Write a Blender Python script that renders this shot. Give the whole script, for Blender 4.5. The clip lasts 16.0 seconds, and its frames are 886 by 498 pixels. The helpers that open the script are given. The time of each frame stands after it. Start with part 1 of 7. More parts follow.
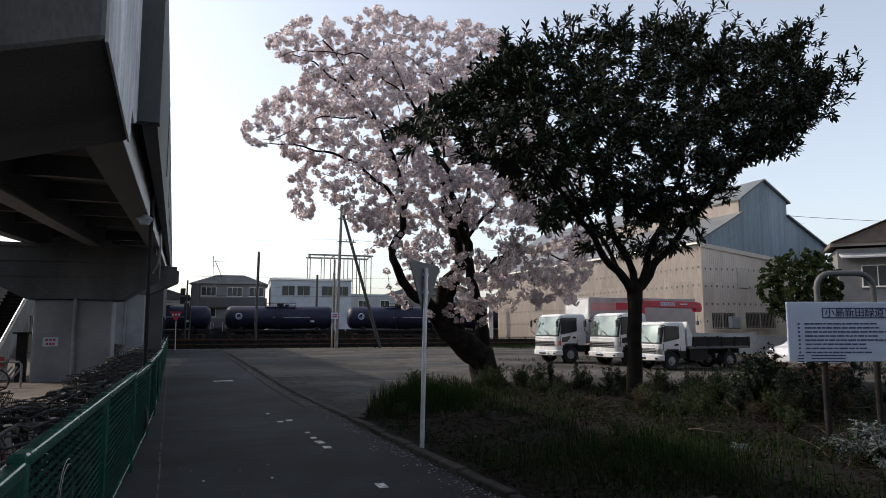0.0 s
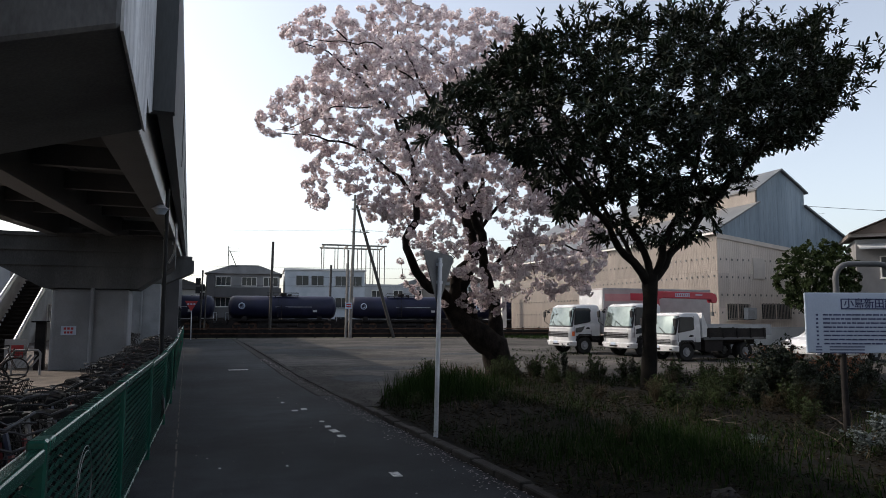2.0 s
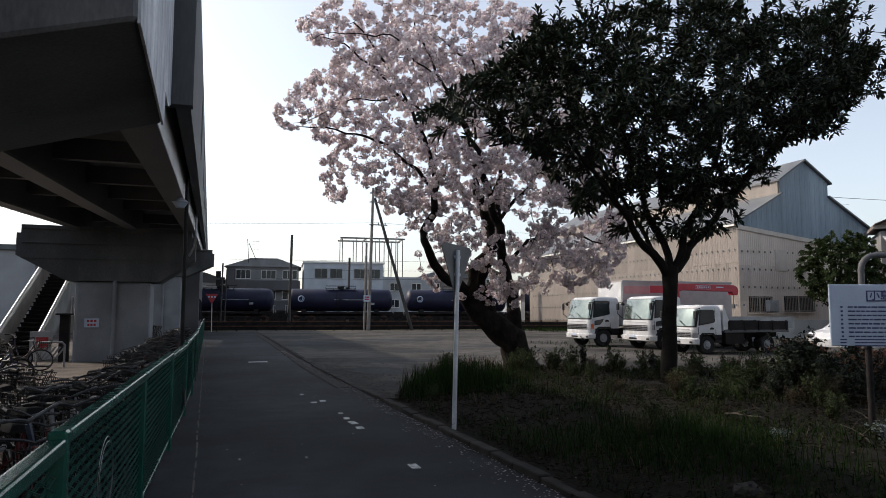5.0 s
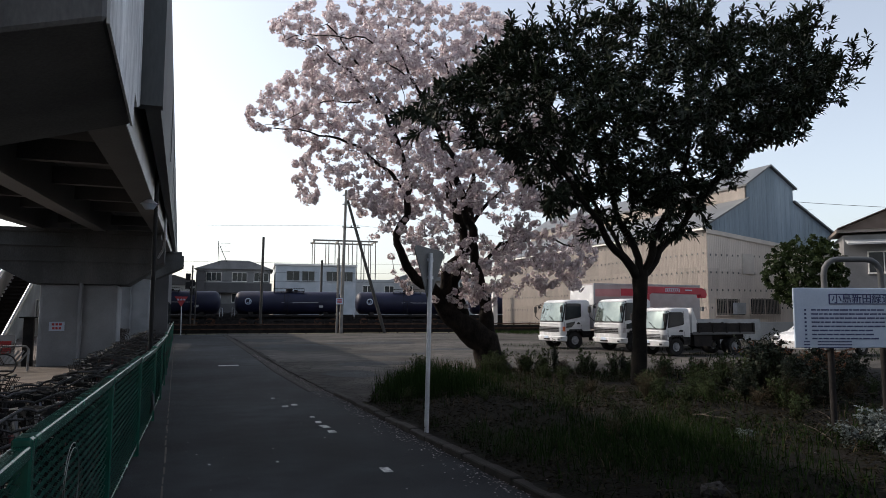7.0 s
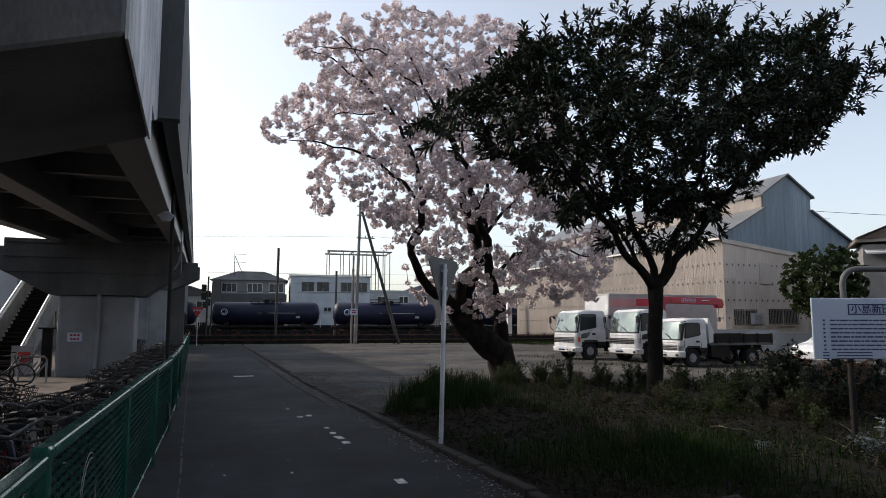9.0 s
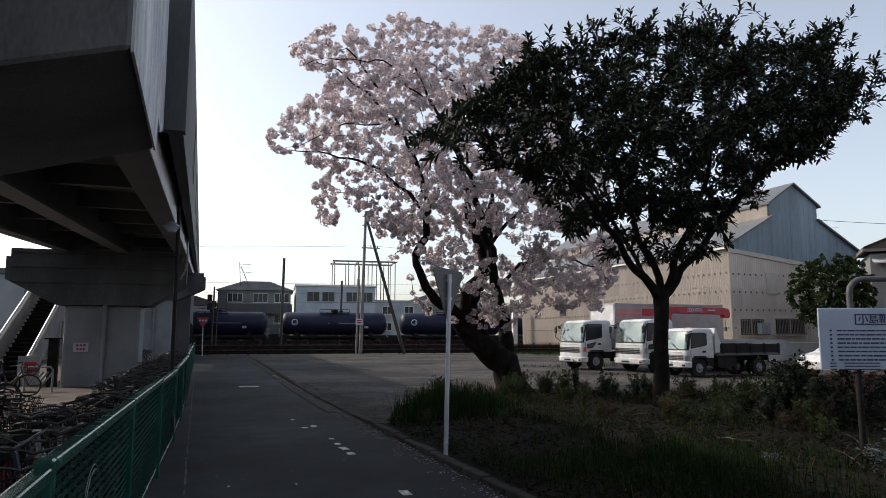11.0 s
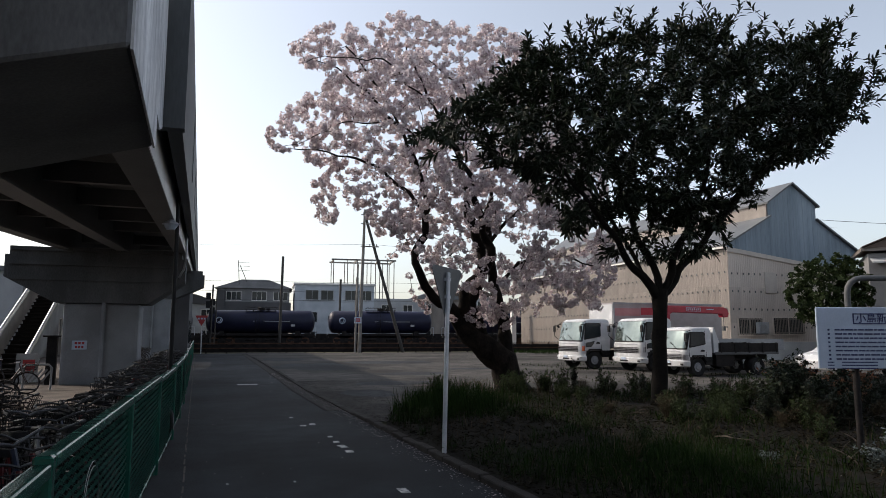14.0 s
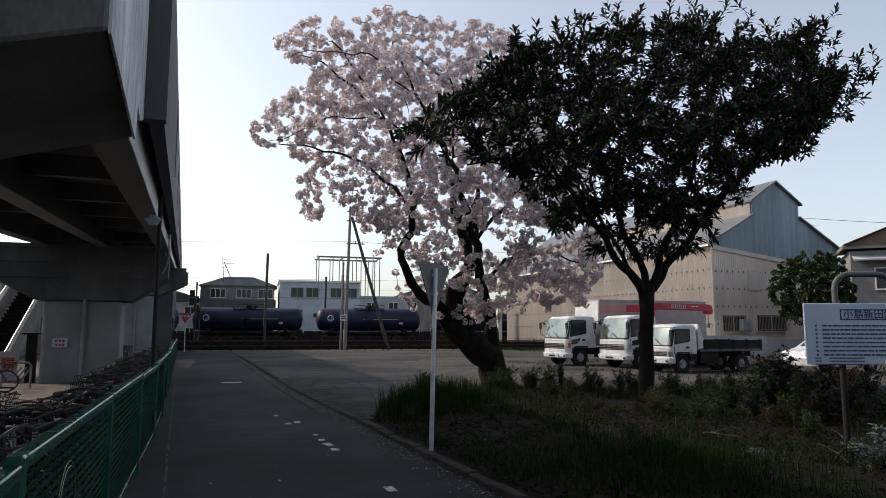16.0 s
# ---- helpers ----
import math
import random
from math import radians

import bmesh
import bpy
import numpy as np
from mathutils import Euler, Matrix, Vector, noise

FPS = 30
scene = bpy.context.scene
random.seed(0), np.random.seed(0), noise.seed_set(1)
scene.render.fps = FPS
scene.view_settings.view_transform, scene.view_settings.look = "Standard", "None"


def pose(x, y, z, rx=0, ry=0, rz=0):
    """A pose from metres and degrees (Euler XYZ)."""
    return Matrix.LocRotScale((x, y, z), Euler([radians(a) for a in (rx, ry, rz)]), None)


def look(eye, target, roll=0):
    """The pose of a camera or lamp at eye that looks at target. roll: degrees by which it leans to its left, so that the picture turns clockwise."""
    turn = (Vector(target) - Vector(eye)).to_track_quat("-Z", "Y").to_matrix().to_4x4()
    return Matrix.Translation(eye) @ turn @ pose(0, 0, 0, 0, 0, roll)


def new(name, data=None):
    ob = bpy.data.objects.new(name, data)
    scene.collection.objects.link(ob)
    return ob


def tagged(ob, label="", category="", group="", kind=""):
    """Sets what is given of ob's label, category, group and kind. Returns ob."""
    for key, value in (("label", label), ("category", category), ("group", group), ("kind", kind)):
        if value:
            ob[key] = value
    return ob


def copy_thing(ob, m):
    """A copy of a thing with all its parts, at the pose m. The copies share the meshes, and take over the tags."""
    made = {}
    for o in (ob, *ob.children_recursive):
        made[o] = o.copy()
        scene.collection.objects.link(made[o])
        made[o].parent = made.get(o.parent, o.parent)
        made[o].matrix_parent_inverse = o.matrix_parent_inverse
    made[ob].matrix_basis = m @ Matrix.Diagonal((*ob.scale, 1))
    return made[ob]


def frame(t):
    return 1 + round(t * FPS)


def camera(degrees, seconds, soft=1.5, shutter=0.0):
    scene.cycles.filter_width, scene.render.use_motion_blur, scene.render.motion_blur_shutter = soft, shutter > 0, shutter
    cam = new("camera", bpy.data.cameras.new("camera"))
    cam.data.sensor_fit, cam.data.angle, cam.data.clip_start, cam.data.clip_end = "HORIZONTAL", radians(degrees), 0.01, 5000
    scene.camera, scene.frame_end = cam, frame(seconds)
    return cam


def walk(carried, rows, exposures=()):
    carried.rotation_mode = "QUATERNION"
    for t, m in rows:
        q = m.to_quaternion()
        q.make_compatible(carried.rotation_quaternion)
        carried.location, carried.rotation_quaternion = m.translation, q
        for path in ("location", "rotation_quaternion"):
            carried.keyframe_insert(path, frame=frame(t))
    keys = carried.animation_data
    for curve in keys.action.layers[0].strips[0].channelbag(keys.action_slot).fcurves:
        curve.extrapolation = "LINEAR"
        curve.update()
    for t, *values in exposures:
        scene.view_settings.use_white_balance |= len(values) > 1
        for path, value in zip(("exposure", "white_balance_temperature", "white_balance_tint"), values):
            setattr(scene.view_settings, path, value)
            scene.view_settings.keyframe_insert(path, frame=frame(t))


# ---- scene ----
cam = camera(66.0, 16.0, soft=0.7)
PATH = [
    (0.0, 0.006, -0.051, 1.607, 6.70, 0.05, -21.62),
    (0.5, 0.013, -0.056, 1.600, 6.21, 0.04, -21.58),
    (1.0, 0.010, -0.041, 1.602, 6.01, -0.10, -21.77),
    (1.5, 0.002, -0.038, 1.603, 5.82, -0.29, -21.32),
    (2.0, 0.004, -0.028, 1.602, 5.89, -0.14, -20.52),
    (2.5, 0.001, -0.022, 1.605, 5.39, -0.30, -20.38),
    (3.0, -0.006, -0.008, 1.605, 5.30, -0.39, -19.69),
    (3.5, 0.000, -0.000, 1.600, 5.20, -0.30, -19.10),
    (6.0, 0.019, -0.016, 1.598, 5.38, 0.01, -19.11),
    (6.5, 0.018, -0.024, 1.602, 5.35, 0.05, -20.39),
    (7.0, 0.014, -0.021, 1.604, 5.50, -0.08, -21.26),
    (7.5, 0.016, -0.025, 1.606, 5.81, -0.11, -21.07),
    (8.0, 0.016, -0.017, 1.603, 5.94, -0.08, -20.57),
    (8.5, 0.017, -0.019, 1.604, 6.05, -0.03, -20.19),
    (9.0, 0.014, -0.026, 1.605, 6.38, -0.05, -20.06),
    (11.5, 0.024, -0.031, 1.612, 7.27, -0.01, -19.57),
    (12.0, 0.023, -0.032, 1.610, 7.33, -0.07, -19.66),
    (12.5, 0.022, -0.040, 1.611, 7.37, -0.13, -19.77),
    (13.0, 0.015, -0.043, 1.612, 7.37, -0.13, -19.77),
    (13.5, 0.019, -0.044, 1.608, 7.28, -0.05, -19.69),
    (14.0, 0.021, -0.038, 1.607, 7.09, -0.15, -19.71),
    (14.5, 0.026, -0.024, 1.608, 7.09, -0.14, -19.97),
    (15.0, 0.026, -0.011, 1.605, 7.10, -0.15, -20.43),
    (15.5, 0.029, 0.001, 1.604, 7.03, -0.11, -20.70),
    (16.0, 0.036, 0.062, 1.593, 6.89, -0.09, -20.91),
]
walk(cam, [(t, pose(x, y, z, 90 + p, r, w)) for t, x, y, z, p, r, w in PATH],
     exposures=[(0.0, 0.87, 6500, 10), (9.0, 0.86, 6500, 10), (11.5, 0.77, 6500, 10), (16.0, 0.77, 6500, 10)])

# ---- light ----
SUN_TURN, SUN_UP = -50.0, 36.5      # degrees clockwise from the road's direction, and above the horizon
world = bpy.data.worlds.new("world")
scene.world = world
world.use_nodes = True
wt = world.node_tree
sky = wt.nodes.new("ShaderNodeTexSky")
sky.sky_type, sky.sun_disc = "NISHITA", False
sky.sun_elevation, sky.sun_rotation = radians(SUN_UP), radians(SUN_TURN)
sky.air_density, sky.dust_density, sky.ozone_density = 1.0, 2.2, 1.0
wt.nodes["Background"].inputs["Strength"].default_value = 0.125
haze = wt.nodes.new("ShaderNodeHueSaturation")      # a hazy spring sky is paler than a clear one
haze.inputs["Saturation"].default_value = 0.55
wt.links.new(sky.outputs[0], haze.inputs["Color"])
wt.links.new(haze.outputs[0], wt.nodes["Background"].inputs[0])
sun_data = bpy.data.lights.new("sun", "SUN")
sun_data.energy, sun_data.angle, sun_data.color = 2.0, radians(0.6), (1.0, 0.86, 0.72)
sun_way = Vector((math.sin(radians(SUN_TURN)) * math.cos(radians(SUN_UP)),
                  math.cos(radians(SUN_TURN)) * math.cos(radians(SUN_UP)), math.sin(radians(SUN_UP))))
sun = new("sun", sun_data)
sun.matrix_basis = look(sun_way * 100, (0, 0, 0))

# ---- materials ----
def shader(name):
    m = bpy.data.materials.new(name)
    m.use_nodes = True
    return m, m.node_tree.nodes, m.node_tree.links, m.node_tree.nodes["Principled BSDF"]


def surf(name, dark, light, scale=3.0, rough=0.7, bump=0.2, grain=60.0, metal=0.0, per=0.0, spec=0.5, stretch=None, stain=0.0):
    """Two colours mixed by broad noise, with a fine grain in the relief and the colour; per: change from object to object;
    stain: strength of large weathered patches."""
    m, n, l, b = shader(name)
    tc = n.new("ShaderNodeTexCoord")
    src = tc.outputs["Object"]
    if stretch:
        mp = n.new("ShaderNodeMapping")
        mp.inputs["Scale"].default_value = stretch
        l.new(src, mp.inputs[0])
        src = mp.outputs[0]
    broad = n.new("ShaderNodeTexNoise")
    broad.inputs["Scale"].default_value, broad.inputs["Detail"].default_value = scale, 6
    fine = n.new("ShaderNodeTexNoise")
    fine.inputs["Scale"].default_value, fine.inputs["Detail"].default_value = grain, 4
    l.new(src, broad.inputs[0]), l.new(src, fine.inputs[0])
    ramp = n.new("ShaderNodeValToRGB")
    ramp.color_ramp.elements[0].position, ramp.color_ramp.elements[1].position = 0.32, 0.68
    ramp.color_ramp.elements[0].color, ramp.color_ramp.elements[1].color = (*dark, 1), (*light, 1)
    add = n.new("ShaderNodeMath")
    add.operation = "MULTIPLY_ADD"
    add.inputs[1].default_value = 0.5
    l.new(fine.outputs[0], add.inputs[0])
    half = n.new("ShaderNodeMath")
    half.operation = "MULTIPLY_ADD"
    half.inputs[1].default_value, half.inputs[2].default_value = 1.0, -0.25
    l.new(broad.outputs[0], half.inputs[0])
    l.new(half.outputs[0], add.inputs[2])
    l.new(add.outputs[0], ramp.inputs[0])
    out = ramp.outputs[0]
    if stain:
        big = n.new("ShaderNodeTexNoise")
        big.inputs["Scale"].default_value, big.inputs["Detail"].default_value = scale * 0.13, 5
        l.new(src, big.inputs[0])
        sr = n.new("ShaderNodeMapRange")
        sr.inputs[1].default_value, sr.inputs[2].default_value = 0.35, 0.65
        sr.inputs[3].default_value, sr.inputs[4].default_value = 1.0 - stain, 1.0 + stain * 0.6
        l.new(big.outputs[0], sr.inputs[0])
        sh = n.new("ShaderNodeHueSaturation")
        l.new(sr.outputs[0], sh.inputs["Value"]), l.new(out, sh.inputs["Color"])
        out = sh.outputs[0]
    if per:
        info = n.new("ShaderNodeObjectInfo")
        hs = n.new("ShaderNodeHueSaturation")
        mr = n.new("ShaderNodeMapRange")
        mr.inputs[3].default_value, mr.inputs[4].default_value = 1 - per, 1 + per
        l.new(info.outputs["Random"], mr.inputs[0])
        l.new(mr.outputs[0], hs.inputs["Value"]), l.new(out, hs.inputs["Color"])
        out = hs.outputs[0]
    l.new(out, b.inputs["Base Color"])
    rr = n.new("ShaderNodeMapRange")
    rr.inputs[3].default_value, rr.inputs[4].default_value = max(0.02, rough - 0.12), min(1, rough + 0.12)
    l.new(broad.outputs[0], rr.inputs[0])
    l.new(rr.outputs[0], b.inputs["Roughness"])
    b.inputs["Metallic"].default_value = metal
    b.inputs["Specular IOR Level"].default_value = spec if rough < 0.75 else min(spec, 0.12)   # rough, dusty surfaces hardly shine
    if bump:
        bp = n.new("ShaderNodeBump")
        bp.inputs["Strength"].default_value, bp.inputs["Distance"].default_value = bump, 0.02
        l.new(add.outputs[0], bp.inputs["Height"])
        l.new(bp.outputs[0], b.inputs["Normal"])
    return m


def leafy(name, dark, light, through_part=0.35, rough=0.45, spec=0.5):
    """Leaves and petals: colour from leaf to leaf, and part of the light goes through."""
    m, n, l, b = shader(name)
    geo = n.new("ShaderNodeNewGeometry")
    ramp = n.new("ShaderNodeValToRGB")
    ramp.color_ramp.elements[0].color, ramp.color_ramp.elements[1].color = (*dark, 1), (*light, 1)
    l.new(geo.outputs["Random Per Island"], ramp.inputs[0])
    l.new(ramp.outputs[0], b.inputs["Base Color"])
    b.inputs["Roughness"].default_value = rough
    b.inputs["Specular IOR Level"].default_value = spec
    tr = n.new("ShaderNodeBsdfTranslucent")
    l.new(ramp.outputs[0], tr.inputs[0])
    mix = n.new("ShaderNodeMixShader")
    mix.inputs[0].default_value = through_part
    l.new(b.outputs[0], mix.inputs[1]), l.new(tr.outputs[0], mix.inputs[2])
    l.new(mix.outputs[0], n["Material Output"].inputs[0])
    return m


ASPHALT = surf("asphalt", (0.015, 0.0175, 0.0205), (0.036, 0.04, 0.045), 1.8, 0.85, 0.6, 70, stain=0.6)
LOT = surf("worn_lot", (0.03, 0.029, 0.027), (0.078, 0.072, 0.066), 1.6, 0.92, 1.0, 24, stain=0.6)
# earth colour lowered to hold the shade of the trees
SHADED_EARTH = surf("earth", (0.004, 0.0034, 0.0026), (0.0085, 0.007, 0.005), 2.0, 0.95, 0.8, 30)
FIELD = surf("field", (0.04, 0.05, 0.02), (0.1, 0.09, 0.05), 0.15, 0.95, 0.3, 4)
PAVING = surf("paving", (0.07, 0.06, 0.053), (0.14, 0.122, 0.11), 1.5, 0.85, 0.3, 40, stain=0.3)
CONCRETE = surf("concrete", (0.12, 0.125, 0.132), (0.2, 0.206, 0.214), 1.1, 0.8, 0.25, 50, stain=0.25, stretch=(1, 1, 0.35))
# concrete with sky light painted in, for faces towards the open sky
SKYLIT_CONCRETE = surf("skylit_concrete", (0.5, 0.52, 0.55), (0.88, 0.9, 0.92), 6.0, 0.7, 0.6, 40, stretch=(1, 1, 0.35), stain=0.25)
# copy of the concrete, darkened for the shade under the deck
SHADED_CONCRETE = surf("shaded_concrete", (0.06, 0.063, 0.066), (0.12, 0.124, 0.128), 1.1, 0.85, 0.25, 50, stain=0.3, stretch=(1, 1, 0.35))
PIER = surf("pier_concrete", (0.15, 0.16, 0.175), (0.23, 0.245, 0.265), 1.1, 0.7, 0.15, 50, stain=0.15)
PARAPET = surf("parapet_paint", (0.04, 0.046, 0.05), (0.07, 0.078, 0.083), 0.8, 0.6, 0.1, 40, stain=0.2, stretch=(1, 1, 0.2))
STEEL_DARK = surf("dark_steel", (0.05, 0.055, 0.06), (0.085, 0.09, 0.095), 1.0, 0.6, 0.1, 40, stain=0.2)
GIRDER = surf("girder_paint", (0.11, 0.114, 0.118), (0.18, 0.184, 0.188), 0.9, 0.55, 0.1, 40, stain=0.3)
KERB = surf("kerb_stone", (0.016, 0.015, 0.014), (0.042, 0.039, 0.037), 3, 0.9, 0.5, 60, per=0.25)
FENCE_GREEN = surf("fence_paint", (0.006, 0.06, 0.042), (0.011, 0.09, 0.065), 3, 0.25, 0.05, 60)
MESH_GREEN = surf("mesh_wire", (0.006, 0.05, 0.038), (0.011, 0.08, 0.06), 3, 0.5, 0.0, 60)
WHITE_LINE = surf("road_paint", (0.16, 0.16, 0.16), (0.62, 0.62, 0.6), 14, 0.7, 0.2, 60)
GALV = surf("galvanised", (0.42, 0.45, 0.5), (0.6, 0.63, 0.68), 4, 0.45, 0.05, 60, metal=0.5)
SIGN_BACK = surf("sign_back", (0.1, 0.105, 0.11), (0.17, 0.175, 0.18), 3, 0.55, 0.05, 60, metal=0.3)
SIGN_WHITE = surf("board_white", (0.34, 0.41, 0.52), (0.4, 0.475, 0.585), 3, 0.4, 0.02, 60)
SIGN_BLUE = surf("print_blue", (0.012, 0.02, 0.08), (0.018, 0.03, 0.12), 3, 0.5, 0.0, 60)
SIGN_RED = surf("sign_red", (0.26, 0.014, 0.018), (0.36, 0.02, 0.025), 3, 0.45, 0.0, 60)
POLE_CONC = surf("pole_concrete", (0.16, 0.15, 0.14), (0.26, 0.25, 0.23), 2, 0.85, 0.2, 40)
POLE_DARK = surf("pole_dark", (0.03, 0.028, 0.027), (0.06, 0.055, 0.05), 2, 0.7, 0.2, 40)
BARK = surf("cherry_bark", (0.006, 0.005, 0.0045), (0.026, 0.02, 0.017), 6, 0.9, 1.0, 30, stretch=(1, 1, 0.6))
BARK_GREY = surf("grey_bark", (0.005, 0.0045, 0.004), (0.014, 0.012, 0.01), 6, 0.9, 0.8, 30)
TWIG = surf("twig_bark", (0.014, 0.01, 0.009), (0.04, 0.028, 0.023), 6, 0.9, 0.2, 30)
STRAW = leafy("dry_straw", (0.035, 0.027, 0.017), (0.1, 0.078, 0.05), 0.2, 0.8, 0.2)
BLOSSOM = leafy("blossom", (0.5, 0.415, 0.44), (0.94, 0.875, 0.88), 0.42, 0.7, 0.1)
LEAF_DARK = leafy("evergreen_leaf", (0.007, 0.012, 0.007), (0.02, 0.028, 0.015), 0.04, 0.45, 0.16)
LEAF_MID = leafy("shrub_leaf", (0.012, 0.022, 0.007), (0.042, 0.06, 0.02), 0.25, 0.6, 0.15)
DEAD_WOOD = surf("dead_wood", (0.035, 0.03, 0.026), (0.09, 0.078, 0.066), 6, 0.9, 0.3, 30)
PALE_LEAF = leafy("variegated_leaf", (0.02, 0.03, 0.025), (0.16, 0.19, 0.2), 0.25, 0.6, 0.15)
PETAL_DULL = leafy("fallen_petal", (0.12, 0.1, 0.105), (0.42, 0.37, 0.38), 0.2, 0.8, 0.05)
# litter is darkened too, for the tree shade over the verge
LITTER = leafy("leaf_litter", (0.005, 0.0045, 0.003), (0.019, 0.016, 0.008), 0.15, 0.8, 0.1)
LEAF_RED = leafy("reddish_leaf", (0.12, 0.05, 0.025), (0.24, 0.11, 0.06), 0.3, 0.6, 0.3)
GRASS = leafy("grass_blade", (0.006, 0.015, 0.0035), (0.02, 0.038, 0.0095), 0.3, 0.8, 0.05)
TANK_BLUE = surf("tank_blue", (0.007, 0.009, 0.028), (0.014, 0.017, 0.048), 0.7, 0.5, 0.05, 20, stain=0.35, spec=0.3)
UNDERFRAME = surf("underframe", (0.01, 0.01, 0.011), (0.028, 0.025, 0.024), 2, 0.8, 0.2, 30)
RUST = surf("rail_rust", (0.05, 0.028, 0.018), (0.11, 0.065, 0.045), 3, 0.8, 0.3, 40)
BALLAST = surf("ballast", (0.04, 0.034, 0.03), (0.12, 0.1, 0.09), 8, 0.95, 1.0, 14)
WHITE_PAINT = surf("white_paint", (0.45, 0.46, 0.475), (0.57, 0.58, 0.59), 2, 0.25, 0.0, 60)
TRUCK_GREY = surf("truck_grey", (0.2, 0.21, 0.225), (0.3, 0.31, 0.325), 2, 0.45, 0.02, 60)
VAN_SIDE = surf("van_side", (0.24, 0.215, 0.215), (0.31, 0.28, 0.28), 2, 0.4, 0.02, 60)
CRANE_RED = surf("crane_red", (0.28, 0.01, 0.026), (0.38, 0.018, 0.04), 2, 0.35, 0.02, 60)
ORANGE = surf("lamp_orange", (0.6, 0.1, 0.03), (0.7, 0.14, 0.04), 3, 0.25, 0.0, 60)
RUBBER = surf("rubber", (0.012, 0.012, 0.013), (0.03, 0.03, 0.03), 4, 0.85, 0.2, 60)
BLACK = surf("black_plastic", (0.009, 0.009, 0.01), (0.02, 0.02, 0.022), 4, 0.6, 0.05, 60, spec=0.2)
BIKE_METAL = surf("dull_bright_metal", (0.012, 0.012, 0.013), (0.07, 0.07, 0.075), 9, 0.45, 0.0, 60, metal=0.4, per=0.8)
CHROME = surf("chrome", (0.25, 0.25, 0.27), (0.4, 0.4, 0.42), 4, 0.35, 0.0, 60, metal=1.0)
PANE = surf("dark_pane", (0.015, 0.02, 0.024), (0.03, 0.036, 0.04), 1.0, 0.08, 0.0, 40, spec=0.4)
FADED_RED = surf("faded_red", (0.34, 0.14, 0.15), (0.42, 0.2, 0.2), 2, 0.45, 0.02, 60)
CAB_PANE = surf("cab_pane", (0.1, 0.13, 0.125), (0.2, 0.24, 0.23), 1.2, 0.06, 0.0, 3, metal=0.6, spec=0.8)
# same beige sheet, with the sunless front's missing brightness put into the colour
SHEET_LIFTED = surf("lifted_beige_sheet", (0.5, 0.43, 0.375), (0.64, 0.555, 0.49), 0.8, 0.6, 0.08, 30, per=0.1, stain=0.2, stretch=(1, 1, 0.3))
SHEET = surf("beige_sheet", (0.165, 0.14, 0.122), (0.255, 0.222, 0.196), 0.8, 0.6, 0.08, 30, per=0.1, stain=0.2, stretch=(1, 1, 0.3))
SHEET_BLUE = surf("blue_sheet", (0.125, 0.17, 0.215), (0.215, 0.27, 0.325), 2.2, 0.55, 0.08, 30, per=0.06, stretch=(1, 1, 0.06), stain=0.2)
ROOF_SHEET = surf("roof_sheet", (0.07, 0.077, 0.085), (0.125, 0.133, 0.142), 0.8, 0.5, 0.08, 30)
# girder paint brightened for sky light, only for the outer web
GIRDER_SKYLIT = surf("skylit_girder_paint", (0.5, 0.5, 0.5), (0.68, 0.68, 0.68), 0.9, 0.5, 0.1, 40, stain=0.15)
VENT_TAN = surf("vent_tan", (0.42, 0.37, 0.33), (0.5, 0.45, 0.4), 2, 0.6, 0.05, 40)
STAIR_PAINT = surf("stair_paint", (0.2, 0.205, 0.21), (0.34, 0.345, 0.35), 1.5, 0.55, 0.05, 40, stain=0.3)
TRIM = surf("pale_trim", (0.6, 0.58, 0.55), (0.75, 0.73, 0.7), 1, 0.6, 0.05, 40)
RENDER_WHITE = surf("white_render", (0.38, 0.42, 0.46), (0.5, 0.53, 0.57), 0.6, 0.8, 0.1, 20, stain=0.12)
RENDER_GREY = surf("grey_render", (0.3, 0.31, 0.32), (0.42, 0.43, 0.44), 0.6, 0.8, 0.1, 20)
FLATS = surf("flats_render", (0.17, 0.17, 0.175), (0.26, 0.26, 0.265), 0.6, 0.8, 0.1, 20)
RENDER_DARK = surf("dark_cladding", (0.05, 0.05, 0.055), (0.085, 0.085, 0.09), 0.6, 0.7, 0.1, 20)
TILE_BROWN = surf("brown_tile", (0.06, 0.042, 0.034), (0.11, 0.08, 0.066), 1.5, 0.7, 0.2, 30, per=0.2)
SADDLE = surf("saddle", (0.006, 0.006, 0.007), (0.016, 0.015, 0.015), 4, 0.8, 0.05, 60)
BIKE_PAINTS = [surf("bike_" + nm, tuple(c * 0.8 for c in col), col, 4, 0.3, 0.0, 60) for nm, col in
               (("black", (0.03, 0.03, 0.035)), ("silver", (0.16, 0.165, 0.17)), ("red", (0.11, 0.012, 0.014)), ("blue", (0.018, 0.028, 0.06)), ("brown", (0.05, 0.03, 0.022)))]


# ---- building helpers ----
def bm_new():
    return bmesh.new()


def box(bm, c, s, rot=None, taper=None):
    """A box of centre c and size s; rot in degrees; taper scales its upper face in x and y."""
    r = bmesh.ops.create_cube(bm, size=1.0)
    vs = r["verts"]
    for v in vs:
        if taper and v.co.z > 0:
            v.co.x *= taper[0]
            v.co.y *= taper[1]
        v.co = Vector((v.co.x * s[0], v.co.y * s[1], v.co.z * s[2]))
    m = Matrix.Translation(c)
    if rot:
        m = m @ Euler([radians(a) for a in rot]).to_matrix().to_4x4()
    bmesh.ops.transform(bm, matrix=m, verts=vs)
    return vs


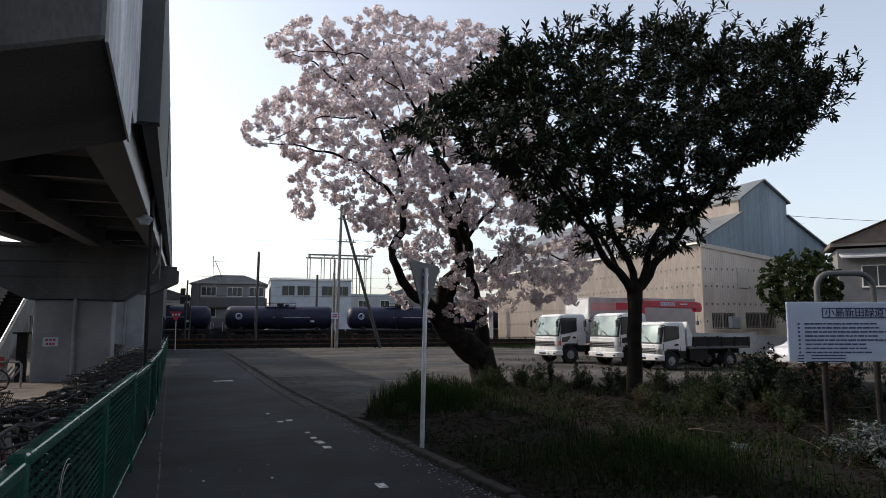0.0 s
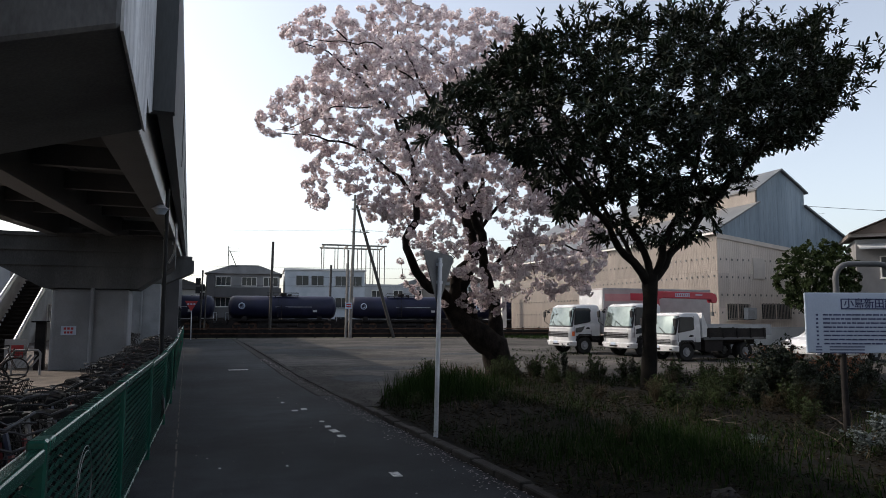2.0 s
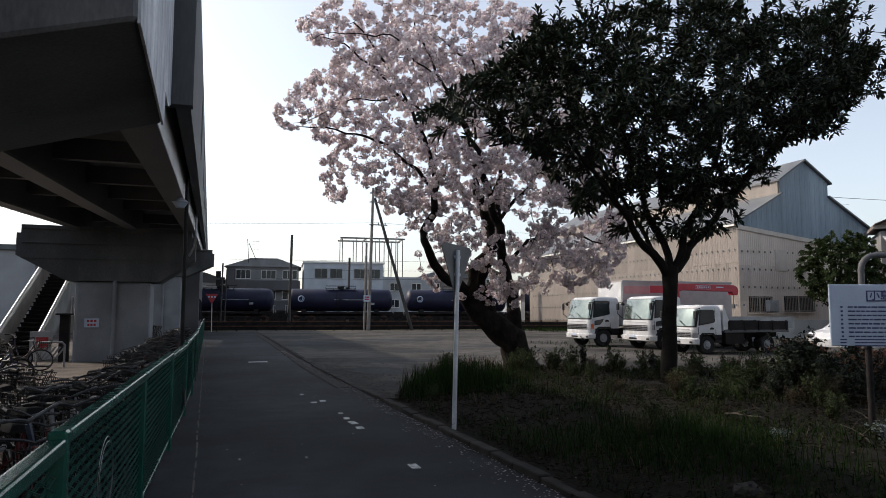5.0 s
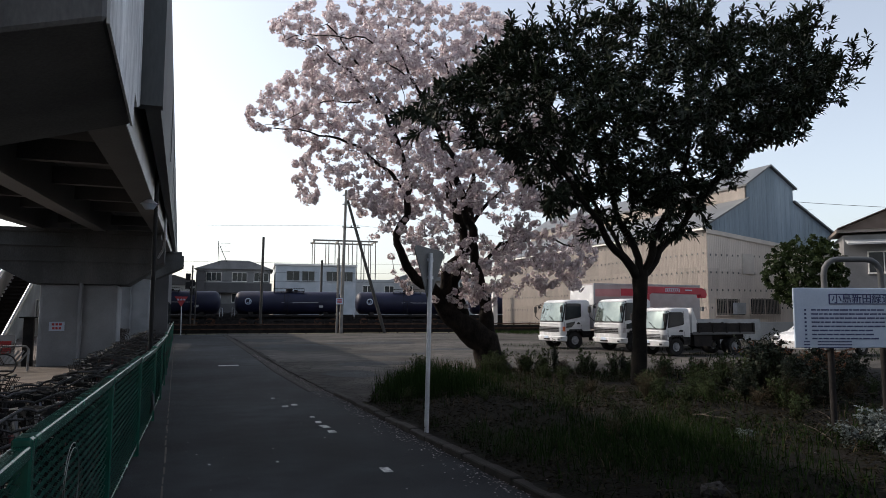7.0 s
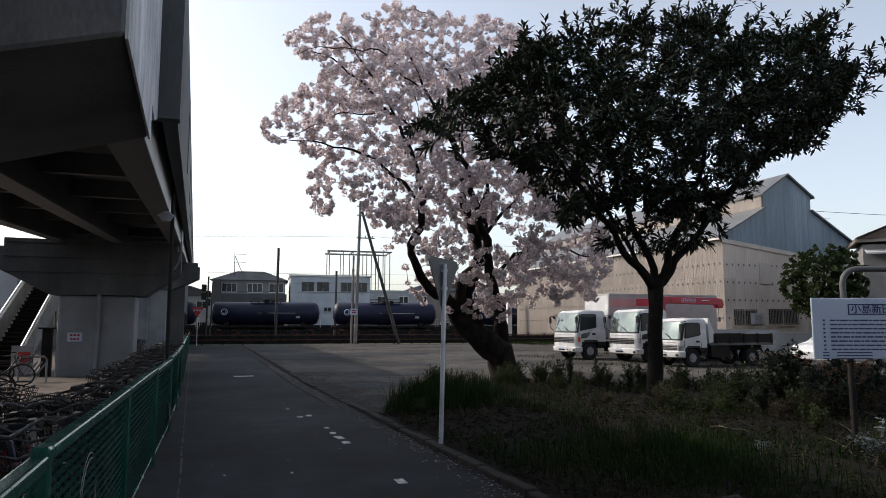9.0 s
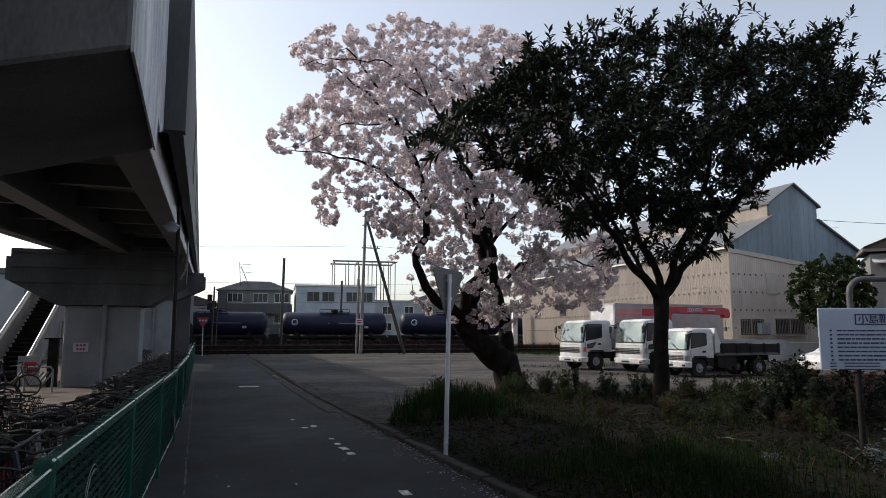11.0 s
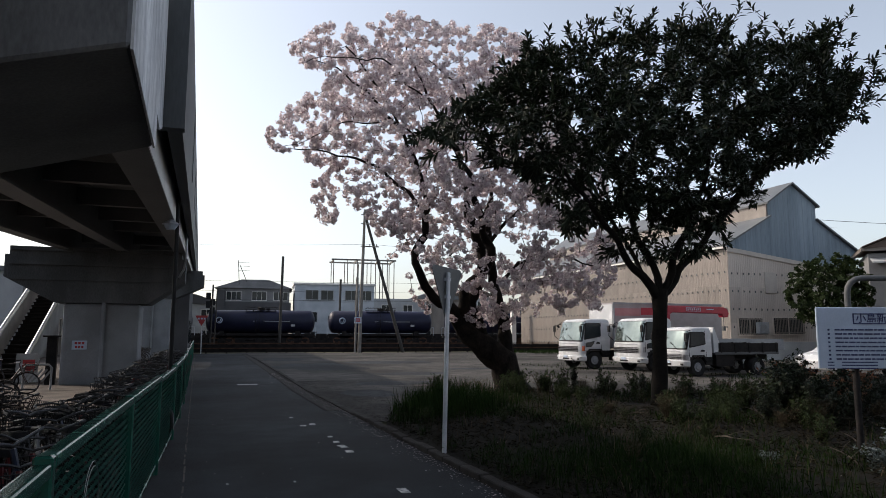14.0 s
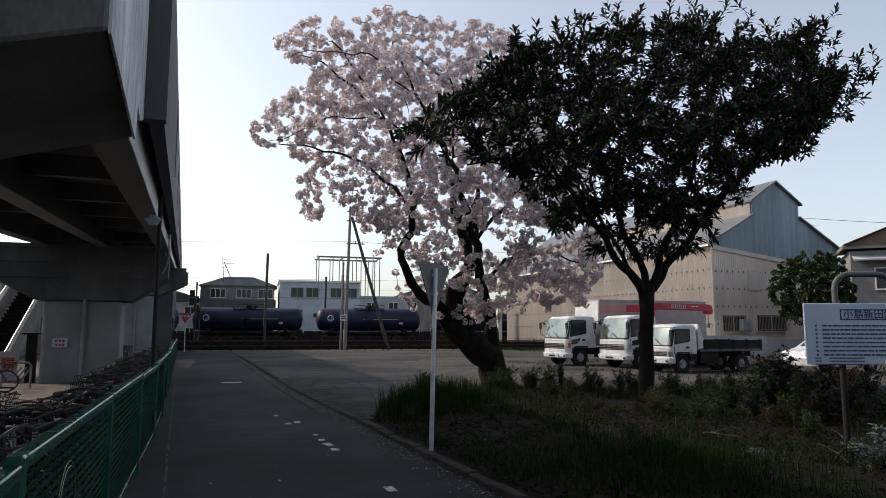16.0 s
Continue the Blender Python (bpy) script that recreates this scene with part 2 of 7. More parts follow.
def rod(bm, a, b, r0, r1=None, seg=8, caps=True):
    """A tapered round bar from a to b."""
    a, b = Vector(a), Vector(b)
    r1 = r0 if r1 is None else r1
    d = b - a
    res = bmesh.ops.create_cone(bm, cap_ends=caps, segments=seg, radius1=r0, radius2=r1, depth=d.length)
    m = Matrix.Translation((a + b) / 2) @ d.to_track_quat("Z", "Y").to_matrix().to_4x4()
    bmesh.ops.transform(bm, matrix=m, verts=res["verts"])
    return res["verts"]


def tube(bm, pts, r, seg=6):
    """A bent pipe through points; r one radius or one for each point."""
    pts = [Vector(p) for p in pts]
    rings = []
    for i, p in enumerate(pts):
        d = (pts[min(i + 1, len(pts) - 1)] - pts[max(i - 1, 0)]).normalized()
        u = d.orthogonal().normalized() if i == 0 else (u - d * u.dot(d)).normalized()
        w = d.cross(u)
        rad = r[i] if isinstance(r, (list, tuple)) else r
        rings.append([bm.verts.new(p + (u * math.cos(k * math.tau / seg) + w * math.sin(k * math.tau / seg)) * rad) for k in range(seg)])
    for a, b in zip(rings, rings[1:]):
        for k in range(seg):
            bm.faces.new((a[k], a[(k + 1) % seg], b[(k + 1) % seg], b[k]))
    bm.faces.new(rings[0][::-1]), bm.faces.new(rings[-1])


def ring(bm, c, radius, thick, axis="Y", seg=20, inner=6):
    """A torus round c; axis is the one that it turns about."""
    vs = []
    for i in range(seg):
        a = i * math.tau / seg
        row = []
        for j in range(inner):
            b = j * math.tau / inner
            rr = radius + thick * math.cos(b)
            p = (rr * math.cos(a), thick * math.sin(b), rr * math.sin(a)) if axis == "Y" else (rr * math.cos(a), rr * math.sin(a), thick * math.sin(b))
            row.append(bm.verts.new(Vector(p) + Vector(c)))
        vs.append(row)
    for i in range(seg):
        for j in range(inner):
            bm.faces.new((vs[i][j], vs[(i + 1) % seg][j], vs[(i + 1) % seg][(j + 1) % inner], vs[i][(j + 1) % inner]))


def prism(bm, profile, a, b, axis):
    """A closed profile of 2D points drawn out along an axis from a to b. x: profile is (y, z); y: (x, z); z: (x, y)."""
    def at(p, h):
        return {"x": (h, p[0], p[1]), "y": (p[0], h, p[1]), "z": (p[0], p[1], h)}[axis]
    lo = [bm.verts.new(at(p, a)) for p in profile]
    hi = [bm.verts.new(at(p, b)) for p in profile]
    n = len(profile)
    fs = [bm.faces.new(lo), bm.faces.new(hi[::-1])]
    for i in range(n):
        fs.append(bm.faces.new((lo[i], hi[i], hi[(i + 1) % n], lo[(i + 1) % n])))
    bmesh.ops.recalc_face_normals(bm, faces=fs)


def bevel(bm, w, seg=2, angle=40):
    es = [e for e in bm.edges if len(e.link_faces) == 2 and e.calc_face_angle(0) > radians(angle)]
    bmesh.ops.bevel(bm, geom=es, offset=w, segments=seg, affect="EDGES", profile=0.6)


def mesh_of(name, bm, material, smooth=False):
    bmesh.ops.recalc_face_normals(bm, faces=bm.faces[:])
    me = bpy.data.meshes.new(name)
    bm.to_mesh(me)
    bm.free()
    me.materials.append(material)
    if smooth:
        me.shade_smooth()
        me.set_sharp_from_angle(angle=radians(40))
    return me


def part(name, bm, material, parent=None, label="", smooth=False):
    ob = new(name, mesh_of(name, bm, material, smooth))
    ob.parent = parent
    return tagged(ob, label=label)


def thing(name, label, category, group="", at=None):
    ob = new(name)
    ob.empty_display_size = 0.2
    if at is not None:
        ob.matrix_basis = at
    return tagged(ob, label, category, group)


def structure(name, bm, material, label="", category=""):
    return tagged(part(name, bm, material), label, category, kind="structure")


def soup(name, verts, faces, material, parent=None, smooth=False):
    """A mesh from arrays that were worked out."""
    me = bpy.data.meshes.new(name)
    me.from_pydata([tuple(v) for v in verts], [], [tuple(f) for f in faces])
    me.materials.append(material)
    if smooth:
        me.shade_smooth()
    ob = new(name, me)
    ob.parent = parent
    return ob


def sheet(name, corners, z, material, label, category):
    bm = bm_new()
    bm.faces.new([bm.verts.new((x, y, z)) for x, y in corners])
    return structure(name, bm, material, label, category)
# ---- ground, road, lot ----
RISE, LOW = 0.057, 2.863            # the viaduct climbs away: its girders' underside is LOW + RISE * y


def under(y):
    return LOW + RISE * y


def kerb_x(y):
    """The lane's right edge: straight beside the verge, then opening a little towards the railway."""
    return float(np.interp(y, (0, 14, 20, 30, 47, 58), (3.08, 3.07, 3.06, 3.32, 3.66, 3.88)))


def fence_x(y):
    return float(np.interp(y, (-4, 2.4, 3.2, 5.5, 7.6, 11.4, 15.5, 50), (-0.6, -0.55, -0.53, -0.46, -0.4, -0.28, -0.21, -0.17)))


ground = sheet("ground", [(-2500, -2500), (2500, -2500), (2500, 2500), (-2500, 2500)], -0.06, FIELD, "flat brown-green open ground to the horizon", "ground")
sheet("road", [(-0.7, -30), (3.06, -30), (3.06, 20), (3.32, 30), (3.66, 47), (3.86, 57.3), (-0.7, 58)], 0.0, ASPHALT, "narrow dark asphalt lane with worn surface", "road")
sheet("lot", [(3.06, 12.5), (60, 12.5), (60, 54), (3.06, 59)], -0.006, LOT, "open gravel and worn asphalt yard", "yard")
sheet("pavement", [(-14, -30), (-0.7, -30), (-0.7, 58), (-14, 58)], -0.004, PAVING, "pale paved cycle park under the viaduct", "pavement")
bm = bm_new()
random.seed(3)
y = 2.0
while y < 50:
    ln = random.uniform(0.05, 0.5)
    box(bm, (-0.05 + random.uniform(-0.006, 0.006), y + ln / 2, 0.003), (random.uniform(0.008, 0.024), ln, 0.004))
    y += ln + random.uniform(0.02, 0.25)
structure("edge_line", bm, PAVING, "faint worn edge line along the fence", "road marking")
bm = bm_new()
for c, s in (((1.6, 22.65), (0.74, 0.42)), ((1.85, 12.33), (0.13, 0.16)), ((2.03, 12.46), (0.13, 0.24)), ((2.06, 10.89), (0.09, 0.14)), ((2.05, 10.34), (0.11, 0.2)),
             ((2.06, 9.91), (0.13, 0.3)), ((2.065, 9.46), (0.13, 0.22)), ((2.1, 6.96), (0.12, 0.27)), ((1.8, 13.57), (0.08, 0.12)), ((0.4, 7.87), (0.03, 0.06)), ((1.1, 7.75), (0.03, 0.05))):
    box(bm, (*c, 0.003), (s[0] * 0.8, s[1] * 0.8, 0.004), (0, 0, 6 * math.sin(c[1] * 9)))
structure("road_marking", bm, WHITE_LINE, "worn white line fragments on the asphalt", "road marking")
# worn repair patches in the yard's surface
rng = random.Random(52)
for x, y, a, b in ((5.6, 34.0, 2.2, 3.6), (8.4, 27.0, 1.6, 1.1), (6.4, 22.0, 1.5, 0.9), (10.5, 38.0, 2.6, 2.0), (5.2, 44.0, 1.2, 3.0), (12.5, 30.0, 1.8, 0.8), (4.5, 18.5, 0.7, 1.2)):
    bm = bm_new()
    bm.faces.new([bm.verts.new((x + a * q * math.cos(t), y + b * q * math.sin(t), 0.0)) for t, q in ((k * math.tau / 26, 1 + 0.35 * noise.noise((x + 2 * math.cos(k), y + 2 * math.sin(k), 1.0)) + rng.uniform(-0.06, 0.06)) for k in range(26))])
    structure("asphalt_patch", bm, ASPHALT, "dark worn repair patch in the yard", "patch").location.z = -0.002
# kerb of single stones along the lane
kerb = tagged(new("kerb"), "low weathered kerb stones along the lane", "kerb", kind="structure")
bm = bm_new()
box(bm, (0, 0, 0.03), (0.13, 0.585, 0.14))
bevel(bm, 0.012, 1)
stone = mesh_of("kerb_stone", bm, KERB)
random.seed(4)
for i in range(78):
    y = 2.0 + i * 0.6
    ob = new("kerb_stone", stone)
    ob.parent = kerb
    dip = 0.035 if y > 13.5 else 0.0
    ob.matrix_basis = pose(kerb_x(y) + random.uniform(-0.008, 0.008), y, random.uniform(-0.012, 0.012) - dip - 0.03, random.uniform(-0.6, 0.6), random.uniform(-1.5, 1.5), random.uniform(-0.5, 0.5) - math.degrees(math.atan(kerb_x(y + 0.5) - kerb_x(y - 0.5))))
# shallow gutter of worn concrete beside the kerb; the kerb-side strip paints the kerb face's shade, the other is a dark
# joint
for name, off, wide, mat, lab in (("gutter", 0.27, 0.26, KERB, "worn concrete gutter beside the kerb"), ("gutter_joint", 0.1, 0.1, SHADED_EARTH, "dark strip painted for the shade of the kerb face"),
                                  ("gutter_joint", 0.42, 0.04, SHADED_EARTH, "dark joint between gutter and asphalt")):
    bm = bm_new()
    stops = [14.5 + 2.0 * k for k in range(22)]
    for y, y2 in zip(stops, stops[1:]):
        c = kerb_x((y + y2) / 2) - off
        box(bm, (c, (y + y2) / 2, 0.001), (wide, 1.99, 0.008), (0, 0, -math.degrees(math.atan((kerb_x(y2) - kerb_x(y)) / 2))))
    structure(name, bm, mat, lab, "gutter")

# raised verge under the trees
def verge_far(x):
    """Where the verge ends towards the yard: it narrows to a tip at the kerb and steps back behind the evergreen."""
    return 16.6 - 0.05 * (x - 3.18) + 0.7 * noise.noise((x * 0.5, 4.2, 0)) - 2.0 * min(1.0, max(0.0, x - 8.9)) - 4.6 * math.exp(-max(0.0, x - 3.18) / 1.6)


def verge_height(x, y):
    edge = min(1.0, max(0.0, (x - 3.18) / 1.6)) * min(1.0, max(0.0, (verge_far(x) + 0.6 - y) / 2.2))
    return 0.06 + edge * (0.2 + 0.1 * noise.noise((x * 0.6, y * 0.6, 0.3)) + 0.04 * noise.noise((x * 2.5, y * 2.5, 1.7)))


vs, fs, nx, ny = [], [], 78, 86
for j in range(ny + 1):
    for i in range(nx + 1):
        x, y = 3.1 + 19.5 * (i / nx) ** 1.35, -6 + 23.5 * j / ny
        far = verge_far(x)
        y = min(y, far)
        vs.append((x, y, verge_height(x, y) if y < far - 0.01 else -0.03))
for j in range(ny):
    for i in range(nx):
        a = j * (nx + 1) + i
        fs.append((a, a + 1, a + nx + 2, a + nx + 1))
verge = soup("verge", vs, fs, SHADED_EARTH, smooth=True)
tagged(verge, "raised earth verge with tree shade in its colour", "verge", kind="structure")

# ---- viaduct ----
viaduct = tagged(new("viaduct"), "grey viaduct with steel girders climbing away on concrete piers", "viaduct", kind="structure")
Y0, Y1 = -16.0, 110.0


def along(bm, profile, a=Y0, b=Y1, rise=RISE, low=LOW):
    """A profile of (x, height over the girders' underside) drawn along the climbing viaduct."""
    lo = [bm.verts.new((x, a, low + rise * a + h)) for x, h in profile]
    hi = [bm.verts.new((x, b, low + rise * b + h)) for x, h in profile]
    n = len(profile)
    bm.faces.new(lo), bm.faces.new(hi[::-1])
    for i in range(n):
        bm.faces.new((lo[i], hi[i], hi[(i + 1) % n], lo[(i + 1) % n]))


bm = bm_new()
along(bm, [(-4.6, 0.9), (-5.75, 1.0), (-5.75, 1.15), (-0.2, 1.15), (-0.2, 1.0), (-0.5, 0.9)], 6.86)
part("deck", bm, CONCRETE, viaduct)
bm = bm_new()
along(bm, [(-5.75, 1.2), (-5.75, 1.6), (-0.5, 1.6), (-0.5, 1.2)], Y0, 6.7)
part("deck", bm, CONCRETE, viaduct)
bm = bm_new()
along(bm, [(-0.34, 0.32), (-0.2, 0.32), (-0.17, 2.0), (-0.32, 2.0)], 6.86)
part("parapet", bm, PARAPET, viaduct, "dark grey outer parapet face")
bm = bm_new()
box(bm, (-0.39, 6.84, 4.8), (0.43, 0.14, 2.5))
part("parapet_end", bm, PARAPET, viaduct, "dark end post of the parapet")
bm = bm_new()
along(bm, [(-5.77, 0.99), (-5.63, 0.99), (-5.63, 2.0), (-5.77, 2.0)])
part("parapet", bm, PARAPET, viaduct)
for gx in (-0.62, -2.35, -4.05):
    bm = bm_new()
    along(bm, [(gx - 0.17, 0.0), (gx + 0.17, 0.0), (gx + 0.17, 0.035), (gx + 0.012, 0.035), (gx + 0.012, 0.87), (gx + 0.15, 0.87), (gx + 0.15, 0.9),
               (gx - 0.15, 0.9), (gx - 0.15, 0.87), (gx - 0.012, 0.87), (gx - 0.012, 0.035), (gx - 0.17, 0.035)], 4.82)
    part("girder", bm, GIRDER, viaduct, "grey painted steel girder")
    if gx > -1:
        # thin plate whose colour stands for sky light on the outer web
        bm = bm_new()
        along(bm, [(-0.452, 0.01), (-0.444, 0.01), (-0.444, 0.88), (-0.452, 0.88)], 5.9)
        part("web_plate", bm, GIRDER_SKYLIT, viaduct, "outer web plate of the girder, brightened for sky light")
bm = bm_new()
box(bm, (0, 0, 0), (3.4, 0.16, 0.34))
cross = mesh_of("cross_beam", bm, GIRDER)
for i in range(20):
    y = 8.8 + 3.1 * i
    if abs(y - 25) < 1 or abs(y - 46.5) < 1:
        continue
    ob = new("cross_beam", cross)
    ob.parent, ob.matrix_basis = viaduct, pose(-2.33, y, under(y) + 0.6)
# vertical joint covers on the parapet
bm = bm_new()
box(bm, (0, 0, 0), (0.012, 0.08, 1.3))
joint = mesh_of("joint_cover", bm, PARAPET)
for i in range(9):
    y = 12.4 + 5.0 * i
    ob = new("joint_cover", joint)
    ob.parent, ob.matrix_basis = viaduct, pose(-0.17, y, under(y) + 1.3)
# down pipe beside the second pier
bm = bm_new()
tube(bm, [(-0.38, 21.2, under(21.2) + 0.5), (-0.36, 21.2, under(21.2) - 0.3), (-0.42, 21.6, under(21.6) - 0.6), (-0.6, 23.9, under(23.9) - 0.8)], 0.035)
part("drain_pipe", bm, GALV, viaduct, "pale drain pipe under the parapet")
bm = bm_new()
tube(bm, [(-0.24, 7.1 + k * 4.0, under(7.1 + 4 * k) + 0.55) for k in range(9)], 0.02, 6)
part("cable_duct", bm, PARAPET, viaduct, "cable duct along the outer girder")

# piers with their heads
bm = bm_new()
prism(bm, [(-6.3, 2.86), (-4.4, 2.45), (-2.2, 2.58), (-0.38, 3.12), (-0.38, 5.3), (-6.3, 5.3)], 3.77, 5.87, "y")
bevel(bm, 0.02, 1)
part("pier_head", bm, CONCRETE, viaduct, "stained concrete pier head with underside shade in its colour")
# end face and block carry painted sky light; the head keeps the darker colour
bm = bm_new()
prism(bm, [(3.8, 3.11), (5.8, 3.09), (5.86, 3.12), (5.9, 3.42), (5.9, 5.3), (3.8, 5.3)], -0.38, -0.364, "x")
part("end_face", bm, SKYLIT_CONCRETE, viaduct, "streaked end face of the pier head with sky light painted in")
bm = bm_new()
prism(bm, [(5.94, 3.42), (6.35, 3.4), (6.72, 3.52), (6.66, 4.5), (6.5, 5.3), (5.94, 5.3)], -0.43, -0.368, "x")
part("bearing_block", bm, SKYLIT_CONCRETE, viaduct, "streaked block beside the pier head with sky light painted in")
bm = bm_new()
box(bm, (-3.3, 4.8, 1.5), (2.3, 1.9, 3.24))
bevel(bm, 0.06)
part("pier", bm, CONCRETE, viaduct)
for y, d, left, right, x0, x1 in ((25.0, 1.9, -5.62, -0.42, -3.95, -1.75), (46.5, 1.9, -5.3, 0.34, -3.75, -1.55), (68.0, 1.9, -5.3, 0.2, -3.75, -1.55), (90.0, 1.9, -5.3, 0.2, -3.75, -1.55)):
    t = under(y) - 0.02
    bm = bm_new()
    prism(bm, [(x0 - 0.25, t - 1.72), (x1 + 0.25, t - 1.72), (right, t - 0.95), (right, t - 0.25), (right - 0.12, t - 0.25), (right - 0.12, t), (left + 0.12, t), (left + 0.12, t - 0.25), (left, t - 0.25), (left, t - 0.95)], y - d / 2, y + d / 2, "y")
    part("pier_head", bm, SHADED_CONCRETE, viaduct)
    bm = bm_new()
    box(bm, ((x0 + x1) / 2, y, (t - 1.7) / 2 - 0.05), (x1 - x0, d - 0.2, t - 1.66))
    bevel(bm, 0.1)
    part("pier", bm, PIER, viaduct, "smooth grey concrete pier")
    bm = bm_new()
    rod(bm, ((x0 + x1) / 2 + 0.05, y - d / 2 + 0.03, 0), ((x0 + x1) / 2 + 0.05, y - d / 2 + 0.03, t - 1.7), 0.06, seg=10)
    part("down_pipe", bm, PIER, viaduct, "grey down pipe on the pier")
    bm = bm_new()
    for z, q in ((t - 0.06, 0.1), (t - 0.5, 0.07), (t - 0.97, 0.05)):
        box(bm, ((left + right) / 2 - 0.1, y - d / 2 - q / 2, z), (right - left - 0.5, q, 0.12))
    part("pier_ledge", bm, SHADED_CONCRETE, viaduct)

bm = bm_new()
prism(bm, [(50.0, -0.05), (78.0, -0.05), (78.0, 7.0), (50.0, 5.5)], -5.6, -0.55, "x")
hall = thing("station_hall", "dark station hall built in under the viaduct", "building")
part("wall", bm, RENDER_DARK, hall)
for k in range(5):
    bm = bm_new()
    box(bm, (-0.52, 53 + 5 * k, 1.7), (0.05, 1.8, 1.6))
    part("window", bm, PANE, hall)

# ---- railway ----
RAIL = pose(10, 79, 0, 0, 0, -11)     # the tracks' frame: x runs along them, the train moves to +x

bm = bm_new()
prism(bm, [(-15, -0.05), (-13, 0.12), (15.5, 0.12), (17.5, -0.05)], -220, 220, "x")
bed = structure("track_bed", bm, BALLAST, "dark ballast bed of the railway", "track bed")
bed.matrix_basis = RAIL
# added dark wall that fills in the shade below the tank cars
bm = bm_new()
box(bm, (0, 13.5, 0.75), (260, 0.2, 1.7))
backwall = structure("train_shade_wall", bm, UNDERFRAME, "added low dark wall standing in for the shade under the train", "wall")
backwall.matrix_basis = RAIL
track = tagged(new("railway_track"), "rusty rails on dark sleepers", "railway track", kind="structure")
track.matrix_basis = RAIL
for ty in (0.0, -4.2, -8.4):
    for k in (-0.533, 0.533):
        bm = bm_new()
        prism(bm, [(ty + k - 0.06, 0.22), (ty + k + 0.06, 0.22), (ty + k + 0.03, 0.25), (ty + k + 0.03, 0.37), (ty + k - 0.03, 0.37), (ty + k - 0.03, 0.25)], -160, 160, "x")
        part("rail", bm, RUST, track)
bm = bm_new()
box(bm, (0, 0, 0.16), (0.22, 2.1, 0.13))
sleeper = mesh_of("sleeper", bm, UNDERFRAME)
for ty in (0.0, -4.2, -8.4):
    for i in range(66):
        ob = new("sleeper", sleeper)
        ob.parent, ob.matrix_basis = track, pose(-20 + i * 0.75, ty, 0)
# low guard fence of old rails between the yard and the tracks
guard = thing("guard_fence", "low dark guard fence of old rails beside the tracks", "fence")
guard.matrix_basis = pose(0, 59.6, 0, 0, 0, -4)
bm = bm_new()
box(bm, (0, 0, 0.42), (0.1, 0.1, 0.96))
gp = mesh_of("post", bm, UNDERFRAME)
for i in range(36):
    ob = new("post", gp)
    ob.parent, ob.matrix_basis = guard, pose(0.8 + i * 1.6, 0, 0)
for z in (0.38, 0.78):
    bm = bm_new()
    box(bm, (28, -0.07, z), (57, 0.05, 0.09))
    part("rail", bm, RUST, guard)
bm = bm_new()
box(bm, (28, 0.06, 0.36), (57, 0.04, 0.66))
part("board", bm, UNDERFRAME, guard, "dark boards behind the rails")


